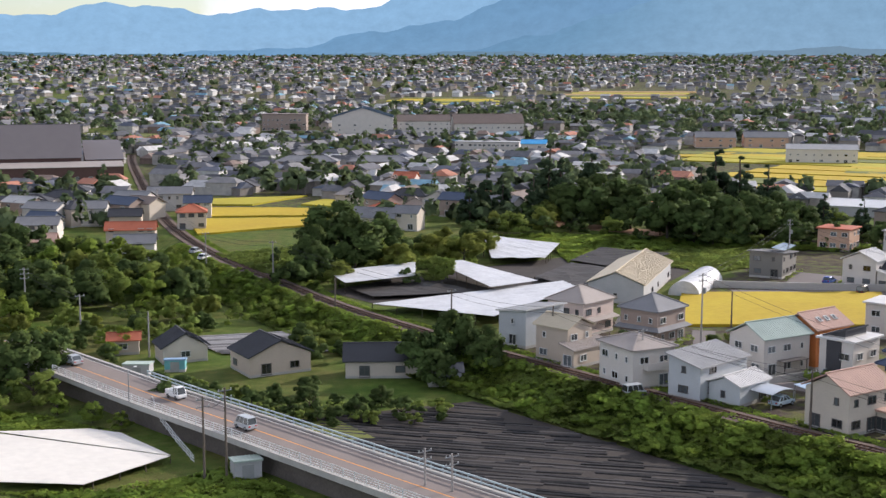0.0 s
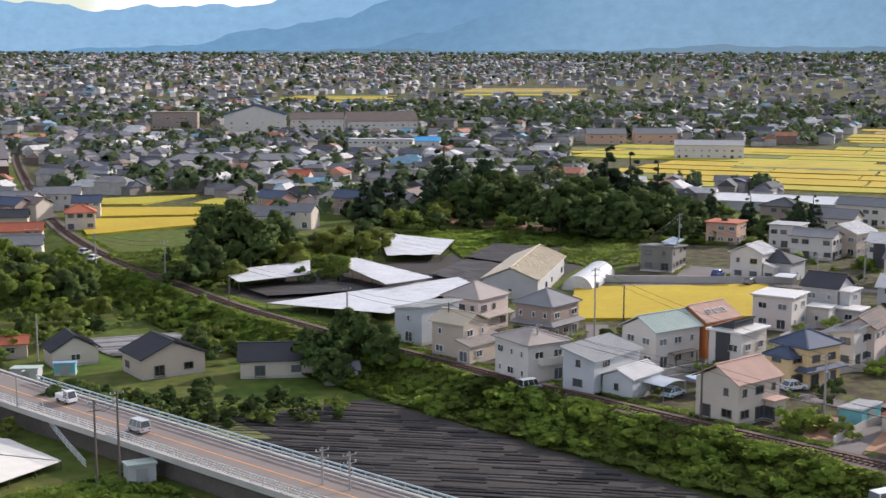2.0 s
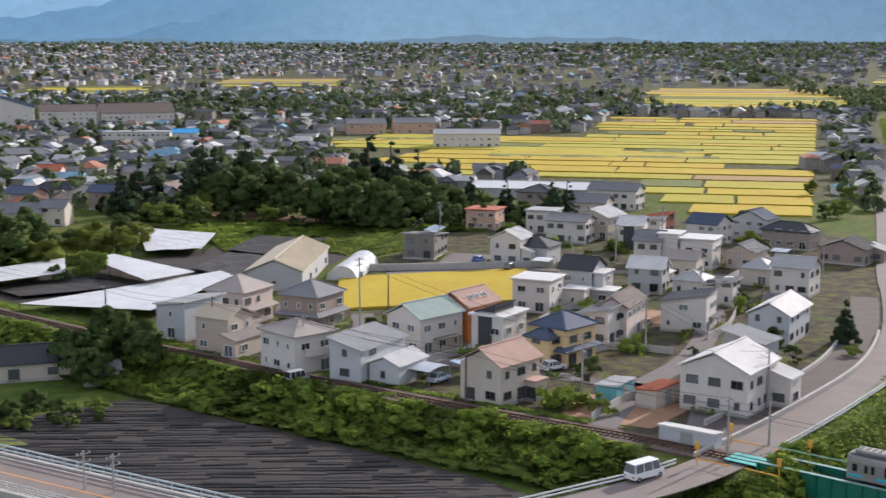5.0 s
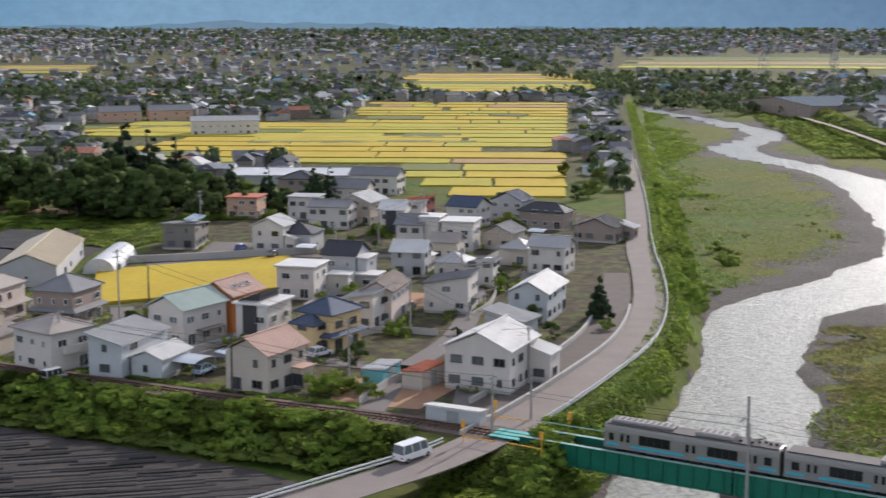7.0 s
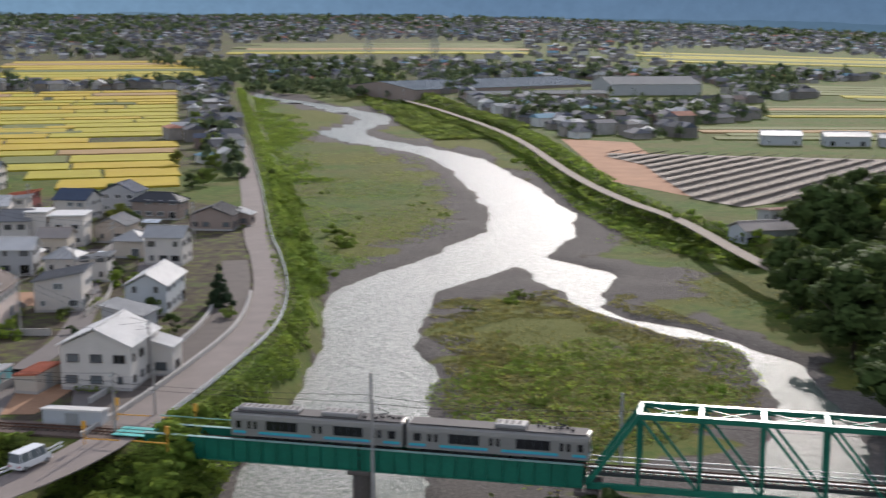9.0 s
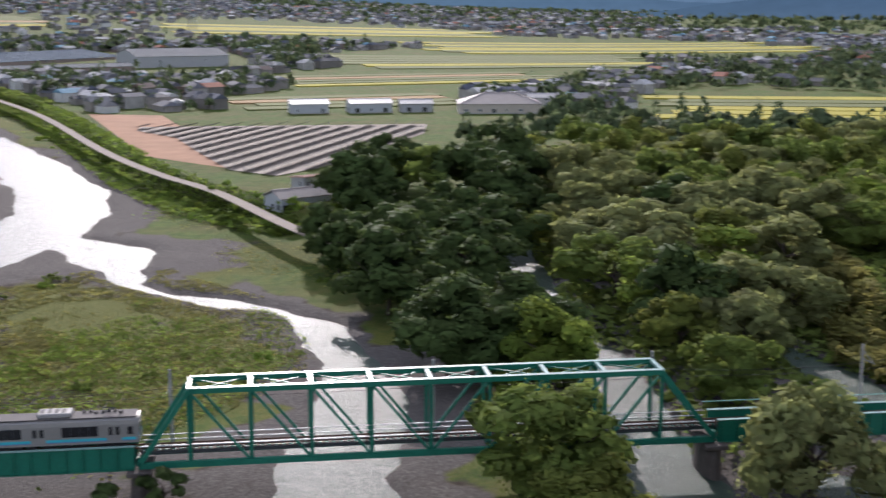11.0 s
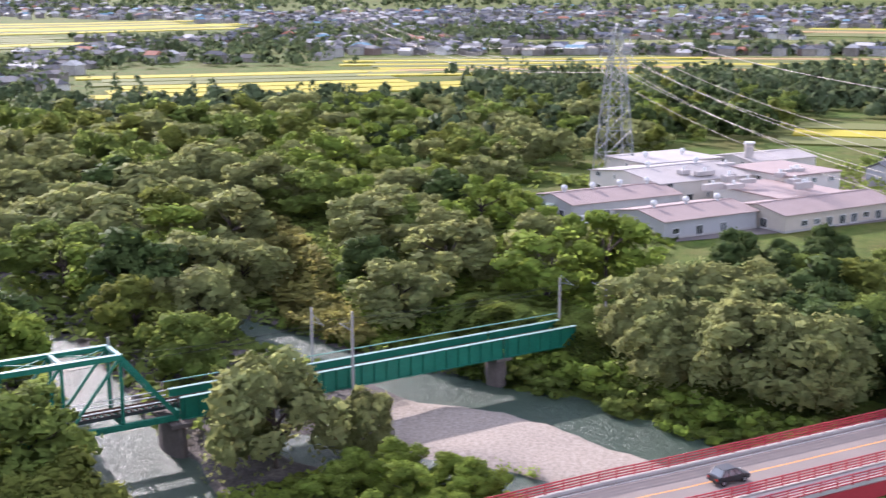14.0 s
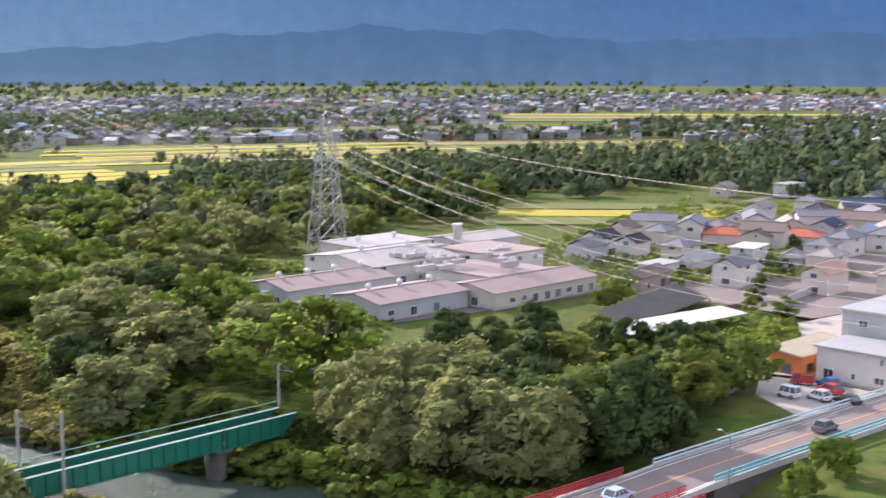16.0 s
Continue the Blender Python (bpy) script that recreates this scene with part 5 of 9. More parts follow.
def fast_mesh(name, v, f, material, soft=None):
    """A mesh from arrays of vertices and four-cornered faces."""
    me = bpy.data.meshes.new(name)
    me.vertices.add(len(v))
    me.vertices.foreach_set("co", np.asarray(v, np.float32).reshape(-1))
    n = len(f)
    me.loops.add(4 * n)
    me.loops.foreach_set("vertex_index", np.asarray(f, np.int32).reshape(-1))
    me.polygons.add(n)
    me.polygons.foreach_set("loop_start", np.arange(0, 4 * n, 4, dtype=np.int32))
    me.polygons.foreach_set("loop_total", np.full(n, 4, np.int32))
    me.update(calc_edges=True)
    if soft is not None:
        at = me.attributes.new("soft", "FLOAT_VECTOR", "POINT")
        at.data.foreach_set("vector", np.asarray(soft, np.float32).reshape(-1))
    if material:
        me.materials.append(material)
    return me


def ball_quads(n=3):
    """A ball of loose four-cornered faces, as corners face by face."""
    out = []
    u = [math.tan(math.pi / 4 * (2 * i / n - 1)) for i in range(n + 1)]
    for ax in range(3):
        for sg in (-1, 1):
            for i in range(n):
                for j in range(n):
                    q = []
                    for a, b in ((i, j), (i + 1, j), (i + 1, j + 1), (i, j + 1)):
                        p = [0.0, 0.0, 0.0]
                        p[ax], p[(ax + 1) % 3], p[(ax + 2) % 3] = sg, u[a], u[b]
                        q.append(p)
                    out.append(q if sg > 0 else q[::-1])
    v = np.array(out, float)
    return v / np.linalg.norm(v, axis=-1, keepdims=True)


BALLS = {}
for n_ in (2, 3):
    b_ = ball_quads(n_).reshape(-1, 3)
    BALLS[n_] = b_[b_.reshape(-1, 4, 3).mean(1)[:, 2].repeat(4) > -0.6]


def crown(h, r, base, clumps, per, size, rg, form="round"):
    """Leaf cards gathered in uneven clumps: a broad, a weeping or a pointed crown."""
    C, O, S = [], [], []
    hearts, heart_soft = [], []
    BALL = BALLS[3 if h > 4 else 2]
    mid = np.array([0, 0, base + 0.42 * (h - base)])
    for i in range(int(clumps * 1.5) if form == "cone" else clumps):
        u = rg.random()
        ang = rg.uniform(0, 2 * math.pi)
        if form == "cone":
            z = base + (h - base) * (1 - math.sqrt(u)) ** 0.9
            rr = r * (1 - (z - base) / (h - base)) * rg.uniform(0.55, 1.0) + 0.1
            cr = 0.30 * r * (1.1 - 0.85 * (z - base) / (h - base)) + 0.1
        else:
            ph = math.acos(1 - 1.75 * u)
            k = rg.uniform(0.5, 0.92)
            lump = 1 + 0.22 * math.sin(3 * ang + clumps) + 0.13 * math.sin(5 * ang + 2 * ph)
            rr = r * math.sin(ph) * k * lump
            z = base + (h - base) * (0.44 + 0.5 * math.cos(ph) * k)
            cr = r * rg.uniform(0.24, 0.40)
        c = np.array([rr * math.cos(ang), rr * math.sin(ang), z])
        d = rg.normal(0, 1, (per, 3))
        d /= np.linalg.norm(d, axis=1)[:, None]
        d[:, 2] = np.where(d[:, 2] < -0.35, -d[:, 2], d[:, 2])
        k = rg.uniform(0.74, 1.12, (per, 1))
        p = c + d * k * cr * np.array([1, 1, 0.78])
        if form == "weep":
            p[:, 2] -= (np.hypot(p[:, 0], p[:, 1]) / r) ** 2 * 0.22 * h * rg.random(per)
        C.append(p)
        O.append(d)
        dent = 0.72 + 0.10 * np.sin(BALL @ rg.normal(0, 3.0, 3) + rg.uniform(0, 6)) + rg.uniform(-0.17, 0.2, len(BALL))
        hp_ = c + (BALL + rg.normal(0, 0.11, BALL.shape)) * (dent * cr)[:, None] * np.array([1, 1, 0.78])
        hearts.append(hp_)
        hw_ = (hp_ - mid) / np.array([r, r, 0.55 * (h - base)])
        hw_ /= np.linalg.norm(hw_, axis=1)[:, None] + 1e-9
        hs_ = BALL * 0.55 + hw_ * 0.75 + np.array([0, 0, 0.35])
        heart_soft.append(hs_ / np.linalg.norm(hs_, axis=1)[:, None])
        whole = (p - mid) / np.array([r, r, 0.55 * (h - base)])
        whole /= np.linalg.norm(whole, axis=1)[:, None] + 1e-9
        S.append(d * 0.55 + whole * 0.75)
    v, f, sn = leaves(np.concatenate(C), np.concatenate(O), size, rg, np.concatenate(S))
    v = np.concatenate([v] + hearts)
    return v, np.arange(len(v)).reshape(-1, 4), np.concatenate([sn] + heart_soft)


def tree_kind(name, h, r, base, clumps, per, size, leaf, seed, form="round"):
    rg = np.random.default_rng(seed)
    v, f, sn = crown(h, r, base, clumps, per, size, rg, form)
    cm = fast_mesh("crown", v, f, LEAF[leaf], sn)
    bm = bmesh.new()
    tr = 0.022 * h + 0.05
    top = h * (0.9 if form == "cone" else 0.55)
    tube(bm, (0, 0, -0.6), (0.05 * h * rg.uniform(-1, 1), 0.05 * h * rg.uniform(-1, 1), top), tr, tr * 0.35, 7)
    if form != "cone":
        for i in range(6):
            a = i * 1.05 + rg.uniform(-0.3, 0.3)
            z0 = h * rg.uniform(0.2, 0.45)
            tube(bm, (0, 0, z0), (r * 0.62 * math.cos(a), r * 0.62 * math.sin(a), z0 + h * rg.uniform(0.18, 0.32)), tr * 0.5, tr * 0.15, 5)
    return cm, mesh_of("trunk", bm, bark)


TREES = {}
STD = {"oak": 11, "lime": 10, "willow": 9.5, "poplar": 8, "cedar": 13, "small": 7, "shrub": 3, "vineclump": 2.4}
# three grades of fineness: near the camera's orbit, middle, far
for g, (ck, pk, sk) in enumerate(((0.8, 1.15, 0.62), (0.55, 0.45, 0.88), (0.33, 0.16, 1.5))):
    for i in range(3 if g else 4):
        N = lambda a: int(a * ck)
        K = lambda a: int(a * pk)
        TREES["oak", g, i] = tree_kind("oak", 11, 5.6, 0.8, N(58), K(84), 0.46 * sk, "deep", 10 + i)
        TREES["lime", g, i] = tree_kind("lime", 10, 5.2, 0.6, N(54), K(86), 0.44 * sk, "mid" if i else "autumn", 20 + i)
        TREES["willow", g, i] = tree_kind("willow", 9.5, 5.4, 0.2, N(58), K(92), 0.40 * sk, "willow", 30 + i, "weep")
        TREES["poplar", g, i] = tree_kind("bright", 8, 4.0, 0.3, N(36), K(70), 0.42 * sk, "bright", 40 + i)
        TREES["cedar", g, i] = tree_kind("cedar", 13, 3.6, 0.6, N(80), K(64), 0.46 * sk, "dark", 50 + i, "cone")
        TREES["small", g, i] = tree_kind("small", 7, 3.5, 0.3, N(26), K(32), 0.55 * sk, "deep", 60 + i)
        TREES["shrub", g, i] = tree_kind("shrub", 3, 2.2, -0.2, N(18), K(30), 0.36 * sk, "mid", 70 + i)
        TREES["vineclump", g, i] = tree_kind("vine", 2.4, 2.6, -0.4, N(18), K(30), 0.40 * sk, "vine", 80 + i)
TREE_LABEL = {"oak": "broad dark green deciduous tree by the river", "lime": "round mid-green deciduous tree with uneven crown", "willow": "grey-green willow with drooping pale foliage",
              "poplar": "young bright green tree", "cedar": "tall dark conifer with a pointed crown", "small": "small dark leafy tree between houses", "shrub": "low rounded green shrub", "vineclump": "low mound of bright green vine leaves"}
tree_n = 0


MASS = {}


def arrays_of(me):
    """Vertices and four-cornered faces of a leaf mesh."""
    def get():
        v = np.empty(len(me.vertices) * 3, np.float32)
        me.vertices.foreach_get("co", v)
        s = np.empty(len(me.vertices) * 3, np.float32)
        me.attributes["soft"].data.foreach_get("vector", s)
        return v.reshape(-1, 3), s.reshape(-1, 3)
    return cached(("arr", me.name), get)


def tree(kind, x, y, h=None, z=None, wide=1.0, mass=False):
    """A tree of a kind on the ground at x, y, scaled to the height h."""
    global tree_n
    tree_n += 1
    rg = np.random.default_rng(tree_n)
    away = math.hypot(x, y)
    g = 0 if away < 172 or (kind == "cedar" and away < 230) else 1 if away < (285 if mass else 420) else 2
    cm, tm = TREES[kind, g, int(rg.integers(3 if g else 4))]
    std = STD[kind]
    s = (h or std * rg.uniform(0.85, 1.2)) / std
    m4 = pose(x, y, (gz(x, y) if z is None else z) - 0.1, 0, 0, rg.uniform(0, 360)) @ Matrix.Diagonal((s * wide, s * wide, s, 1))
    if mass:
        a = np.array(m4)
        v, s_ = arrays_of(cm)
        s_ = s_ @ a[:3, :3].T
        MASS.setdefault(cm.materials[0].name, []).append((v @ a[:3, :3].T + a[:3, 3], s_ / (np.linalg.norm(s_, axis=1)[:, None] + 1e-9)))
        return None
    nm = "shrub" if kind in ("shrub", "vineclump") else "tree"
    ob = new(nm)
    ob.empty_display_size = 0.3
    ob.matrix_basis = m4
    tagged(ob, TREE_LABEL[kind], nm, "shrubs" if nm == "shrub" else "trees")
    a, b = new("trunk", tm), new("crown", cm)
    a.parent = b.parent = ob
    return ob


def scatter_kind(kind, pts, hs):
    for (x, y), h in zip(pts, hs):
        tree(kind, float(x), float(y), float(h))


def in_poly(x, y, poly):
    c = np.zeros(np.shape(x), bool)
    j = len(poly) - 1
    for i in range(len(poly)):
        (xi, yi), (xj, yj) = poly[i], poly[j]
        c ^= ((yi > y) != (yj > y)) & (x < (xj - xi) * (y - yi) / (yj - yi + 1e-12) + xi)
        j = i
    return c


def spread(poly, n, gap, seed):
    """Up to n points in a polygon, no closer than gap."""
    rg = np.random.default_rng(seed)
    px = [p[0] for p in poly]
    py = [p[1] for p in poly]
    out = []
    for _ in range(n * 30):
        x, y = rg.uniform(min(px), max(px)), rg.uniform(min(py), max(py))
        if in_poly(x, y, poly) and all((x - a) ** 2 + (y - b) ** 2 > gap * gap for a, b in out):
            out.append((x, y))
            if len(out) >= n:
                break
    return out


# river wood on the right bank, behind the bridge
WOOD = [(143, 60), (150, 92), (176, 104), (186, 112), (214, 132), (236, 140), (262, 158), (300, 150), (352, 120), (392, 70), (430, 0), (440, -70), (335, -50), (310, -18), (298, -10), (262, -3), (245, -8), (232, -24), (205, -32), (182, -12), (172, 2), (162, 22), (150, 40)]
rg = np.random.default_rng(11)
REEDS = [(250, 50), (238, 33), (205, 22), (172, 10), (163, 22), (200, 36)]
for x, y in spread(WOOD, 230, 8.6, 5):
    if in_poly(x, y, REEDS):
        continue
    wx, wy = np.array([x]), np.array([y])
    if max(width_dip(wx, wy, STREAM)[0] + 4.4, width_dip(wx, wy, BRANCH)[0] + 3) > 0 and x < 225:
        continue
    az = math.degrees(math.atan2(x, y))
    k = rg.random()
    if az < 68:
        kind = "oak" if k < 0.9 else "lime"
        h = rg.uniform(11, 15)
    elif az < 84:
        kind = "willow" if k < 0.52 else "lime" if k < 0.84 else "poplar" if k < 0.95 else "oak"
        h = rg.uniform(10, 14.5)
    else:
        kind = "willow" if k < 0.36 else "lime" if k < 0.68 else "poplar" if k < 0.93 else "oak"
        h = rg.uniform(8, 12.5)
    tree(kind, x, y, h, mass=math.hypot(x, y) > 240, wide=rg.uniform(1.0, 1.35))
tree("willow", 212, 14, 10.5, wide=1.45)
tree("willow", 224, 6, 8.0, wide=1.1)
tree("oak", 246, 140, 15, wide=1.1)
tree("oak", 268, 146, 16, wide=1.1)
tree("oak", 282, 120, 16)
# the wood between the two bridges
WOOD2 = [(160, -17), (166, -26), (190, -40), (197, -54), (190, -68), (180, -80), (166, -72), (152, -66), (144, -54), (141, -44), (142, -36), (148, -28), (154, -22)]
for x, y in spread(WOOD2, 62, 5.6, 6):
    k = rg.random()
    tree("willow" if y > -43 and x < 166 and k < 0.8 else "lime" if k < 0.22 else "oak", x, y, rg.uniform(6.5, 9.5) if x > 170 or y < -56 else rg.uniform(10, 14), wide=1.0)
# single trees before the bridge
tree("lime", 114.5, 43.5, 13.0, wide=1.2)
tree("lime", 107.0, 38.0, 9.5, wide=1.2)
tree("willow", 127.0, 20.5, 13.2, wide=0.95)
tree("willow", 133.0, 11.5, 8.4, wide=0.75)
for x, y, h in ((120, 12, 5.2), (116.5, 6, 5.0), (113, 14, 5.2), (122.5, 1.5, 4.6), (117.5, -0.5, 4.6), (112.5, 2.0, 4.4), (124.5, 7.5, 4.4), (109, 9, 4.8)):
    tree("poplar", x, y, h, wide=1.25)
tree("small", 97.5, 79.0, 4.5)
tree("small", 93.5, 83.5, 3.4)
# trees of the village and its edge
for kind, x, y, h in (("oak", 2.0, 203.0, 9.5), ("oak", -3.5, 199.0, 8.5), ("oak", 6.5, 197.0, 8.0), ("oak", -1.0, 195.0, 7.0),
                      ("oak", -20, 286, 14), ("oak", -26, 297, 16), ("oak", -15, 296, 13), ("oak", -30, 288, 12), ("lime", -10, 284, 8), ("lime", -2, 300, 8), ("lime", 5, 300, 8), ("oak", -28, 276, 9), ("lime", -22, 268, 6), ("lime", 0, 272, 7), ("small", -7, 268, 5), ("lime", 10, 312, 7),
                      ("cedar", 32, 392, 24), ("cedar", 36, 386, 20), ("cedar", 46, 398, 22), ("oak", 40, 368, 16), ("oak", 48, 372, 16), ("oak", 36, 374, 14), ("cedar", 8, 376, 15), ("cedar", 13, 380, 17), ("cedar", 18, 384, 14), ("cedar", 27, 378, 16), ("oak", 54, 366, 13), ("oak", 50, 360, 8), ("small", 36, 360, 6),
                      ("oak", 60, 340, 15), ("oak", 66, 346, 16), ("oak", 72, 350, 16), ("oak", 78, 340, 14), ("oak", 84, 336, 13), ("cedar", 80, 372, 24), ("cedar", 86, 368, 22), ("cedar", 74, 366, 20), ("cedar", 92, 362, 20), ("oak", 90, 346, 14), ("oak", 66, 334, 12), ("oak", 75, 331, 12), ("oak", 98, 348, 10), ("cedar", 105, 352, 13), ("oak", 60, 352, 9), ("oak", 70, 330, 8), ("oak", 90, 328, 9), ("cedar", 112, 340, 12), ("cedar", 122, 330, 13), ("cedar", 128, 334, 12),
                      ("small", 148, 262, 5), ("small", 166, 302, 6), ("cedar", 116.2, 178.0, 7.5), ("cedar", 78.5, 155.5, 6.5), ("small", 67, 165.5, 4.2), ("small", 99, 206, 4), ("small", 103, 177, 4), ("small", 116, 213, 4), ("small", 130, 268, 6), ("lime", 148, 268, 6), ("small", 44, 203, 3.5), ("small", 30, 206, 3.6), ("small", 47, 196, 3.4), ("shrub", 40, 200, 2.4), ("shrub", 45, 210, 2), ("shrub", 66, 189, 2), ("small", 101, 168, 3.4), ("shrub", 112, 170, 2.4),
                      ("cedar", 246, 372, 8), ("lime", 228, 372, 6), ("lime", 232, 356, 6), ("lime", 206, 322, 6), ("small", 198, 316, 5), ("lime", 260, 402, 7), ("lime", 272, 418, 7), ("lime", 300, 470, 8), ("lime", 330, 520, 8)):
    tree(kind, x, y, h)
# trees left of the railway, round the farm and along the road
LEFTWOOD = [(-100, 225), (-78, 240), (-60, 250), (-52, 268), (-62, 300), (-80, 318), (-118, 326), (-130, 300), (-128, 240)]
for x, y in spread(LEFTWOOD, 90, 5.6, 8):
    tree(("oak", "lime", "oak", "poplar")[int(rg.integers(4))], x, y, rg.uniform(6, 11), mass=True)
LEFTWOOD2 = [(-80, 190), (-62, 198), (-56, 212), (-50, 226), (-36, 240), (-30, 250), (-46, 262), (-70, 246), (-92, 226)]
for x, y in spread(LEFTWOOD2, 44, 4.6, 9):
    tree(("oak", "lime", "poplar", "shrub")[int(rg.integers(4))], x, y, rg.uniform(2.6, 5.8), mass=True)
for kind, x, y, h in (("oak", -62, 196, 9), ("oak", -66, 190, 10), ("lime", -70, 184, 8), ("lime", -60, 183, 6), ("poplar", -55, 178, 3.5), ("poplar", -49, 174, 3.5), ("lime", -64, 176, 5), ("poplar", -44, 170, 3),
                      ("oak", -20, 190, 3.2), ("small", -36, 181, 5), ("small", -33, 178, 4.5), ("small", -27, 177, 5), ("small", -22, 176, 4), ("small", -40, 180, 5), ("oak", -9, 183, 3.6), ("small", -19, 178, 4.5), ("small", -12, 177, 3.5), ("small", -6, 177, 3.6), ("shrub", -24, 173, 2.5), ("small", -17.5, 174, 3.2), ("shrub", -10, 173, 2.4), ("shrub", -4, 173, 2), ("shrub", -30, 172, 2.4)):
    tree(kind, x, y, h)
for x, y in spread([(-44, 186), (-26, 186), (-12, 184), (2, 182), (0, 175), (-14, 172), (-30, 173), (-42, 178)], 46, 3.0, 79):
    tree(("oak", "small", "shrub")[int(rg.integers(3))], x, y, rg.uniform(1.2, 2.4), mass=True, wide=1.3)

# thicket under the tall trees behind the covered frames
for x, y in spread([(-34, 262), (-14, 300), (34, 352), (70, 326), (112, 322), (134, 334), (100, 372), (34, 396), (-6, 318), (-40, 300)], 95, 5.6, 78):
    tree(("oak", "small", "lime", "small")[int(rg.integers(4))], x, y, rg.uniform(3.0, 8.0), mass=True, wide=1.15)
# shade trees crowding the low farm between road and railway
homes = [(o.location.x, o.location.y) for o in bpy.data.objects if o.parent is None and o.name.startswith(("house", "shed"))]
for x, y in spread([(-60, 222), (-46, 240), (-28, 238), (-10, 208), (-4, 192), (-20, 184), (-34, 178), (-56, 200)], 60, 4.4, 77):
    if in_poly(x, y, [(-52, 235), (-26, 239), (-25, 203), (-40, 213)]) or any(math.hypot(x - a - 3, y - b - 1) < 10 for a, b in homes):
        continue
    tree(("oak", "oak", "small", "lime")[int(rg.integers(4))], x, y, rg.uniform(2.6, 5), mass=True)

# undergrowth on banks and embankments: leaf cards on mounds that follow the ground
def vnoise(x, y, k, seed):
    """Smooth random heights between 0 and 1 with cells of 1/k metres."""
    t = np.random.default_rng(seed + 500).random((97, 89))
    u, v = np.asarray(x) * k, np.asarray(y) * k
    i, j = np.floor(u).astype(int), np.floor(v).astype(int)
    a, b = u - i, v - j
    a, b = a * a * (3 - 2 * a), b * b * (3 - 2 * b)
    g = lambda p, q: t[(i + p) % 97, (j + q) % 89]
    return (g(0, 0) * (1 - a) + g(1, 0) * a) * (1 - b) + (g(0, 1) * (1 - a) + g(1, 1) * a) * b


def undergrowth(name, pts, hgt, size, leaf, label, seed, ragged=False, wet=0.5):
    rg = np.random.default_rng(seed)
    if ragged:
        k = 0.1 + 0.45 * vnoise(pts[:, 0], pts[:, 1], 0.07, seed) + 0.35 * vnoise(pts[:, 0], pts[:, 1], 0.22, seed + 1)
        pts = pts[(rg.random(len(pts)) < np.clip((k - 0.18) * 2.6, 0, 1))]
    x, y = pts[:, 0], pts[:, 1]
    z, _, _, ch, _, _ = lay(x, y)
    pts, x, y, z = pts[ch < wet], x[ch < wet], y[ch < wet], z[ch < wet]
    m = 0.65 * vnoise(x, y, 0.16, seed + 2) + 0.5 * vnoise(x, y, 0.45, seed + 3)
    p = np.stack([x, y, z + hgt * np.clip(m, 0.05, 1.2) * rg.uniform(0.35, 1.0, len(x))], -1)
    out = np.stack([1.1 * vnoise(x, y, 0.6, seed + 4) - 0.55, 1.1 * vnoise(x, y, 0.6, seed + 5) - 0.55, np.full(len(x), 0.9)], -1)
    v, f, sn = leaves(p, out, size, rg)
    ob = new(name, fast_mesh(name, v, f, LEAF[leaf], sn))
    return tagged(ob, label, "undergrowth", kind="stuff")


def band(line, a, b, n, seed, lo=0.0, hi=1.0):
    """n random points between the offsets a and b from a line."""
    rg = np.random.default_rng(seed)
    ln = smooth_line(line, 6)[:, :2]
    nn = normals(ln)
    c = np.r_[0, np.cumsum(np.linalg.norm(np.diff(ln, axis=0), axis=1))]
    s = c[-1] * (lo + (hi - lo) * rg.random(n))
    o = rg.uniform(a, b, n)
    q = np.stack([np.interp(s, c, ln[:, k]) for k in (0, 1)], -1)
    w = np.stack([np.interp(s, c, nn[:, k]) for k in (0, 1)], -1)
    return q + w * o[:, None]


def fill(poly, n, seed):
    """n random points in a polygon."""
    rg = np.random.default_rng(seed)
    p = np.array(poly, float)
    q = rg.uniform(p.min(0), p.max(0), (n * 4, 2))
    return q[in_poly(q[:, 0], q[:, 1], poly)][:n]


EMB = [p for p in RAIL if 124 < p[1] < 420]
undergrowth("embankment_undergrowth", band(EMB, -13.5, -2.7, 46000, 1, 0.25, 0.985), 1.3, 0.5, "mid", "dense green vines and bushes on the railway embankment", 1)
undergrowth("embankment_vines", band(EMB, -12, -2.5, 26000, 2, 0.2, 0.98), 1.6, 0.45, "vine", "bright green vine leaves on the railway embankment", 2)
for k_, (x, y) in enumerate(band(EMB, -11.5, -3.6, 190, 57, 0.3, 0.985)):
    tree("vineclump" if k_ % 4 else "shrub", x, y, 0.9 + 1.5 * abs(math.sin(x * 5 + y)), mass=True, wide=1.25)
undergrowth("track_side_weeds", band(EMB, 2.5, 4.6, 9000, 3, 0.1, 0.95), 0.6, 0.35, "vine", "weeds along the railway track", 3)
LB_MID = [p for p in BANK_L if 60 < p[0] < 500]
undergrowth("river_bank_vines", band(LB_MID[:7], -8.0, -0.6, 40000, 4), 1.7, 0.42, "vine", "tangle of vines and shrubs on the river bank", 4, wet=-0.5)


def corridor(n, seed, want, near=(110, 640)):
    """Random points on the river flats, kept by want(distance to left bank, to right bank, depth in a channel)."""
    rg = np.random.default_rng(seed)
    r = near[0] * (near[1] / near[0]) ** rg.random(n)
    az = np.radians(rg.uniform(28, 62, n))
    x, y = r * np.sin(az), r * np.cos(az)
    _, ins, _, ch, _, _ = lay(x, y)
    dl, dr = near_line(x, y, BANK_L)[0], near_line(x, y, BANK_R)[0]
    k = (ins > 0.05) & (rg.random(n) < want(x, y, dl, dr, ch))
    return np.stack([x, y], -1)[k]


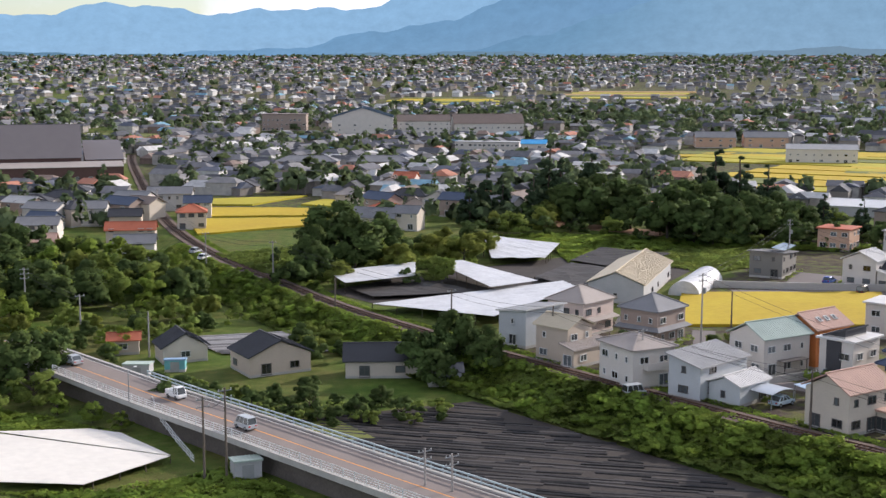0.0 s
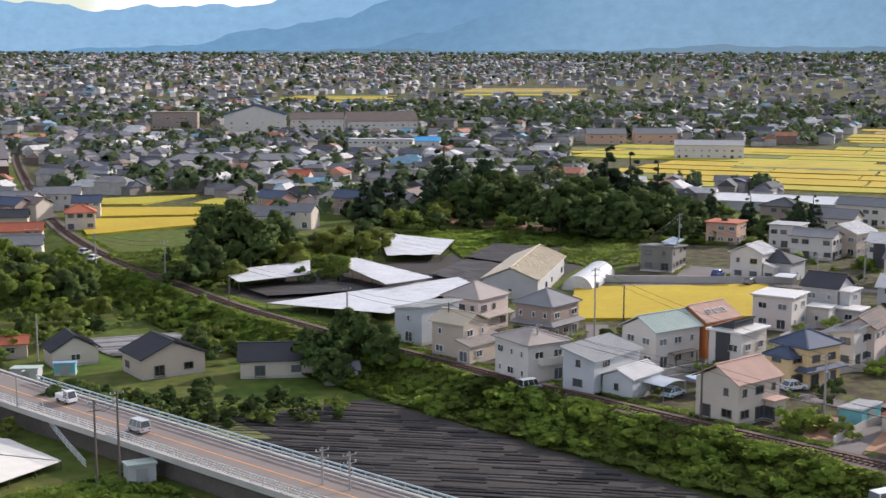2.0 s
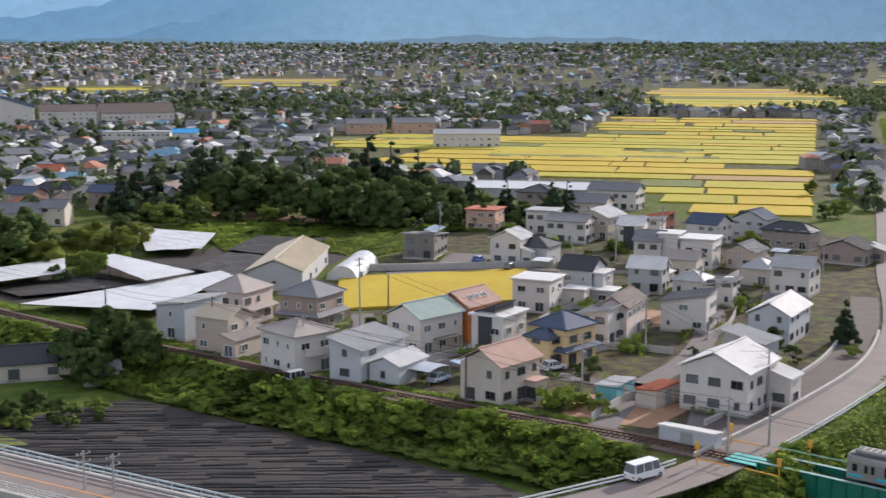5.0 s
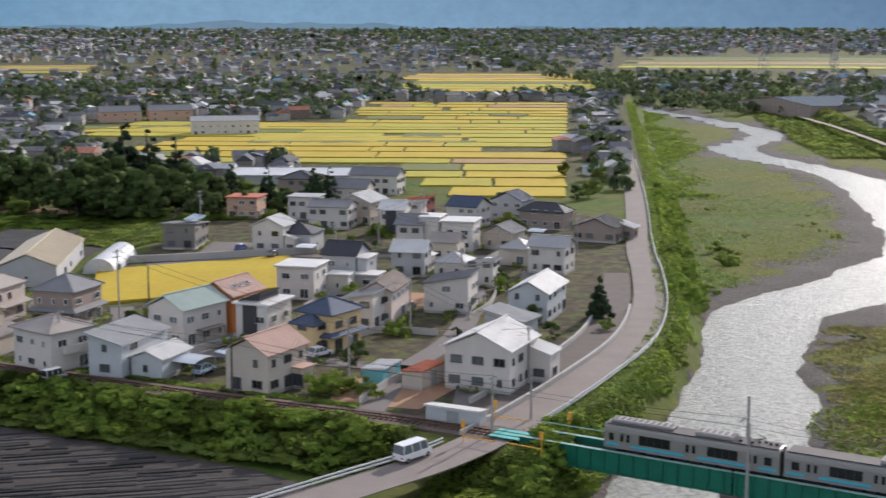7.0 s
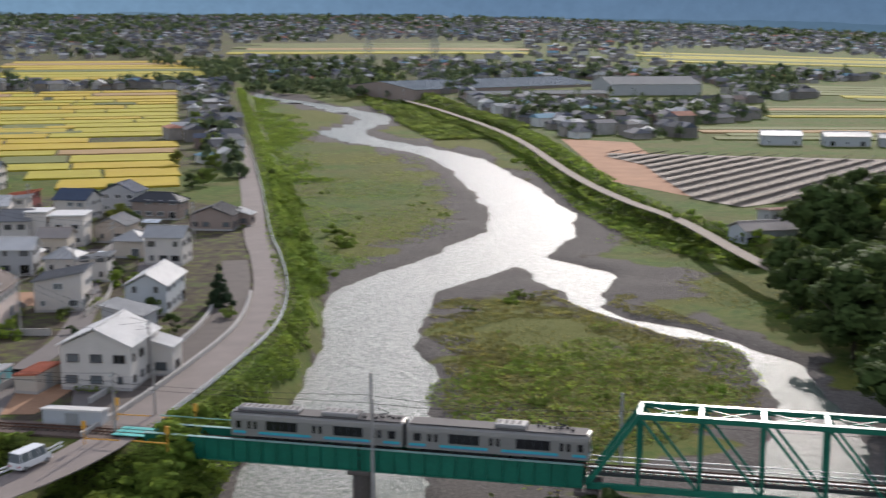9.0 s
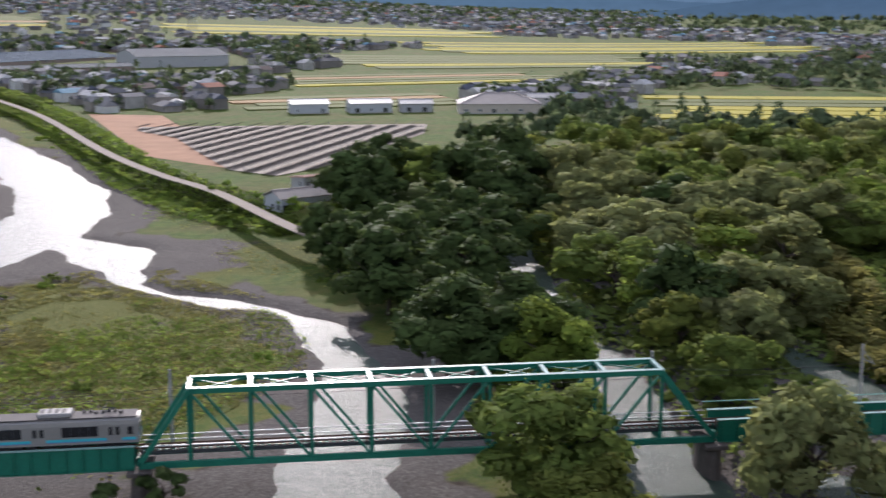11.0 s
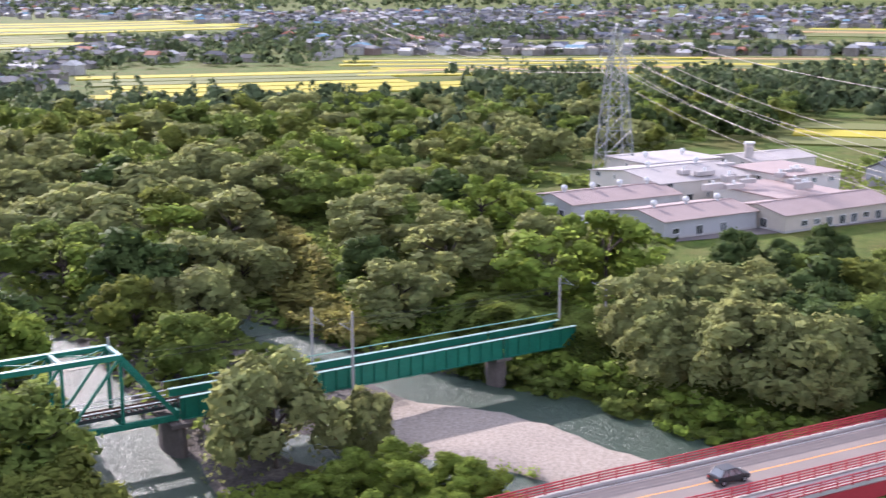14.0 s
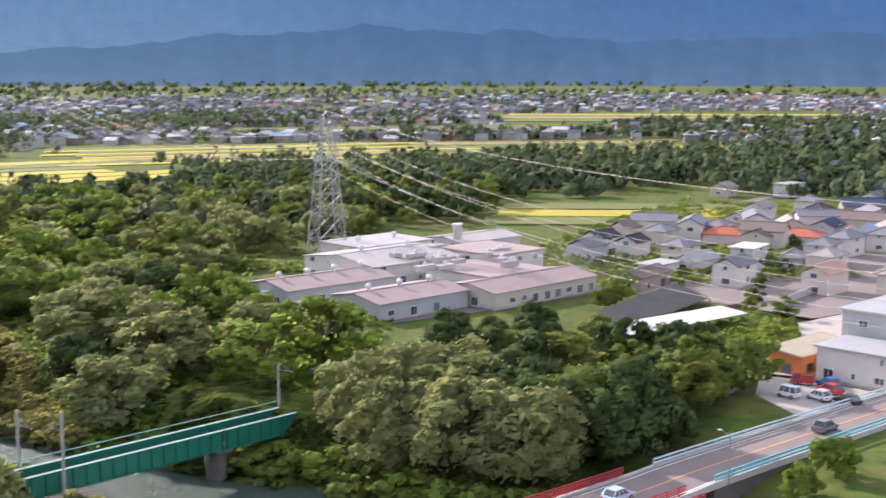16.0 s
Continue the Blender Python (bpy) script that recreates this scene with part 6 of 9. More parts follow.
lush = corridor(90000, 5, lambda x, y, dl, dr, ch: step(24, 7, dl + 9 * wob(x, y, 0.06)) * step(-3, -6, ch))
undergrowth("levee_edge_weeds", band(LB_MID[:8], -1.0, 3.0, 16000, 44), 0.9, 0.36, "vine", "weeds on the levee slope beside the road", 44)
undergrowth("river_bank_bushes", lush, 1.5, 0.5, "vine", "green scrub on the river flat below the levee", 5)
tufts = corridor(130000, 15, lambda x, y, dl, dr, ch: 0.55 * step(10, 24, dl) * step(-9, -16, ch + 8 * wob(x, y, 0.05)) * np.clip(0.35 + 0.9 * wob(x + 20, y, 0.045), 0, 1))
undergrowth("river_flat_grass", tufts, 0.35, 0.4, "grass", "patchy dry grass on the river flat", 15)
green = corridor(130000, 65, lambda x, y, dl, dr, ch: 0.5 * step(9, 22, dl) * step(-7, -12, ch + 7 * wob(x, y, 0.05)) * step(0.02, 0.4, wob(x + 70, y + 11, 0.03) + 0.4 * wob(x, y + 30, 0.11)), (110, 520))
undergrowth("river_flat_weeds", green, 0.8, 0.42, "vine", "patches of green weeds on the river flat", 65)
for x, y in corridor(900, 66, lambda x, y, dl, dr, ch: step(9, 22, dl) * step(-7, -10, ch) * step(0.0, 0.5, wob(x, y + 40, 0.07)) * 0.5, (110, 400)):
    tree("shrub" if tree_n % 3 else "vineclump", x, y, 0.6 + 0.8 * abs(math.sin(x * 7 + y)), mass=True, wide=1.5)
for x, y in corridor(5200, 55, lambda x, y, dl, dr, ch: step(22, 4, dl + 7 * wob(x, y, 0.08)) * step(-4, -6, ch) * 0.45, (105, 420)):
    tree("vineclump" if tree_n % 3 else "shrub", x, y, 1.1 + 1.7 * abs(math.sin(x * 7 + y)), mass=True, wide=1.2)
for x, y in corridor(3600, 56, lambda x, y, dl, dr, ch: step(16, 4, dr + 5 * wob(x, y, 0.08)) * step(-4, -6, ch) * 0.4, (170, 520)):
    tree("vineclump" if tree_n % 3 else "shrub", x, y, 1.3 + 1.9 * abs(math.sin(x * 7 + y)), mass=True, wide=1.2)
undergrowth("island_grass", band([(112, 119), (136, 116), (152, 124), (162, 146), (172, 168)], -25, 23, 30000, 16), 0.3, 0.34, "grass", "tall dry grass on the gravel island", 16, True, wet=-1.5)
undergrowth("island_scrub", band([(112, 118), (130, 112), (150, 118), (165, 140)], -20, 18, 11000, 17), 0.8, 0.36, "vine", "green weeds on the gravel island", 17, True)
undergrowth("bank_front_bushes", band([(40, 84), (52, 103), (64, 116), (68, 122)], -8, 9, 16000, 6), 1.6, 0.45, "bright", "bushes on the bank before the bridge", 6)
RB_MID = [p for p in BANK_R if p[0] > 238 and p[1] > 150]
undergrowth("right_bank_bushes", band(RB_MID, -2, 14, 30000, 7, 0.0, 0.5), 1.6, 0.8, "vine", "bushes along the right river bank", 7, True)
undergrowth("wood_floor", band([(165, 10), (200, -8), (232, -18)], -20, 26, 24000, 18), 1.2, 0.55, "vine", "bright green ground cover at the edge of the wood", 18, True)
undergrowth("wood_floor_back", band([(170, 80), (210, 50), (260, 30), (320, 20)], -60, 60, 40000, 19), 1.6, 1.0, "mid", "green undergrowth between the trees", 19, True)
undergrowth("reed_bed", fill([(247, 47), (238, 35), (205, 25), (173, 13), (166, 22), (200, 33)], 15000, 108), 3.4, 0.5, "grass", "tall straw-coloured reeds between the trees", 108)
undergrowth("bright_cover", fill([(224, -6), (219, -22), (198, -22), (183, -18), (184, -4), (200, -2)], 12000, 109), 2.2, 0.5, "bright", "bright green creeper on low bushes beside the plant", 109)
undergrowth("shore_bushes", band([(98, 40), (112, 22), (122, 4), (116, -14), (104, -30)], -7, 7, 22000, 20), 2.0, 0.45, "bright", "bright bushes on the gravel shore below the bridge", 20, True)
undergrowth("shady_bank_bushes", band([(136, -42), (146, -34), (156, -24), (166, -10), (176, 2)], -9, 7, 30000, 24), 2.0, 0.45, "mid", "bushes overhanging the stream at the foot of the wood", 24, wet=2.0)
SHORE = [(130, -36), (140, -27), (149, -19), (158, -8), (164, 0)]
undergrowth("shore_thicket", band(SHORE, -3.0, 4.0, 16000, 28), 2.4, 0.45, "mid", "dark bushes hanging over the edge of the stream", 28, wet=3.0)
for k_, (x, y) in enumerate(band(SHORE, -4.5, 1.5, 34, 29)):
    tree("shrub" if k_ % 3 else "vineclump", x, y, 1.8 + 1.6 * abs(math.sin(x * 5 + y)), mass=True, wide=1.25)
for x, y, h in ((210, 46, 5.0), (216, 42, 6.0), (212, 52, 5.5), (219, 49, 4.5)):
    tree("lime", x, y, h, mass=True, wide=1.1)
# wood closing the meadow behind the plant
for k_, (x, y) in enumerate(spread([(352, -58), (358, -80), (386, -92), (424, -108), (470, -116), (505, -62), (430, -38)], 80, 8.0, 30)):
    tree(("oak", "small", "lime")[k_ % 3], x, y, 6.0 + 4.0 * abs(math.sin(x * 3 + y)), mass=True, wide=1.1)
upper = band([(246, 343), (378, 545), (496, 727)], -30, 2, 22000, 25)
upper = upper[np.random.default_rng(27).random(len(upper)) < step(25, 8, near_line(upper[:, 0], upper[:, 1], BANK_L)[0] + 14 * wob(upper[:, 0], upper[:, 1], 0.05))]
undergrowth("upper_bank_scrub", upper, 1.4, 0.95, "vine", "green scrub along the upper river flat", 25, True, wet=-1.0)
undergrowth("upper_bank_thicket", band([(428, 404), (505, 527), (582, 650)], -6, 40, 16000, 26), 2.4, 1.3, "mid", "thicket along the far river bank", 26, True, wet=-1.0)


undergrowth("meadow_scrub", fill([(-56, 312), (-40, 284), (-24, 258), (-27, 272), (-6, 290), (8, 297), (8, 340), (-6, 345), (-34, 332)], 16000, 101), 1.5, 0.75, "mid", "scrub and tall weeds round the old trees", 101)
undergrowth("meadow_weeds", fill([(30, 299), (60, 326), (110, 318), (114, 330), (60, 344), (30, 352), (6, 346), (10, 338), (28, 324)], 16000, 102), 1.1, 0.75, "vine", "green weeds before the belt of dark trees", 102)
undergrowth("roadside_weeds", fill([(-74, 186), (-62, 164), (-52, 144), (-30, 136), (-16, 142), (-26, 154), (-40, 143.5), (-53, 144.5), (-60.5, 166), (-48, 170), (-42, 168)], 16000, 103), 0.9, 0.4, "vine", "lush grass and weeds below the road", 103)
undergrowth("yard_weeds", fill([(50, 298), (60, 284), (78, 300), (76, 330), (60, 328)], 7000, 107), 0.9, 0.6, "mid", "weeds and kitchen gardens behind the tunnel house", 107)
for mn, arr in MASS.items():
    v = np.concatenate([a[0] for a in arr])
    tagged(new("wood", fast_mesh("wood", v, np.arange(len(v)).reshape(-1, 4), MATS[mn], np.concatenate([a[1] for a in arr]))), "dense riverside wood of mixed green crowns", "wood", kind="stuff")

# hedges and flower beds close along the walls of the village houses
rg = np.random.default_rng(104)
hp = []
for x, y, rz, w, d, grp in PLOTS:
    if grp != "village houses":
        continue
    ca, sa = math.cos(radians(rz)), math.sin(radians(rz))
    for sd in range(4):
        if rg.random() < 0.45:
            continue
        a, b = sorted(rg.uniform(0, 1, 2))
        n = int(90 * (0.3 + b - a))
        t, o = rg.uniform(a, b + 0.15, n), rg.uniform(0.3, 1.5, n)
        u = (t * w, t * w, -o, w + o)[sd]
        v = (-o, d + o, t * d, t * d)[sd]
        hp.append(np.stack([x + ca * u - sa * v, y + sa * u + ca * v], -1))
hp = np.concatenate(hp)
hp = hp[near_line(hp[:, 0], hp[:, 1], RAIL)[0] > 4.5]
half_ = rg.random(len(hp)) < 0.6
undergrowth("garden_hedge", hp[half_], 1.5, 0.42, "mid", "garden hedges and bushes along the house walls", 105)
undergrowth("garden_plants", hp[~half_], 1.2, 0.38, "vine", "bright garden plants along the house walls", 106)


# ---- rice fields ----
def straw(name, col):
    return mat(name, col, 0.95, 0.16, 0.05, 0.9, 0.12, hue=0.012)


rice_gold, rice_lime, rice_green, rice_cut = straw("rice_gold", (0.43, 0.31, 0.02)), straw("rice_lime", (0.37, 0.32, 0.026)), straw("rice_green", (0.135, 0.15, 0.036)), straw("rice_cut", (0.34, 0.22, 0.09))


def paddy(pts, m, hgt=0.55):
    """A field of standing rice with an uneven top, from its four corners."""
    a, b, c, d = [np.array(p, float) for p in pts]
    n1 = int(np.clip(np.linalg.norm(b - a) / 6, 2, 12))
    n2 = int(np.clip(np.linalg.norm(d - a) / 6, 2, 12))
    v, f = [], []
    for i in range(n1 + 1):
        for j in range(n2 + 1):
            u, w = i / n1, j / n2
            p = a * (1 - u) * (1 - w) + b * u * (1 - w) + c * u * w + d * (1 - u) * w
            p = p + 0.35 * np.array([wob(p[0], p[1], 0.7), wob(p[1], p[0], 0.9)])
            v.append((p[0], p[1], gz(*p) + hgt + 0.06 * float(wob(p[0], p[1], 0.5))))
    k = n2 + 1
    top = [(i * k + j, (i + 1) * k + j, (i + 1) * k + j + 1, i * k + j + 1) for i in range(n1) for j in range(n2)]
    ring = [i * k for i in range(n1 + 1)] + [n1 * k + j for j in range(1, k)] + [i * k + n2 for i in range(n1 - 1, -1, -1)] + [j for j in range(n2 - 1, 0, -1)]
    base = len(v)
    v += [(v[i][0], v[i][1], v[i][2] - hgt - 0.3) for i in ring]
    m_ = len(ring)
    side = [(ring[(i + 1) % m_], ring[i], base + i, base + (i + 1) % m_) for i in range(m_)]
    ob = raw("rice_field", v, top + side, m)
    lab = {"rice_gold": "ripe golden rice field with dark earth bunds", "rice_lime": "yellow rice field nearly ripe", "rice_green": "green field strip among the rice", "rice_cut": "cut brown stubble field"}[m.name]
    return tagged(ob, lab, "rice field", "rice fields", kind="")


paddy([(40.5, 226), (80, 225), (90, 259), (49, 259)], rice_gold)
paddy([(-88.5, 428), (-64, 429), (-49, 460), (-86, 446)], rice_lime)
paddy([(-80, 394), (-34, 398), (-40, 418), (-86, 421)], rice_gold)
paddy([(-68, 352), (-37, 374), (-35, 392), (-78, 388)], rice_gold)
paddy([(-48, 430), (-30, 420), (-24, 436), (-42, 448)], rice_lime)
paddy([(-14, 470), (8, 466), (12, 488), (-12, 494)], rice_gold)
UV = Vector((math.cos(radians(-29)), math.sin(radians(-29)))), Vector((math.sin(radians(29)), math.cos(radians(29))))
O_ = Vector((240.0, 372.0))


def uv(u, v):
    p = O_ + UV[0] * u + UV[1] * v
    return (p.x, p.y)


def levee_u(v):
    """Where the levee's foot cuts a row of fields."""
    return -7.0 + 0.045 * v


rg = np.random.default_rng(21)
v = -62.0
rows = []
while v < 420:
    dv = rg.uniform(13, 26) if v > 40 else rg.uniform(19, 25)
    rows.append((v, v + dv - 1.3))
    v += dv + rg.choice([2.4, 3.2, 4.6])
for i, (v0, v1) in enumerate(rows):
    u1 = levee_u(v0) - 2
    left = -62 if v0 < 35 else -190 if v0 < 160 else -235 if v0 < 250 else -120
    left += rg.uniform(-8, 8)
    if v0 < -38:
        left = -48
    cuts = [left] + (sorted(rg.uniform(left + 18, u1 - 18, 1 if u1 - left < 90 else 3).tolist()) if u1 - left > 44 else []) + [u1]
    for a, b in zip(cuts, cuts[1:]):
        if b - a < 12 or (-38 < (a + b) / 2 < -16 and 55 < v0 < 95):
            continue
        k = rg.random()
        m = rice_gold if k < 0.44 else rice_lime if k < 0.88 else rice_green if k < 0.97 else rice_cut
        paddy([uv(a + 0.6, v0), uv(b - 0.6, v0), uv(b - 0.6, v1), uv(a + 0.6, v1)], m)
# far fields: rows in blocks
def field_block(x, y, ang, w, d, n, seed, greens=0.2, cut=0.08):
    rg = np.random.default_rng(seed)
    e, f_ = Vector((math.cos(radians(ang)), math.sin(radians(ang)))), Vector((-math.sin(radians(ang)), math.cos(radians(ang))))
    for i in range(n):
        v0, v1 = d * i / n, d * (i + 1) / n - 3.0
        k = rg.random()
        m = rice_green if k < greens else rice_cut if k < greens + cut else rice_gold if k < 0.55 else rice_lime
        a, b = rg.uniform(0, 0.12) * w, w * rg.uniform(0.85, 1.0)
        P = lambda u, v: (x + e.x * u + f_.x * v, y + e.y * u + f_.y * v)
        paddy([P(a, v0), P(b, v0), P(b, v1), P(a, v1)], m)


for args in ((385, 900, -29, 215, 250, 8, 1, 0.15), (92, 668, -8, 130, 42, 2, 2, 0.1), (172, 560, -24, 110, 46, 3, 3, 0.15), (-60, 1160, -5, 110, 120, 5, 4, 0.45), (110, 1260, -8, 150, 150, 5, 5, 0.4), (-230, 760, 0, 60, 60, 2, 12),
             (440, 310, -45, 110, 70, 4, 6, 0.6), (560, 380, -45, 190, 80, 5, 7, 0.4), (700, 420, -50, 260, 150, 6, 8, 0.5), (480, 150, -70, 170, 120, 6, 9, 0.5), (600, 60, -80, 220, 130, 9, 10, 0.62), (800, -20, -88, 300, 130, 9, 11, 0.85),
             (640, -110, -95, 190, 120, 8, 13, 0.8), (360, -80, -105, 120, 60, 3, 14, 0.85, 0.0), (900, 460, -50, 400, 200, 8, 15, 0.6), (1000, 800, -45, 420, 220, 6, 16, 0.35), (740, 1120, -35, 360, 260, 6, 17, 0.4),
             (1000, -220, -105, 330, 150, 5, 18, 0.6)):
    field_block(*args)

# ---- far town: roofs and trees out to the mountains ----
def ramp_mat(name, stops, rough=0.7):
    m = bpy.data.materials.new(name)
    m.use_nodes = True
    n, l = m.node_tree.nodes, m.node_tree.links
    g = n.new("ShaderNodeNewGeometry")
    c = n.new("ShaderNodeValToRGB")
    c.color_ramp.interpolation = "CONSTANT"
    e = c.color_ramp.elements
    e[0].position, e[0].color = 0, (*stops[0][1], 1)
    e[1].position, e[1].color = stops[-1][0], (*stops[-1][1], 1)
    for p, k in stops[1:-1]:
        q = e.new(p)
        q.color = (*k, 1)
    l.new(g.outputs["Random Per Island"], c.inputs[0])
    nz = n.new("ShaderNodeTexNoise")
    nz.inputs["Scale"].default_value = 0.5
    l.new(g.outputs["Position"], nz.inputs["Vector"])
    mx = n.new("ShaderNodeMix")
    mx.data_type, mx.blend_type = "RGBA", "OVERLAY"
    mx.inputs[0].default_value = 0.4
    l.new(c.outputs[0], mx.inputs[6])
    l.new(nz.outputs[0], mx.inputs[7])
    l.new(mx.outputs[2], n["Principled BSDF"].inputs["Base Color"])
    n["Principled BSDF"].inputs["Roughness"].default_value = rough
    return m


far_roof = ramp_mat("far_roofs", [(0, (0.07, 0.072, 0.08)), (0.25, (0.12, 0.12, 0.13)), (0.5, (0.19, 0.185, 0.185)), (0.65, (0.09, 0.10, 0.13)), (0.75, (0.18, 0.13, 0.105)), (0.78, (0.48, 0.47, 0.45)), (0.93, (0.38, 0.16, 0.10)), (0.97, (0.16, 0.30, 0.38))], 0.85)
far_wall = ramp_mat("far_walls", [(0, (0.40, 0.38, 0.35)), (0.3, (0.30, 0.27, 0.24)), (0.6, (0.20, 0.18, 0.16)), (0.84, (0.62, 0.61, 0.58)), (0.95, (0.22, 0.16, 0.13))], 0.85)
far_glass_m = mat("far_window", (0.05, 0.06, 0.07), 0.2)

FIELD_ZONES = []
for ob in [o for o in bpy.data.objects if o.name.startswith("rice_field")]:
    co = np.array([v.co[:2] for v in ob.data.vertices])
    FIELD_ZONES.append((co.min(0) - 6, co.max(0) + 6, co))
FIELD_RECT = [(z[0], z[1]) for z in FIELD_ZONES]


def free_of_fields(x, y):
    ok = np.ones(len(x), bool)
    for lo, hi in FIELD_RECT:
        ok &= ~((x > lo[0]) & (x < hi[0]) & (y > lo[1]) & (y < hi[1]))
    return ok


CLEAR = [[(270, 180), (270, 205), (330, 262), (390, 380), (480, 260), (520, 200), (400, 170), (300, 170)], [(220, -10), (320, -10), (330, -90), (240, -110), (190, -110), (190, -50)], [(140, -60), (230, -60), (230, -130), (140, -130)],
         [(540, 555), (690, 700), (800, 560), (660, 440), (590, 440)], [(-240, 480), (-120, 480), (-120, 600), (-240, 600)], [(-120, 780), (90, 780), (90, 850), (-120, 850)], [(-20, 640), (70, 640), (70, 700), (-20, 700)],
         [(110, 385), (190, 360), (190, 420), (130, 440)], [(-30, 240), (10, 215), (70, 225), (110, 262), (100, 330), (60, 352), (0, 320)], [(132, 705), (205, 705), (205, 748), (132, 748)], [(155, 608), (212, 604), (214, 650), (158, 654)], [(330, -70), (380, -70), (470, -200), (370, -190), (320, -110)]]


def town_points(n, seed, r0, r1, dens):
    rg = np.random.default_rng(seed)
    az = np.radians(rg.uniform(-24, 125, n))
    r = np.sqrt(rg.uniform(r0 ** 2, r1 ** 2, n))
    x, y = r * np.sin(az), r * np.cos(az)
    ok = free_of_fields(x, y) & (rg.random(n) < dens(x, y))
    dl, sl, _ = near_line(x, y, BANK_L)
    dr, sr, _ = near_line(x, y, BANK_R)
    ok &= ~((sl < 0) & (sr > 0) & (np.hypot(x, y) < 1000)) & (dl > 10) & (dr > 14)
    d, s, _ = near_line(x, y, RAIL)
    ok &= d > 9
    for zone in CLEAR:
        ok &= ~in_poly(x, y, zone)
    return x[ok], y[ok]


def dens_town(x, y):
    az, r = np.degrees(np.arctan2(x, y)), np.hypot(x, y)
    n = 0.5 + 0.5 * wob(x, y, 0.006) + 0.3 * wob(x, y, 0.017)
    left = step(46, 38, az) * step(380, 430, r - 1.2 * np.clip(az, 0, 30)) * np.clip(0.85 + 0.5 * n, 0, 1)
    cen = step(38, 44, az) * step(75, 68, az) * step(500, 600, r) * np.clip(n * 1.1, 0, 0.8)
    right = step(70, 76, az) * step(700, 740, r) * np.clip(n + 0.1, 0, 0.8) * step(1900, 1500, r)
    sv = step(101, 104, az) * step(106, 112, az) * step(270, 290, r) * step(420, 380, r) * 0.6
    return np.clip(np.maximum(np.maximum(left, cen), np.maximum(right, sv)), 0, 1)


def thin(x, y, gap):
    key = {}
    keepi = []
    for i, (a, b) in enumerate(zip(x, y)):
        g = gap(a, b)
        k = (int(a // g), int(b // g))
        if k not in key:
            key[k] = 1
            keepi.append(i)
    return x[keepi], y[keepi]


def house_arrays(x, y, rg, k=1.0):
    """Many small gabled or hipped houses as one set of arrays: walls and roofs."""
    n = len(x)
    z = lay(x, y)[0]
    k = np.where(np.hypot(x, y) > 900, 0.8, 0.95)
    w, d = rg.uniform(7, 13, n) * k, rg.uniform(6, 9, n) * k
    h = np.where(rg.random(n) < 0.6, rg.uniform(4.2, 5.4, n), rg.uniform(2.6, 3.2, n)) * k
    rs = rg.uniform(1.2, 2.3, n)
    a = np.radians(rg.choice([-20, -15, 60, 70, -25, 65], n) + rg.normal(0, 6, n))
    ca, sa = np.cos(a), np.sin(a)

    def P(u, v, zz):
        return np.stack([x + ca * u * w - sa * v * d, y + sa * u * w + ca * v * d, z + zz], -1)
    wl = np.stack([P(-.5, -.5, -0.5), P(.5, -.5, -0.5), P(.5, .5, -0.5), P(-.5, .5, -0.5), P(-.5, -.5, h), P(.5, -.5, h), P(.5, .5, h), P(-.5, .5, h)], 1)
    hip = np.where(rg.random(n) < 0.4, 0.3, 0.54)
    o = 0.55
    rf = np.stack([P(-o, -o, h - 0.1), P(o, -o, h - 0.1), P(o, o, h - 0.1), P(-o, o, h - 0.1), P(-hip, 0 * hip, h + rs), P(hip, 0 * hip, h + rs)], 1)
    i8, i6 = np.arange(n)[:, None, None] * 8, np.arange(n)[:, None, None] * 6
    wf = (i8 + np.array([(0, 1, 5, 4), (1, 2, 6, 5), (2, 3, 7, 6), (3, 0, 4, 7)])).reshape(-1, 4)
    rfq = (i6 + np.array([(0, 1, 5, 4), (2, 3, 4, 5)])).reshape(-1, 4)
    rft = (i6 + np.array([(1, 2, 5), (3, 0, 4)])).reshape(-1, 3)
    return wl.reshape(-1, 3), wf, rf.reshape(-1, 3), rfq, rft


t1, t2 = town_points(70000, 31, 330, 1100, dens_town), town_points(130000, 32, 1100, 3100, dens_town)
tx, ty = np.r_[t1[0], t2[0]], np.r_[t1[1], t2[1]]
tx, ty = thin(tx, ty, lambda a, b: 12.5 if math.hypot(a, b) < 900 else 14.0 if math.hypot(a, b) < 1600 else 21.0)
tr_ = np.hypot(tx, ty)
order = np.argsort(tr_)
tx, ty = tx[order], ty[order]
NEAR_TOWN = 76
rg = np.random.default_rng(33)
wl, wf, rf, rq, rt = house_arrays(tx[NEAR_TOWN:], ty[NEAR_TOWN:], rg)
me = bpy.data.meshes.new("far_houses")
me.from_pydata(np.concatenate([wl, rf]).tolist(), [], wf.tolist() + (rq + len(wl)).tolist() + (rt + len(wl)).tolist())
me.materials.append(far_wall)
me.materials.append(far_roof)
me.polygons.foreach_set("material_index", np.r_[np.zeros(len(wf), np.int32), np.ones(len(rq) + len(rt), np.int32)])
tagged(new("far_houses", me), "far town of small tiled and metal roofs", "town", kind="stuff")
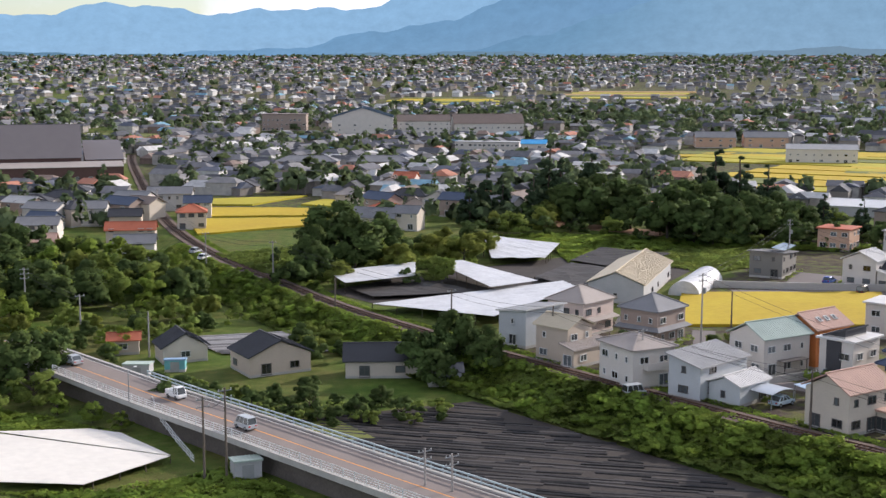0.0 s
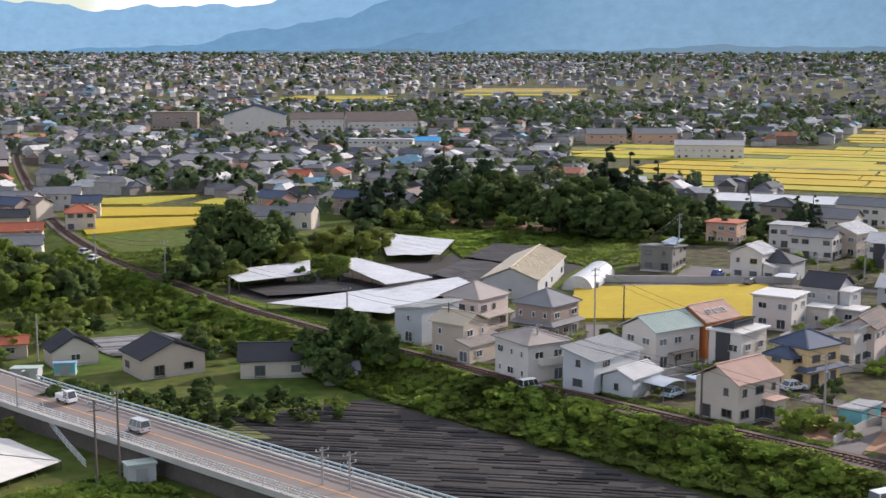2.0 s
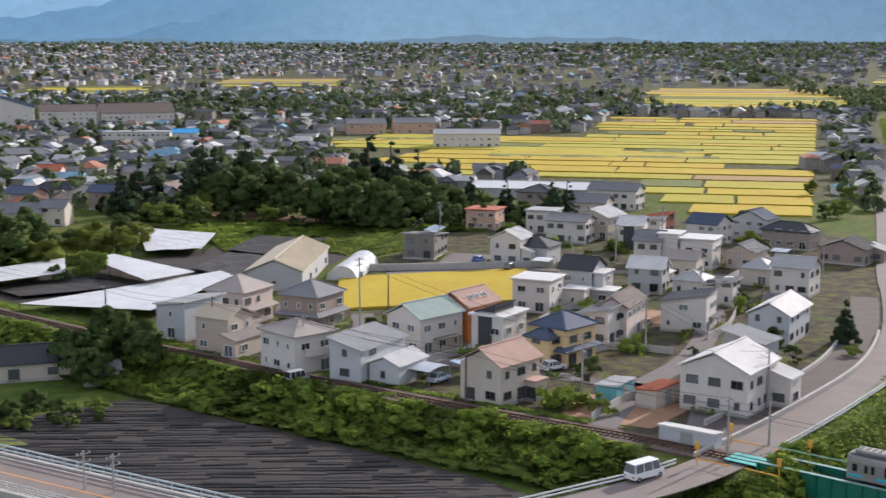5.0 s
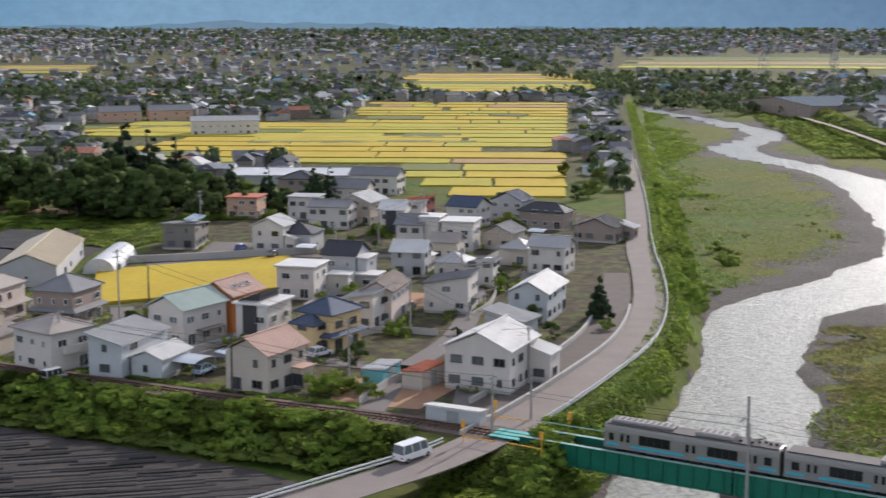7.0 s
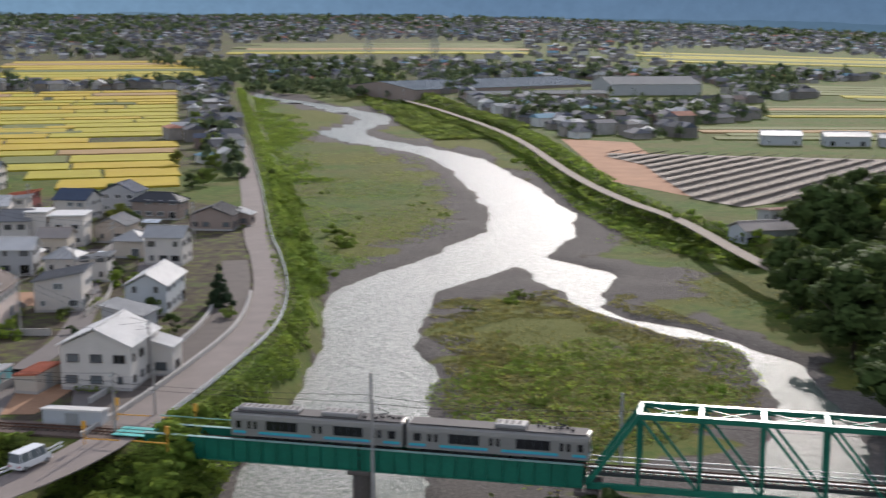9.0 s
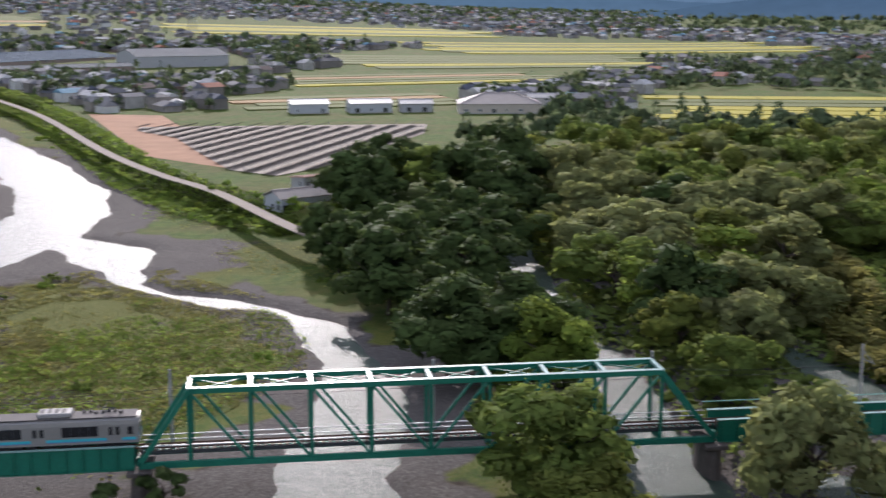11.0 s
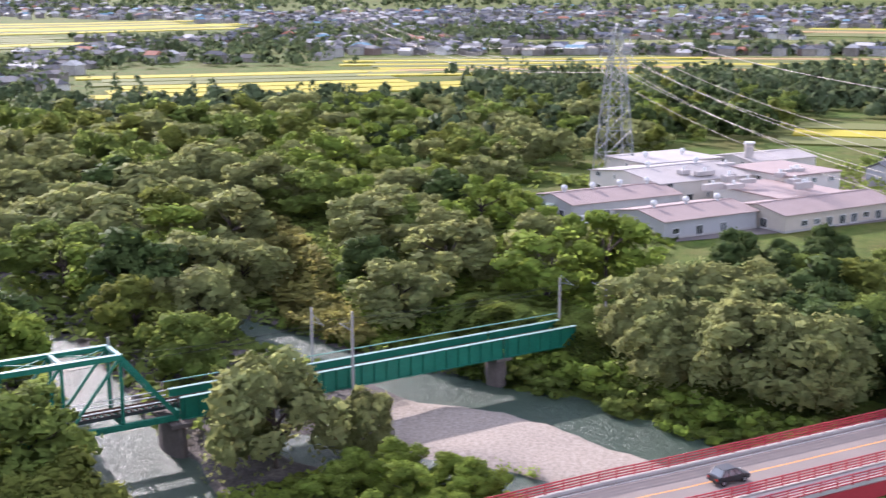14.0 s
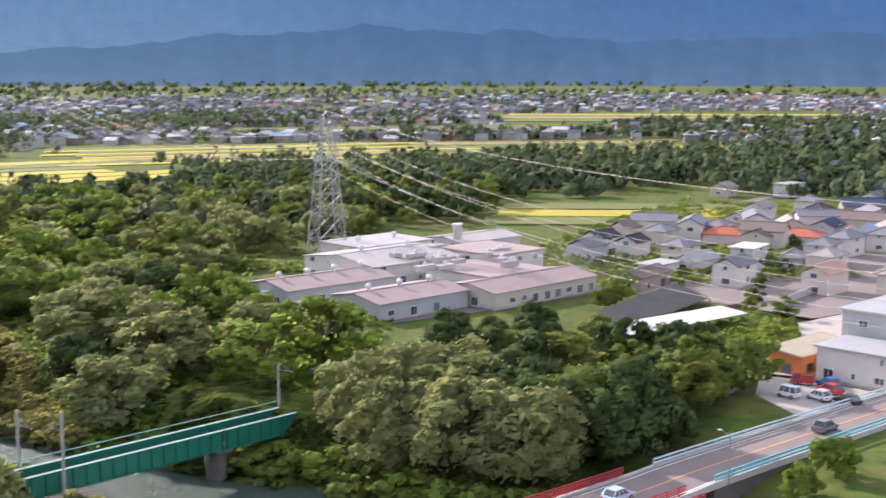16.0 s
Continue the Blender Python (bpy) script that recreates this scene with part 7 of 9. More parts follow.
# the nearest of them one by one
VARS = []
for i in range(12):
    g = np.random.default_rng(100 + i)
    w, d, he = g.uniform(9, 13), g.uniform(7, 9), (5.6, 5.4, 3.4)[i % 3]
    VARS.append((w, d, he, ("gable", "hip", "gable", "gable")[i % 4], g.uniform(1.5, 2.3), ("white", "cream", "grey", "beige", "brown", "pinkish")[i % 6], ("grey", "dark", "blue", "taupe", "light", "rust", "grey", "brown")[i % 8]))
first = {}
for j, (x, y) in enumerate(zip(tx[:NEAR_TOWN], ty[:NEAR_TOWN])):
    k = int(rg.integers(12))
    a = float(rg.choice([-20, 65, 50, -30]) + rg.normal(0, 5))
    w, d, he, kd, rs, wc, rc = VARS[k]
    if k not in first:
        ob = thing("house", "%s-walled town house with a %s %s roof" % (wc, rc, "hipped" if kd == "hip" else "gabled"), "house", "town houses", at=(x, y, gz(x, y)), rz=a)
        walls_on(ob, w, d, he, kd, rs, "R", wall_mat(wc))
        roof_on(ob, w, d, he, kd, rs, "R", roof_mat(rc), seams=False)
        openings(ob, w, d, he, np.random.default_rng(k), frame_pale, dense=0.45)
        first[k] = ob
    else:
        copy_thing(first[k], pose(x, y, gz(x, y), 0, 0, a))

# far trees: clumps of a few large leaf cards
def dens_tree(x, y):
    az, r = np.degrees(np.arctan2(x, y)), np.hypot(x, y)
    n = 0.5 + 0.5 * wob(x + 400, y, 0.009) + 0.4 * wob(x, y + 90, 0.023)
    t = (0.16 + 0.5 * np.clip(n - 0.7, 0, 1)) * (0.5 + 0.5 * step(50, 40, az) + 0.5 * step(66, 76, az))
    riv = step(42, 46, az) * step(74, 66, az) * step(470, 540, r) * step(1500, 1100, r) * 0.22
    wood = step(97, 101, az) * step(440, 500, r) * step(1000, 880, r) * 0.9
    wood2 = step(84, 90, az) * step(99, 95, az) * step(330, 370, r) * step(640, 560, r) * 0.5
    sky_ = step(1500, 2600, r) * 0.22 + step(66, 74, az) * step(98, 92, az) * step(760, 900, r) * 0.12
    return np.clip(t * step(360, 420, r) + riv + wood + wood2 + sky_, 0, 1)


f1, f2 = town_points(60000, 41, 330, 1100, dens_tree), town_points(40000, 42, 1100, 3300, dens_tree)
fx, fy = np.r_[f1[0], f2[0]], np.r_[f1[1], f2[1]]
fx, fy = thin(fx, fy, lambda a, b: 8.0 if math.hypot(a, b) < 1000 else 14.0 if math.hypot(a, b) < 2000 else 30.0)
rg = np.random.default_rng(43)
# rows of trees along the upper river
rv = np.concatenate([band([(538, 640), (560, 740), (562, 830), (700, 1250), (900, 1780)], -28, 28, 260, 61), spread([(611, 977), (502, 745), (528, 690), (556, 660), (640, 720), (740, 850), (714, 977)], 210, 10.0, 62)])
fx, fy = np.r_[fx, rv[:, 0]], np.r_[fy, rv[:, 1]]
C, O, S = [], [], []
z = lay(fx, fy)[0]
for x, y, zz in zip(fx, fy, z):
    r = math.hypot(x, y)
    n = 48 if r < 520 else 24 if r < 950 else 12 if r < 1300 else 7
    R, Hh = rg.uniform(2.2, 4.6), rg.uniform(4, 9)
    if rg.random() < 0.25:
        R, Hh = R * 0.55, Hh * 1.5
    if r > 2000:
        R *= 1.5
    d = rg.normal(0, 1, (n, 3))
    d /= np.linalg.norm(d, axis=1)[:, None]
    d[:, 2] = np.abs(d[:, 2]) * 1.2 - 0.35
    C.append(np.array([x, y, zz + Hh * 0.5]) + d * np.array([R, R, Hh * 0.52]) * rg.uniform(0.75, 1.1, (n, 1)))
    O.append(d)
    S.append(np.full((n, 1), R * (0.5 if n > 50 else 0.72 if n > 20 else 1.05 if n > 10 else 1.4)))
C, O, S = np.concatenate(C), np.concatenate(O), np.concatenate(S)
vv, ff, sn = leaves(C, O, S, rg)
tagged(new("far_trees", fast_mesh("far_trees", vv, ff, LEAF["garden"], sn)), "far woods and garden trees across the plain", "trees", kind="stuff")


# ---- road bridges ----
def deck_road(name, pts, half, z, label, edge, lanes=True):
    line = smooth_line(pts, 8)
    ob, _ = road(name, pts, -half, half, z, asphalt_warm, label)
    for off, m, w in ((-half + 0.5, white_line, 0.07), (half - 0.5, white_line, 0.07), (0.0, orange_line, 0.09)):
        ribbon("road_marking", line, off - w, off + w, z + 0.012, m, ob, 0.008)
    for off in (-half - 0.2, half + 0.2):
        ribbon("edge_beam", line, off - 0.25, off + 0.25, z + 0.22, edge, ob, 0.75)
    return line


FRONT = [(-75.0, 214.0), (-56.0, 193.6), (-39.5, 175.6), (-24.0, 159.6), (-12.0, 147.0), (2.0, 132.5), (22.0, 112.0), (50.0, 84.0)]
front_line = deck_road("road_front", FRONT, 4.3, 0.0, "two-lane tarmac road bridge with an orange centre line", concrete)
near_part = np.array([p for p in front_line if p[1] < 196])
rail_fence("bridge_railing", near_part, -4.55, 0.2, 1.15, 2.0, steel_white, "white steel railing along the near edge of the road bridge", bars=4, post=0.1, bar=0.055)
rail_fence("bridge_railing", np.array([p for p in front_line if p[1] < 186]), 4.55, 0.2, 1.0, 2.0, mat("railing_blue_grey", (0.46, 0.54, 0.56), 0.5), "pale blue-grey steel railing along the far edge of the road bridge", bars=2, post=0.1, bar=0.12)
abut = ribbon("bridge_abutment", front_line, -3.6, 3.6, -0.3, pier_m, thick=3.6)
tagged(abut, "dark concrete wall carrying the road", "wall", kind="structure")
slope_line = np.array([(-41.0, 176.0), (-38.0, 168.0), (-34.5, 161.0), (-31.0, 154.5)])
rail_fence("slope_fence", slope_line, 0, np.array([-0.9, -1.5, -2.2, -2.9]), 1.1, 1.6, steel_white, "white pipe fence down the grassy slope", bars=3, post=0.08, bar=0.06, category="fence")

red_paint = mat("red_steel", (0.36, 0.035, 0.045), 0.45, 0.2, 0.6, 5.0)
REDL = [(84.0, 25.0), (106.0, -10.5), (112.5, -22.0), (127.5, -48.0), (134.0, -58.5), (152.0, -90.5), (175.0, -132.0)]
red_line = deck_road("road_red_bridge", REDL, 4.0, 0.0, "two-lane road over a red steel bridge", concrete)
onbridge = np.array([p for p in red_line if p[1] > -51])
rail_fence("red_railing", onbridge, 4.3, 0.2, 1.1, 2.0, red_paint, "red steel railing along the road bridge", bars=4, post=0.12, bar=0.09)
rail_fence("red_railing", onbridge, -4.3, 0.2, 1.1, 2.0, red_paint, "red steel railing between road and footway", bars=4, post=0.12, bar=0.09)
walkway = ribbon("footway", onbridge, -6.9, -4.6, 0.1, concrete, thick=0.4)
tagged(walkway, "concrete footway beside the red bridge", "footway", kind="structure")
rail_fence("red_railing", onbridge, -7.0, 0.1, 1.1, 2.0, red_paint, "red steel railing on the outer side of the footway", bars=4, post=0.12, bar=0.09)
for off in (-6.8, -3.0, 3.0):
    g_ = ribbon("bridge_girder", onbridge, off - 0.15, off + 0.15, -0.35, red_paint, thick=1.5)
    tagged(g_, "red steel girder under the road bridge", "girder", kind="structure")
beyond = np.array([p for p in red_line if p[1] < -54])
rail_fence("guard_rail", beyond, 4.3, 0.1, 0.9, 3.0, mat("railing_blue_grey", (0.46, 0.54, 0.56)), "pale blue-grey guard rail beside the main road", bars=2, post=0.1, bar=0.14)
rail_fence("guard_rail", beyond, -4.3, 0.1, 1.0, 3.0, mat("railing_teal", (0.16, 0.42, 0.46), 0.5), "teal steel guard rail beside the main road", bars=2, post=0.1, bar=0.16)
bank2 = ribbon("road_bank", beyond, -4.2, 4.2, -0.2, pier_m, thick=3.6)
tagged(bank2, "concrete bank under the main road", "wall", kind="structure")

# ---- low fields ----
black_soil = mat("black_mulch_soil", (0.045, 0.037, 0.031), 0.85, 0.35, 0.25, 2.0, 0.08)
mulch = mat("black_mulch_film", (0.034, 0.03, 0.027), 0.65, 0.5, 0.2, 1.6, 0.05, objvar=0.5, spec=0.25)
LOWF = [(-24, 174), (-10, 179.5), (4.5, 185.5), (17, 170.5), (30, 154.5), (43, 138), (48, 127), (30, 116), (14, 130), (0, 143), (-13, 157)]
bm = bmesh.new()
bm.faces.new([bm.verts.new((x, y, gz(x, y) + 0.14)) for x, y in LOWF])
bmesh.ops.triangulate(bm, faces=bm.faces)
field = part("mulched_field", bm, black_soil)
tagged(field, "dark field of soil under black mulch film", "field", kind="structure")
rg = np.random.default_rng(51)
fa = radians(-14)
e, n_ = np.array([math.cos(fa), math.sin(fa)]), np.array([-math.sin(fa), math.cos(fa)])
V, F = [], []
for k in np.arange(-45, 62, 1.15):
    s = -40.0
    while s < 60:
        ln = rg.uniform(3, 9)
        p0, p1 = np.array([10, 150]) + e * s + n_ * k, np.array([10, 150]) + e * (s + ln) + n_ * k
        mid = (p0 + p1) / 2
        if in_poly(mid[0], mid[1], LOWF) and in_poly(*p0, LOWF) and in_poly(*p1, LOWF) and rg.random() < 0.86:
            zz = gz(*mid) + 0.13
            i = len(V)
            j1, j2 = rg.normal(0, 0.2), rg.normal(0, 0.2)
            for p, j in ((p0, j1), (p1, j2)):
                for o_, h_ in ((-0.45, 0), (-0.22, 0.13), (0.22, 0.14), (0.45, 0)):
                    q = p + n_ * (o_ + j)
                    V.append((q[0], q[1], zz + h_ + rg.normal(0, 0.025)))
            raw("mulch_row", V[i:], [(a, a + 1, a + 5, a + 4) for a in range(3)], mulch, field)
        s += ln
NETF = [(-48, 230), (-27, 236), (-20, 219), (-38, 217)]
bm = bmesh.new()
bm.faces.new([bm.verts.new((x, y, gz(x, y) + 0.2)) for x, y in NETF][::-1])
tagged(part("shade_field", bm, mat("grey_mulch", (0.16, 0.145, 0.13), 0.6, 0.4, 0.3, 2.5, 0.1)), "small field under grey striped mulch film", "field", kind="structure")
V, F = [], []
for k in range(24):
    t = k / 23
    a = np.array(NETF[0]) * (1 - t) + np.array(NETF[3]) * t
    b = np.array(NETF[1]) * (1 - t) + np.array(NETF[2]) * t
    i = len(V)
    for p in (a, b):
        for dy, h in ((-0.3, 0.2), (0, 0.5), (0.3, 0.2)):
            V.append((p[0], p[1] + dy, gz(*p) + h + rg.normal(0, 0.04)))
    F += [(i, i + 1, i + 4, i + 3), (i + 1, i + 2, i + 5, i + 4)]
tagged(raw("mulch_rows", V, F, mat("pale_film", (0.34, 0.32, 0.30), 0.5, 0.35, 0.4, 2.5, island=0.3)), "pale and dark film rows on the small field", "mulch film", kind="stuff")
bm = bmesh.new()
bm.faces.new([bm.verts.new((x, y, gz(x, y) + 0.25)) for x, y in ((-19, 163), (-24, 172), (-15, 175.5), (-9, 166))][::-1])
tagged(part("grass_patch", bm, rice_green), "bright green patch of young crop beside the road", "field", kind="structure")


# ---- plastic-covered frames ----
vinyl = mat("white_vinyl", (0.54, 0.545, 0.55), 0.5, 0.22, 0.25, 1.2, 0.15, spec=0.5)
vinyl_plain = mat("cream_vinyl", (0.72, 0.68, 0.60), 0.6, 0.1, 0.1, 0.8, 0.05)


def covered_frame(label, corners, zs, m, sag=0.0, posts=2.0, seed=0, name="covered_frame"):
    """A sheet over a low timber frame: corners in order, their heights; the sheet sags between the posts."""
    rg = np.random.default_rng(seed)
    c = [np.array((*p, z)) for p, z in zip(corners, zs)]
    ob = thing(name, label, "greenhouse", "covered frames", at=(float(c[0][0]), float(c[0][1]), 0))
    o = c[0] * np.array([1, 1, 0])
    n1, n2 = int(max(3, np.linalg.norm(c[1] - c[0]) / 2)), int(max(3, np.linalg.norm(c[3] - c[0]) / 2))
    V, F = [], []
    for i in range(n1 + 1):
        for j in range(n2 + 1):
            u, w = i / n1, j / n2
            p = c[0] * (1 - u) * (1 - w) + c[1] * u * (1 - w) + c[2] * u * w + c[3] * (1 - u) * w - o
            p[2] += sag * (0.6 * math.sin(u * n1 * 1.57) * math.sin(w * n2 * 1.1) + 0.4 * rg.normal(0, 0.5))
            V.append(tuple(p))
    k = n2 + 1
    F = [(i * k + j, (i + 1) * k + j, (i + 1) * k + j + 1, i * k + j + 1) for i in range(n1) for j in range(n2)]
    nv = len(V)
    V += [(x, y, z - 0.05) for x, y, z in V]
    F += [tuple(nv + q for q in f[::-1]) for f in F[:]]
    raw("sheet", V, F, m, ob)
    bm = bmesh.new()
    beam(bm, (0, 0, 0), (0, 0, 1), 0.12, 0.12)
    pm = mesh_of("post", bm, bark)
    for i in range(0, n1 + 1, 3):
        for j in (0, n2):
            v = V[i * k + j]
            gzz = gz(v[0] + o[0], v[1] + o[1])
            po = new("post", pm)
            po.parent = ob
            po.matrix_basis = Matrix.Translation((v[0], v[1], gzz)) @ Matrix.Diagonal((1, 1, max(0.3, v[2] - gzz - 0.06), 1))
    return ob


covered_frame("long frame covered in shiny white plastic sheet", [(-13.5, 241), (9.0, 223.5), (27.0, 252.5), (25.0, 263)], [1.4, 2.4, 2.6, 2.2], vinyl, 0.12, seed=1)
covered_frame("low frame with white plastic sheet over dark beds", [(-1.0, 282), (9.5, 250.5), (19.5, 261), (4.0, 287)], [3.0, 3.0, 2.6, 3.0], vinyl, 0.12, seed=2)
covered_frame("long narrow frame with grey-white plastic roof", [(-24.5, 270), (-20.0, 258), (-5.8, 267), (-6.2, 284)], [3.0, 2.6, 2.6, 3.0], vinyl, 0.08, seed=3)
covered_frame("flat frame with wrinkled white plastic sheet", [(10.7, 337), (11.4, 298), (24.0, 298), (29.3, 320)], [2.2, 1.8, 1.8, 2.2], vinyl, 0.14, seed=4)
covered_frame("broad cream sheet roof below the road", [(-60.0, 166), (-52.5, 145.5), (-42.0, 144.5), (-34.2, 155.6)], [-2.2, -2.2, -2.2, -2.2], vinyl_plain, 0.03, seed=5)
covered_frame("broad cream sheet roof below the road, back slope", [(-60.0, 166.4), (-34.2, 155.9), (-43.2, 167), (-48, 169)], [-2.15, -2.2, -2.5, -2.5], vinyl_plain, 0.03, seed=6)
covered_frame("black shade net over mushroom beds", [(-20, 263), (-14, 252), (8, 258), (-4, 272)], [0.9, 0.8, 0.8, 0.9], mulch, 0.2, seed=7)
covered_frame("black shade net over logs beside the barn", [(20, 276), (27, 262), (42, 284), (30, 296)], [1.0, 0.8, 0.9, 1.0], mulch, 0.25, seed=8)
covered_frame("black shade net on low poles", [(30, 300), (42, 288), (56, 312), (40, 322)], [0.9, 0.8, 0.9, 1.0], mulch, 0.25, seed=9)
# barn
barn = thing("barn", "long barn with a pale tan metal roof", "barn", at=(39.5, 246.5, 0), rz=71)
walls_on(barn, 34, 12, 4.0, "gable", 2.4, "R", wall_mat("grey"))
roof_on(barn, 34, 12, 4.0, "gable", 2.4, "R", roof_mat("tan"))
openings(barn, 34, 12, 4.0, np.random.default_rng(3), frame_dark, dense=0.4)


def tunnel(label, x, y, rz, ln, r, m):
    ob = thing("greenhouse", label, "greenhouse", "greenhouses", at=(x, y, gz(x, y)), rz=rz)
    n = 12
    V = [(u * ln, r * math.cos(math.pi * k / n), (r * math.sin(math.pi * k / n)) * 0.95) for u in (0, 1) for k in range(n + 1)]
    F = [(k, k + 1, n + 2 + k, n + 1 + k) for k in range(n)] + [tuple(range(n, -1, -1)), tuple(range(n + 1, 2 * n + 2))]
    raw("cover", V, F, m, ob)
    bm = bmesh.new()
    for u in np.arange(0, ln + 0.1, 2.0):
        for k in range(n):
            tube(bm, (u, (r + 0.02) * math.cos(math.pi * k / n), 0.95 * (r + 0.02) * math.sin(math.pi * k / n)), (u, (r + 0.02) * math.cos(math.pi * (k + 1) / n), 0.95 * (r + 0.02) * math.sin(math.pi * (k + 1) / n)), 0.025, seg=4)
    part("hoops", bm, steel_white, ob)
    return ob


tunnel("white plastic tunnel greenhouse beside the barn", 49, 257, 66, 22, 3.2, vinyl)
tunnel("small white tunnel greenhouse between houses", 33, 226, 60, 8, 2.2, vinyl)
# walls round the rice field
fw = ribbon("field_wall", np.array([(57.0, 267.0), (76.0, 264.0), (97.0, 261.5)]), 0, 0.35, 1.5, concrete, thick=1.8)
tagged(fw, "grey concrete block wall behind the rice field", "wall", kind="structure")


# ---- food plant behind the wood ----
plant_roof = mat("plant_roof_pink", (0.34, 0.265, 0.245), 0.7, 0.12, 0.3, 3.0, 0.02)
plant_white = mat("plant_roof_white", (0.42, 0.385, 0.365), 0.7, 0.12, 0.3, 3.0, 0.02)


def hall(label, x, y, rz, w, d, he, rise, rmat, wall="white", kind="gable", ridge="R", vents=0, dense=0.5, name="factory_building", category="factory", group="plant buildings"):
    ob = thing(name, label, category, group, at=(x, y, gz(x, y)), rz=rz)
    walls_on(ob, w, d, he, kind, rise, ridge, wall_mat(wall), 0.4)
    roof_on(ob, w, d, he, kind, rise, ridge, rmat, 0.4, gap=0.9)
    openings(ob, w, d, he, np.random.default_rng(int(abs(x))), frame_pale, 0.4, dense=dense)
    for i in range(vents):
        bm = bmesh.new()
        px_, py_ = w * (i + 0.5) / vents, d * 0.5
        z0 = he + rise
        tube(bm, (px_, py_, z0 - 0.2), (px_, py_, z0 + 0.5), 0.35, 0.35, 10)
        bmesh.ops.create_uvsphere(bm, u_segments=10, v_segments=6, radius=0.62, matrix=Matrix.Translation((px_, py_, z0 + 0.8)))
        part("roof_vent", bm, steel_white, ob)
    return ob


hall("long low plant building with a dusty pink roof and round vents", 239.4, -19, -59, 27, 15, 3.6, 1.28, plant_roof, "grey", vents=4)
hall("plant building with pink roof facing the wood", 223.4, -34, -58, 23, 15, 3.44, 1.2, plant_roof, "grey", vents=3)
hall("long pink-roofed plant wing with a loading front", 230.4, -57, -57, 31, 15, 3.36, 1.28, plant_roof, "cream", vents=0, dense=0.8)
hall("plant hall with a shallow pink roof", 243.4, -59, -60, 18, 20, 4.16, 0.96, plant_roof, "white", kind="flat")
hall("white-roofed central plant hall with clerestory", 257.4, -38, -58, 27, 24, 4.8, 1.44, plant_white, "white", vents=2)
hall("upper plant block with a white roof", 262.4, -65, -58, 16, 18, 5.6, 0.64, plant_roof, "white", kind="flat")
hall("small plant block with white flat roof", 281.4, -39, -58, 22, 16, 5.28, 0.4, plant_white, "white", kind="flat", vents=2)
hall("rear plant block with pale roof", 287.4, -63, -60, 20, 14, 5.12, 0.96, plant_white, "white")
hut("small white hut with a mossy roof beside the plant", 243, -14.5, -50, 6, 4.5, 3.0, "pale_blue", "green")
rg = np.random.default_rng(71)
for i in range(16):
    x, y = 261.5 + rg.uniform(-14, 18), -53 + rg.uniform(-16, 10)
    ob = thing("roof_duct", "white metal air duct box on the plant roof", "duct", "roof ducts", at=(x, y, 5.0 + rg.uniform(0, 0.5)), rz=-58)
    bm = bmesh.new()
    box(bm, (0, 0, 0.5), (rg.uniform(1.5, 5), rg.uniform(1, 2), rg.uniform(0.8, 1.4)), bevel=0.06)
    part("box", bm, plant_white, ob)
    bm = bmesh.new()
    tube(bm, (0, 0, 0.8), (0, 0, 1.7), 0.3, 0.3, 8)
    part("pipe", bm, steel_white, ob)
chim = thing("chimney", "short white factory chimney", "chimney", at=(291.5, -63, 0))
bm = bmesh.new()
tube(bm, (0, 0, 0), (0, 0, 9.0), 1.2, 1.0, 16)
part("shaft", bm, plant_white, chim)
bm = bmesh.new()
tube(bm, (0, 0, 8.8), (0, 0, 9.2), 1.2, 1.2, 16)
part("rim", bm, steel_white, chim)
yard = raw("plant_yard", [(222, -34, 0.1), (232, -58, 0.1), (250, -92, 0.1), (268, -88, 0.1), (268, -66, 0.1), (236, -26, 0.1)], [(0, 1, 2, 3, 4, 5)], asphalt)
tagged(yard, "grey tarmac yard before the plant", "yard", kind="structure")


# ---- pylon and high wires ----
steel_grey = mat("galvanised", (0.27, 0.285, 0.29), 0.55, 0.12, 0.6, 5.0, metal=0.4)


def chain(bm, pts, w):
    """One bent square bar through the points."""
    rings = [[bm.verts.new((x + i * w / 2, y + j * w / 2, z)) for i, j in ((-1, -1), (1, -1), (1, 1), (-1, 1))] for x, y, z in pts]
    for a, b in zip(rings, rings[1:]):
        for k in range(4):
            bm.faces.new((a[k], a[(k + 1) % 4], b[(k + 1) % 4], b[k]))
    bm.faces.new(rings[0][::-1])
    bm.faces.new(rings[-1])


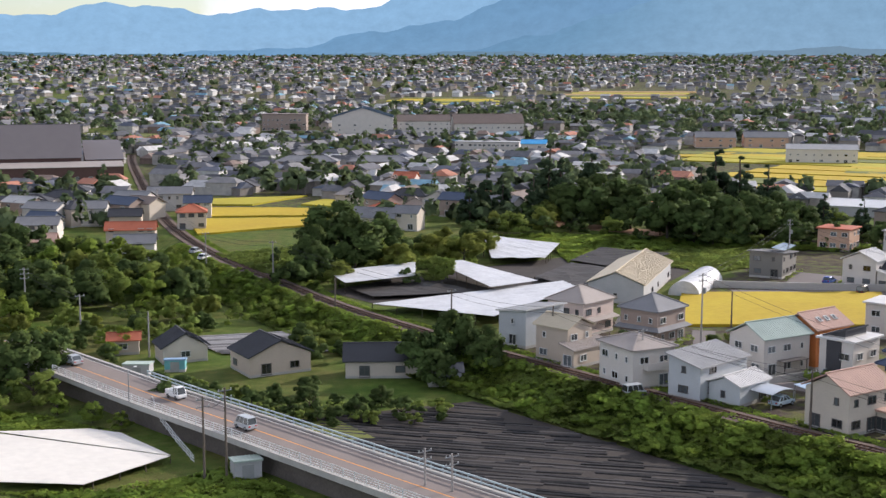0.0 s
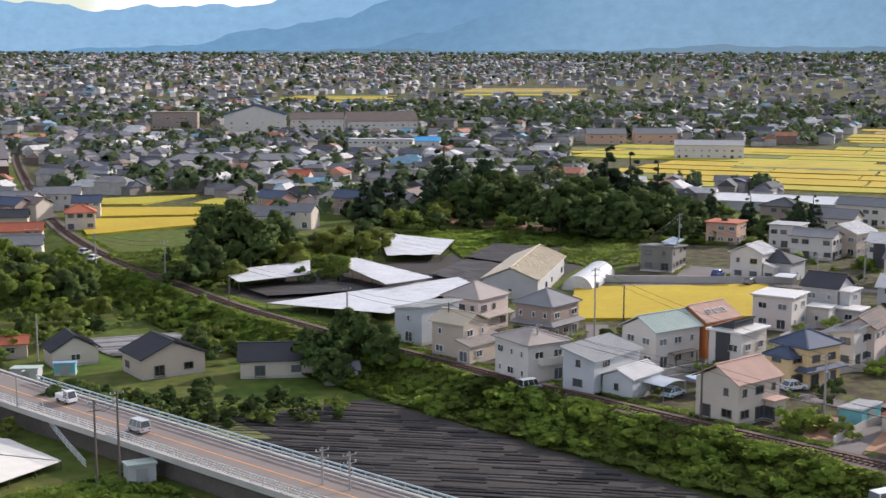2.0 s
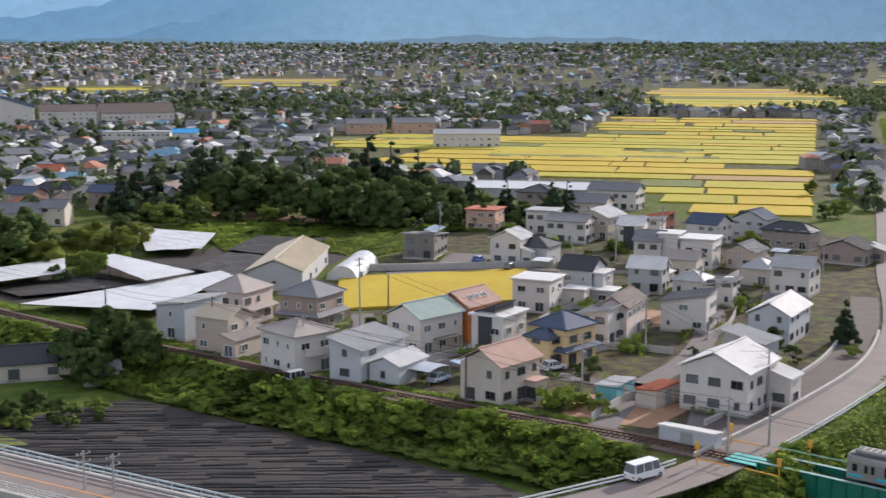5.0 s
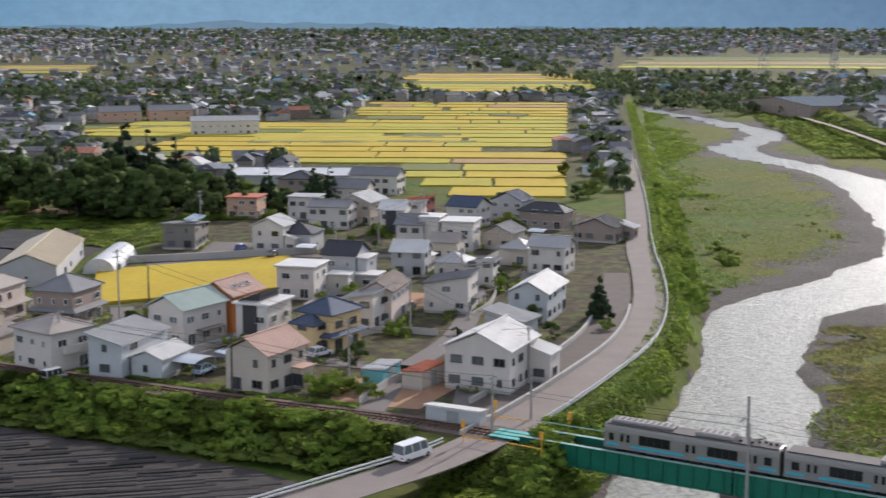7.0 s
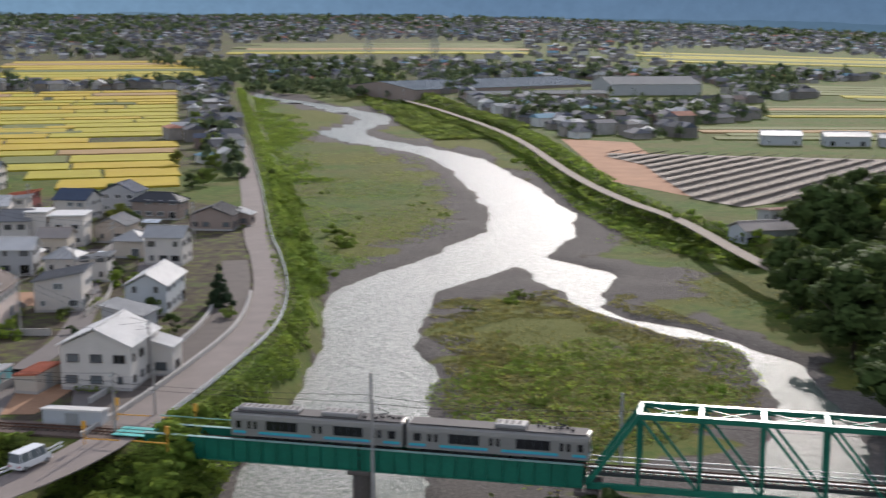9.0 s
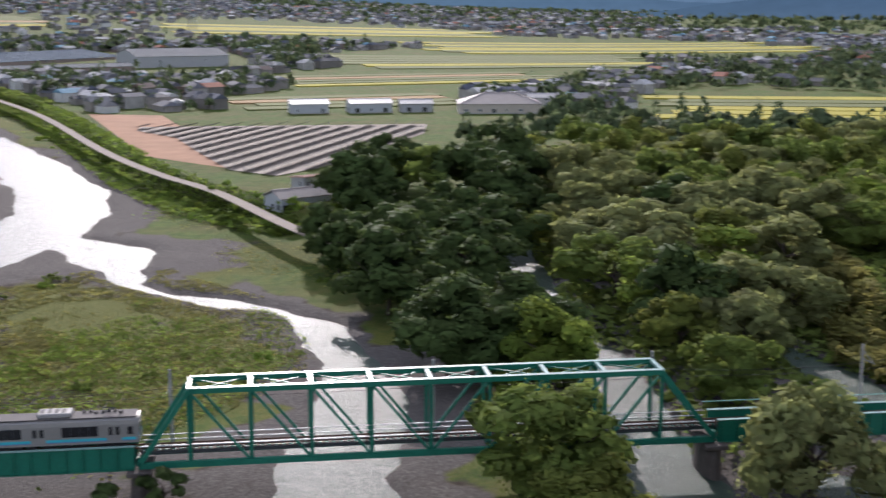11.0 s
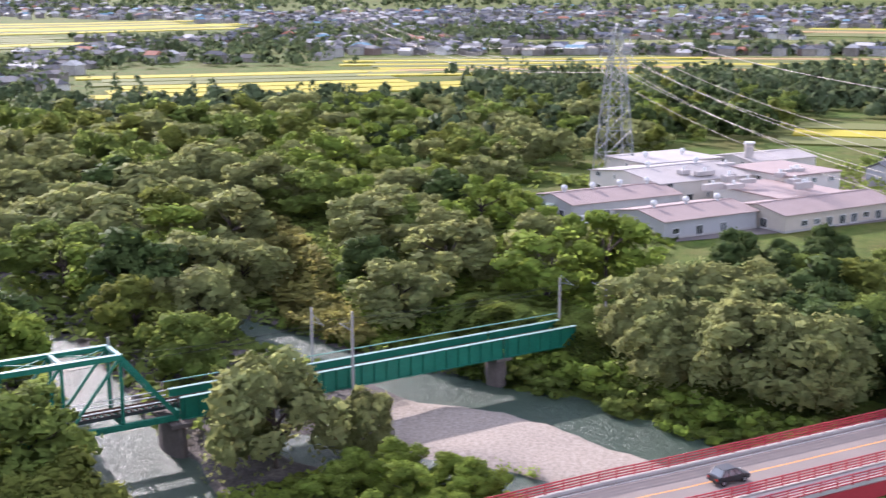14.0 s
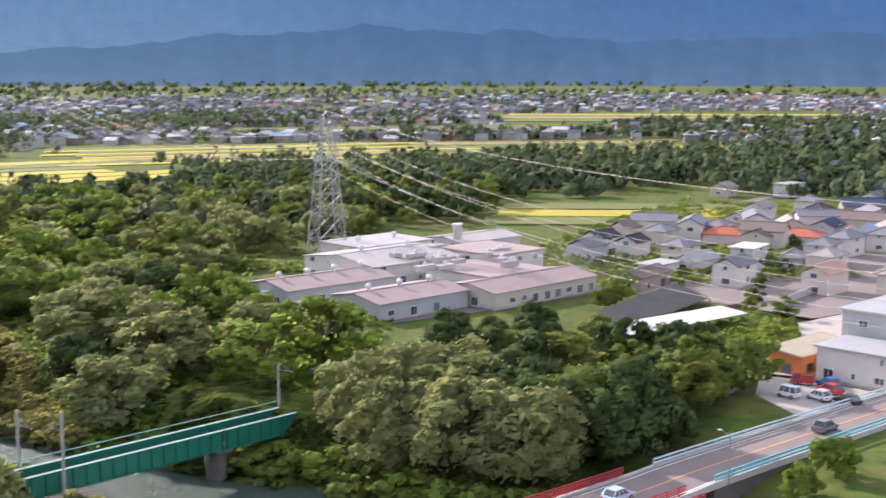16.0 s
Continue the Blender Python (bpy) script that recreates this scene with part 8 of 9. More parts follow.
def pylon(label, x, y, h, base, rz, arms):
    ob = thing("pylon", label, "pylon", "pylons", at=(x, y, gz(x, y)), rz=rz)
    lv = [0, h * 0.16, h * 0.32, h * 0.46, h * 0.58, h * 0.68, h * 0.77, h * 0.86, h * 0.94]
    half = lambda z: base / 2 * (1 - z / h) ** 0.85 + 0.55 * z / h
    for sx, sy in ((1, 1), (1, -1), (-1, 1), (-1, -1)):
        bm = bmesh.new()
        chain(bm, [(sx * half(a), sy * half(a), a) for a in lv] + [(0, 0, h)], 0.2)
        part("leg", bm, steel_grey, ob)
    for ax in range(2):
        for s in (1, -1):
            for a, b in zip(lv, lv[1:]):
                bm = bmesh.new()
                P = (lambda z, u: (s * half(z), u * half(z), z)) if ax == 0 else (lambda z, u: (u * half(z), s * half(z), z))
                beam(bm, P(a, -1), P(b, 1), 0.11, 0.11)
                beam(bm, P(a, 1), P(b, -1), 0.11, 0.11)
                beam(bm, P(b, 1), P(b, -1), 0.1, 0.1)
                part("lattice", bm, steel_grey, ob)
    for z, ln in arms:
        for s in (1, -1):
            bm = bmesh.new()
            for q in (-1, 1):
                beam(bm, (s * half(z), q * half(z), z), (s * ln, 0, z + 0.2), 0.12, 0.12)
                beam(bm, (s * half(z + 1.6), q * half(z + 1.6), z + 1.6), (s * ln, 0, z + 0.3), 0.1, 0.1)
            a_ = part("arm", bm, steel_grey, ob)
            bm = bmesh.new()
            for k in range(6):
                tube(bm, (s * ln, 0, z - 0.1 - k * 0.22), (s * ln, 0, z - 0.25 - k * 0.22), 0.16, 0.1, 8)
            part("insulator", bm, mat("porcelain", (0.6, 0.6, 0.58), 0.2), a_)
    return ob


PYL = Vector((297.0, -33.0, 0))
ARMS = ((26.0, 3.4), (29.0, 3.8), (32.0, 3.2))
WDIR = Vector((-0.965, -0.26, 0)).normalized()
wrot = math.degrees(math.atan2(WDIR.y, WDIR.x)) - 90
pylon("tall galvanised lattice pylon behind the plant", PYL.x, PYL.y, 35.5, 7.6, wrot, ARMS)
wire_m = mat("aluminium_wire", (0.34, 0.31, 0.27), 0.5, 0.1, metal=0.3)


def wire(a, b, sag, r, label="bare aluminium power cable", n=28, name="power_cable", category="cable", m=None):
    cu = bpy.data.curves.new(name, "CURVE")
    cu.dimensions = "3D"
    cu.bevel_depth, cu.bevel_resolution = r, 1
    sp = cu.splines.new("POLY")
    sp.points.add(n)
    for i in range(n + 1):
        t = i / n
        p = Vector(a).lerp(Vector(b), t)
        sp.points[i].co = (p.x, p.y, p.z - sag * 4 * t * (1 - t), 1)
    cu.materials.append(m or wire_m)
    return tagged(new(name, cu), label, category, "power cables")


side = Vector((WDIR.y, -WDIR.x, 0))
for z, ln in ARMS:
    for s in (1, -1):
        a = PYL + side * s * ln + Vector((0, 0, z - 1.4))
        b = PYL + WDIR * 250 + side * s * ln * 1.05 + Vector((0, 0, z))
        wire(a, b, 10.0, 0.034)
        c = PYL + Vector((0.95, 0.3, 0)) * 300 + side * s * ln + Vector((0, 0, z + 4))
        wire(a, c, 8.0, 0.035)
wire(PYL + Vector((0, 0, 35.5)), PYL + WDIR * 250 + Vector((0, 0, 35.5)), 6.0, 0.045)
for x, y in ((720, 860), (640, 690), (1010, 760)):
    pylon("far lattice pylon on the plain", x, y, 42, 8, 20, ARMS)


# ---- utility poles ----
pole_c = mat("pole_concrete", (0.33, 0.31, 0.29), 0.85, 0.15, 0.8, 6.0)
pole_w = mat("pole_wood", (0.13, 0.105, 0.085), 0.9, 0.2, 0.9, 6.0)


def pole(label, x, y, h, arms=2, m=None, z=None, lean=0.0, transformer=False, rz=35.0):
    ob = thing("utility_pole", label, "pole", "utility poles", at=(x, y, gz(x, y) if z is None else z))
    ob.matrix_basis = pose(x, y, gz(x, y) if z is None else z, 0, lean, rz)
    bm = bmesh.new()
    tube(bm, (0, 0, -0.5), (0, 0, h), 0.17, 0.11, 10)
    part("shaft", bm, m or pole_c, ob)
    for i in range(arms):
        zz = h - 0.4 - i * 0.9
        bm = bmesh.new()
        beam(bm, (-0.9, 0, zz), (0.9, 0, zz), 0.09, 0.1)
        ar = part("crossarm", bm, steel_grey, ob)
        for k in (-0.8, -0.25, 0.8):
            bm = bmesh.new()
            tube(bm, (k, 0, zz + 0.04), (k, 0, zz + 0.28), 0.06, 0.04, 6)
            part("insulator", bm, mat("porcelain", (0.6, 0.6, 0.58), 0.2), ar)
    if transformer:
        bm = bmesh.new()
        tube(bm, (0.45, 0, h - 3.4), (0.45, 0, h - 2.5), 0.3, 0.3, 12)
        part("transformer", bm, steel_grey, ob)
    return ob


POLES = {}
for key, x, y, h, arms, m, tr in (("a", -28.6, 148.5, 10.5, 2, pole_w, False), ("b", -26.0, 148.9, 11.5, 2, pole_w, False), ("c", -83, 251, 10, 3, pole_c, False), ("d", -66, 229.4, 8.5, 1, pole_c, False),
                                  ("e", 42.2, 205.6, 13, 2, pole_c, True), ("f", -20.6, 241.5, 6.5, 0, pole_w, False), ("g", 1.5, 222, 7.5, 1, pole_w, False), ("h", 17.5, 200.5, 8.5, 1, pole_w, False), ("i", 24.8, 187.4, 7, 0, pole_w, False),
                                  ("j", 29.0, 182.5, 8.5, 1, pole_c, False), ("k", 47.0, 159.4, 8, 1, pole_w, False), ("l", -37.8, 282, 8, 1, pole_c, False), ("m", 78.8, 289, 12, 2, pole_c, True), ("n", -50.4, 215.4, 8, 0, pole_c, False), ("o", -56.4, 302, 8, 1, pole_c, False),
                                  ("p", -88.4, 395, 9, 1, pole_c, False), ("q", 51.5, 225, 6.5, 0, pole_w, False), ("r", 69.2, 128.4, 7.5, 1, pole_c, False), ("s", 76.3, 131.6, 6, 0, pole_c, False), ("t", 84.5, 146.5, 8, 1, pole_c, False), ("u", 62.9, 157.8, 9, 1, pole_c, True), ("v", 83.7, 183.2, 9, 2, pole_c, False),
                                  ("w", 104, 205, 9, 2, pole_c, False), ("x", 121, 222, 9, 2, pole_c, False), ("y", 133, 283, 10, 2, pole_c, False), ("z", 112, 262, 9, 1, pole_c, False), ("aa", 95, 245, 9, 1, pole_c, False), ("ab", 148, 236, 9, 2, pole_c, False), ("ac", -2, 137.5, 7.5, 2, pole_c, False), ("ad", 1.0, 135.5, 7.5, 2, pole_c, False)):
    POLES[key] = (Vector((x, y, gz(x, y) + h)), pole("weathered %s utility pole with crossarms" % ("timber" if m is pole_w else "grey concrete") if arms else "plain %s pole beside the track" % ("timber" if m is pole_w else "concrete"), x, y, h, arms, m, None, 0, tr))
thin_wire = mat("black_wire", (0.03, 0.03, 0.03), 0.6, 0.1)
for a, b in (("a", "b"), ("c", "d"), ("d", "n"), ("g", "h"), ("h", "j"), ("j", "k"), ("k", "r"), ("e", "u"), ("u", "t"), ("t", "v"), ("v", "w"), ("w", "x"), ("x", "z"), ("z", "aa"), ("m", "aa"), ("x", "ab"), ("y", "z"), ("l", "o"), ("o", "p"), ("l", "g"), ("e", "m"), ("r", "s")):
    for dz in (-0.2, -1.1):
        wire(POLES[a][0] + Vector((0, 0, dz)), POLES[b][0] + Vector((0, 0, dz)), 0.7, 0.022, "thin black overhead wire", 10, "overhead_wire", "wire", thin_wire)
# catenary masts by the bridge, with the contact wire
mast_z = -0.6
for s, off, h in ((32.3, -3.2, 9.2), (34.2, 3.0, 8.2), (137.0, -3.2, 8.6), (139.0, 3.2, 9.2), (60, -3.6, 8.6), (174.0, -3.0, 7.5), (177.0, 3.0, 7.5), (88, -3.6, 8.6), (112.5, -3.6, 8.6)):
    p = BA + bpt(s, off, 0)
    ob = thing("catenary_mast", "pale steel catenary mast beside the railway bridge", "mast", "catenary masts", at=(p.x, p.y, 0))
    bm = bmesh.new()
    tube(bm, (0, 0, -4.5 if s in (32.3, 34.2, 137.0, 139.0) else mast_z), (0, 0, h - 1), 0.2, 0.15, 10)
    part("shaft", bm, pole_c, ob)
    bm = bmesh.new()
    q = -bs * off
    beam(bm, (0, 0, 5.9), (q.x, q.y, 6.1), 0.07, 0.07)
    beam(bm, (0, 0, 6.9), (q.x * 0.8, q.y * 0.8, 6.15), 0.05, 0.05)
    part("bracket", bm, steel_grey, ob)
cat_pts = [BA + bpt(s, 0, 5.75) for s in (-60, -10, 32.3, 60, 88, 112.5, 138, 175)]
for a, b in zip(cat_pts, cat_pts[1:]):
    wire(a, b, 0.25, 0.02, "overhead contact wire of the railway", 8, "contact_wire", "wire", thin_wire)
    wire(a + Vector((0, 0, 0.9)), b + Vector((0, 0, 0.9)), 0.6, 0.02, "messenger wire over the railway", 8, "contact_wire", "wire", thin_wire)


# ---- solar field ----
panel_m = mat("solar_glass", (0.035, 0.036, 0.04), 0.75, 0.12, 0.6, 3.0, spec=0.12)
bm = bmesh.new()
SOLAR = [(368, 302), (424, 214), (394, 200), (341, 191), (303, 184), (281, 186), (285, 204), (318, 240), (345, 268), (357, 294)]
bm.faces.new([bm.verts.new((x, y, 0.2)) for x, y in SOLAR])
bmesh.ops.recalc_face_normals(bm, faces=bm.faces)
tagged(part("solar_ground", bm, mat("pale_bare_ground", (0.30, 0.25, 0.20), 0.9, 0.3, 0.1, 1.5)), "pale bare ground under the solar rows", "yard", kind="structure")
ROW_WAY = 11.0
rd = np.array([math.cos(radians(ROW_WAY)), math.sin(radians(ROW_WAY))])
rn = np.array([-rd[1], rd[0]])
bm = bmesh.new()
box(bm, (0, 0, 0.5), (0.1, 0.1, 1.0))
leg_mesh = mesh_of("leg", bm, steel_grey)
bm = bmesh.new()
for i in range(2):
    box(bm, (0, 0.8 - 1.6 * i, 0), (3.92, 1.56, 0.05), bevel=0.012)
panel_mesh = mesh_of("panel", bm, panel_m)
tilt = pose(0, 0, 0, -17, 0, 0)
for k in np.arange(-110, 110, 7.4):
    base = np.array([350.0, 240.0]) + rn * k
    ts = [t for t in np.arange(-120, 120, 1.0) if in_poly(*(base + rd * t), SOLAR)]
    if len(ts) < 9:
        continue
    a = base + rd * ts[0]
    ob = thing("solar_table", "long row of dark tilted solar panels on steel legs", "solar panels", "solar rows", at=(a[0], a[1], 0), rz=ROW_WAY)
    for m_ in range(int((ts[-1] - ts[0]) / 4.0)):
        pn = new("panel", panel_mesh)
        pn.parent = ob
        pn.matrix_basis = Matrix.Translation((2 + 4.0 * m_, 0, 1.45)) @ tilt
        for dy, hh in ((-1.1, 1.75), (1.1, 1.05))[:2 if m_ % 3 == 0 else 0]:
            lg = new("leg", leg_mesh)
            lg.parent = ob
            lg.matrix_basis = Matrix.Translation((2 + 4.0 * m_, dy, 0)) @ Matrix.Diagonal((1, 1, hh, 1))
for lab, x, y, rz, w, d, he, wl, rf in (("white shed with a flat pale roof by the solar field", 437, 282, -50, 16, 12, 4, "pale_blue", "white"), ("pale blue shed with flat white roof", 450, 262, -50, 18, 12, 4, "pale_blue", "light"),
                                        ("broad hall with a pale hipped roof", 468, 222, -62, 34, 22, 4, "cream", "taupe"), ("white house with a pale roof beside the solar field", 500, 205, -60, 16, 10, 5, "white", "light"),
                                        ("grey shed by the solar field", 463, 246, -55, 14, 10, 3.6, "grey", "light")):
    house(lab, x, y, rz, w, d, he, "hip" if w > 30 else "gable", 1.6 if w < 30 else 4.0, "R", wl, rf, group="sheds by the solar field", dense=0.5)
house("blue-grey workshop with brown roof beside the river wood", 240, 158, -28, 14, 9, 3.6, "gable", 1.6, "R", "pale_blue", "taupe", group="sheds by the solar field")
house("low annex with a pink-brown roof beside the workshop", 262, 166, -28, 17, 7, 3.4, "mono", 0.6, "L", "grey", "pink", group="sheds by the solar field")

# ---- large buildings of the town ----
hall("huge dark factory with a blue-grey roof and white eaves", 548, 609, -8, 156, 84, 8, 4.0, mat("steel_roof_blue", (0.12, 0.155, 0.19), 0.9, 0.1, 0.1, 2.0, spec=0.08), "brown", dense=0.1, name="factory", group="town halls")
hall("long factory hall with a rounded grey roof", 639, 525, -38, 60, 60, 7, 4.0, mat("steel_roof_grey", (0.17, 0.18, 0.185), 0.9, 0.1, 0.1, 2.0, spec=0.08), "grey", dense=0.1, name="factory", group="town halls")
hall("factory with dark red walls and shed roof", 540, 552, -32, 88, 26, 4.0, 1.5, mat("steel_roof_grey", (0.33, 0.34, 0.34)), "brown", dense=0.1, name="factory", group="town halls")
hall("white gymnasium with a blue-grey roof", -70, 806, 2, 39, 44, 12, 6, mat("steel_roof_blue", (0.30, 0.34, 0.38)), "white", ridge="L", dense=0.3, name="gymnasium", category="gymnasium", group="town halls")
hall("white school wing with a brown roof", -29, 816, 4, 34, 14, 9, 4, roof_mat("brown"), "white", dense=0.7, name="school", category="school", group="town halls")
hall("long school building with a dark brown roof", 7, 822, 8, 46, 18, 7, 6, roof_mat("brown"), "white", dense=0.7, name="school", category="school", group="town halls")
hall("three-storey apartment block with brown walls", -120, 850, 0, 30, 14, 11, 1, roof_mat("brown"), "brown", kind="flat", dense=0.9, name="apartment_block", category="apartments", group="town halls")
hall("white clinic with a bright blue roof section", 41, 682, -8, 14, 12, 6, 2, mat("bright_blue_sheet", (0.05, 0.32, 0.62), 0.5), "white", name="clinic", category="building", group="town halls")
hall("long white two-storey school annex", 6, 700, -12, 36, 12, 6, 0.5, roof_mat("light"), "white", kind="flat", dense=1.0, name="school", category="school", group="town halls")
hall("white house with a blue roof among the rice fields", 166, 622, -14, 34, 14, 7, 2.2, roof_mat("light"), "white", dense=0.7, name="house", category="house", group="town houses")
hall("row of grey greenhouse roofs beside the fields", 118, 402, -28, 52, 22, 3.2, 1.4, mat("greenhouse_glass", (0.55, 0.55, 0.54), 0.35, 0.15), "grey", dense=0.1, name="greenhouse_block", category="greenhouse", group="town halls")
hall("tan long building with grey roof beyond the trees", 142, 724, -6, 23, 13, 6, 3.0, roof_mat("grey"), "tan", dense=0.5, name="apartment_block", category="apartments", group="town halls")
hall("tan long building with a broad grey roof", 169, 722, -6, 25, 13, 6, 3.0, roof_mat("grey"), "tan", dense=0.5, name="apartment_block", category="apartments", group="town halls")
for i in range(2):
    hall("brown two-storey apartment row with grey hipped roof", -74 + i * 32, 560, -3, 28, 12, 5.4, 2.4, roof_mat("grey"), "brown", kind="hip", dense=0.6, name="apartment_block", category="apartments", group="town halls")
# big brick hall left of the railway
bh = thing("brick_hall", "huge hall with a slate-grey roof and red-brown brick walls", "hall", at=(-215, 500, 0), rz=17)
walls_on(bh, 88, 12, 6.0, "mono", -1.5, "L", mat("brick_wall", (0.125, 0.072, 0.062), 0.9, 0.15, 0.4, 3.0), 0.4)
roof_on(bh, 88, 12, 6.0, "mono", -1.5, "L", roof_mat("taupe"), 0.4, seams=False)
openings(bh, 88, 12, 3.6, np.random.default_rng(8), frame_pale, 0.4, dense=0.5, faces="R")
walls_on(bh, 72, 46, 9.0, "gable", 13.0, "R", mat("brick_wall", (0.125, 0.072, 0.062)), 0.6, 0, 12)
roof_on(bh, 72, 46, 9.0, "gable", 13.0, "R", mat("slate_roof", (0.135, 0.12, 0.12), 0.6, 0.1, 0.2, 2.0), 0.6, x0=0, y0=12, seams=False)
walls_on(bh, 16, 40, 8.0, "mono", -6.0, "L", mat("brick_wall", (0.125, 0.072, 0.062)), 0.4, 73, 14)
roof_on(bh, 16, 40, 8.0, "mono", -6.0, "L", mat("slate_roof", (0.135, 0.12, 0.12)), 0.4, x0=73, y0=14, seams=False)


# ---- right-hand works, car park and houses beyond the red bridge ----
house("white two-storey works building with a flat roof", 160.6, -98.1, -57, 10, 13, 5.2, "flat", 0, "R", "white", "light", group="works buildings", dense=0.8)
house("tall grey works hall behind the white building", 166.6, -107.3, -57, 30, 15, 9, "flat", 0, "R", "grey", "light", group="works buildings", dense=0.4)
house("low workshop with a bright orange-cream roof", 171.3, -89.3, -57, 16, 6, 3.6, "mono", -0.6, "L", "orange", "tan", group="works buildings", dense=0.5)
cp = raw("car_park", [(153, -79.5, -0.36), (165, -79, -0.36), (176, -85, -0.36), (171, -91, -0.36), (160.5, -97.5, -0.36)], [(4, 3, 2, 1, 0)], mat("pale_gravel_yard", (0.42, 0.37, 0.32), 0.95, 0.15, 0.3, 3.0))
tagged(cp, "pale gravel car park beside the works", "car park", kind="structure")
covered_frame("long low shed roof of white corrugated sheet", [(193, -66), (209, -98), (216, -96), (201, -65)], [2.2, 2.2, 2.4, 2.4], vinyl, 0.05, seed=21)
covered_frame("black shade netting over a nursery bed", [(203, -73), (228, -99), (238, -96), (213, -71)], [1.6, 1.6, 2.8, 2.8], mulch, 0.06, seed=22)
house("small red-brown shed behind the nursery", 241, -90, -48, 14, 7, 3.4, "gable", 1.2, "R", "brown", "brown", group="works buildings", dense=0.4)
rg = np.random.default_rng(81)
for x, y, w, d, he, kd, wl, rf in ((280, -92, 12, 9, 5, "gable", "grey", "grey"), (282, -104, 10, 8, 5.4, "gable", "white", "dark"), (262, -110, 14, 8, 3.4, "gable", "white", "light"), (300, -118, 11, 9, 5.4, "hip", "cream", "grey"),
                                   (266, -126, 13, 8, 5.6, "flat", "white", "white"), (252, -138, 11, 9, 5.4, "hip", "pinkish", "taupe"), (268, -146, 12, 9, 5.4, "hip", "white", "grey"), (288, -140, 12, 9, 5.2, "gable", "cream", "brown"), (306, -136, 11, 9, 5.4, "hip", "white", "grey"),
                                   (322, -150, 13, 9, 5.4, "gable", "cream", "light"), (300, -164, 12, 9, 5.4, "gable", "grey", "blue"), (282, -170, 11, 9, 5.4, "hip", "white", "grey"), (345, -166, 12, 9, 5.4, "gable", "white", "taupe"), (410, -206, 13, 9, 5.6, "flat", "white", "light"), (416, -186, 12, 9, 4.2, "gable", "beige", "taupe"),
                                   (250, -118, 9, 7, 3.2, "gable", "beige", "light"), (330, -128, 12, 9, 5.0, "hip", "beige", "grey"), (240, -152, 10, 8, 5.2, "gable", "white", "grey"), (228, -140, 11, 8, 5.4, "hip", "cream", "taupe"), (360, -190, 12, 9, 5.2, "hip", "white", "grey"), (430, -222, 12, 9, 5.2, "gable", "grey", "blue")):
    house("%s house with a %s %s roof near the main road" % (wl, rf, {"flat": "flat", "hip": "hipped", "gable": "gabled"}[kd]), x, y, -52 + rg.normal(0, 6), w * 0.78, d * 0.8, he * 0.85, kd, 1.6, "R", wl, rf, group="riverside houses", dense=0.35)
for poly, mm, lab in (([(246, -88), (272, -80), (300, -84), (330, -120), (350, -160), (316, -192), (262, -178), (226, -146), (212, -112), (230, -102)], asphalt_warm, "grey tarmac yards and lanes between the riverside houses"),
                      ([(176, -84), (206, -102), (228, -146), (200, -150), (172, -128), (164, -98)], mat("pale_gravel_yard", (0.42, 0.37, 0.32)), "pale gravel yard round the works")):
    ob = raw("yard_ground", [(x, y, 0.06) for x, y in poly], [tuple(range(len(poly)))], mm)
    ob.data.polygons[0].flip() if ob.data.polygons[0].normal.z < 0 else None
    tagged(ob, lab, "yard", kind="structure")
for x, y, w, d, he, kd, wl, rf in ((292, -98, 10, 8, 5, "gable", "white", "dark"), (274, -112, 10, 8, 5, "hip", "cream", "grey"), (258, -100, 12, 7, 3.2, "flat", "white", "light"), (243, -112, 12, 8, 5.2, "gable", "white", "grey"), (232, -126, 11, 8, 5.4, "gable", "pinkish", "pink"), (258, -134, 9, 7, 4, "hip", "grey", "grey"), (312, -112, 10, 7, 4.6, "gable", "cream", "brown"),
                                   (278, -156, 11, 8, 5.2, "hip", "white", "grey"), (364, -214, 12, 9, 5.2, "gable", "white", "grey"), (340, -182, 10, 8, 4.6, "hip", "grey", "dark"), (322, -168, 10, 8, 5, "gable", "white", "light"), (310, -150, 10, 8, 4.4, "hip", "beige", "taupe"), (488, -268, 14, 10, 5, "gable", "beige", "grey"), (384, -226, 11, 8, 5, "gable", "cream", "blue"), (345, -204, 9, 8, 5, "flat", "white", "light")):
    house("%s riverside house with a %s %s roof" % (wl, rf, {"flat": "flat", "hip": "hipped", "gable": "gabled"}[kd]), x, y, -52 + rg.normal(0, 8), w * 0.85, d * 0.85, he * 0.9, kd, 1.7, "R", wl, rf, group="riverside houses", dense=0.4)
for lab, pts in (("long white wall along the plant lane", [(252, -86), (262, -100), (270, -116)]), ("pale wall beside the nursery", [(214, -106), (228, -116), (240, -130)])):
    tagged(ribbon("yard_wall", smooth_line(pts, 3), 0, 0.2, 1.6, concrete, thick=1.8), lab, "wall", "garden walls")
road("road_field", [(300, -100), (350, -126), (393, -176), (440, -230)], -2.2, 2.2, 0.15, asphalt, "grey lane between fields and houses")
paddy([(372, -150), (398, -186), (372, -196), (352, -168)], rice_gold)
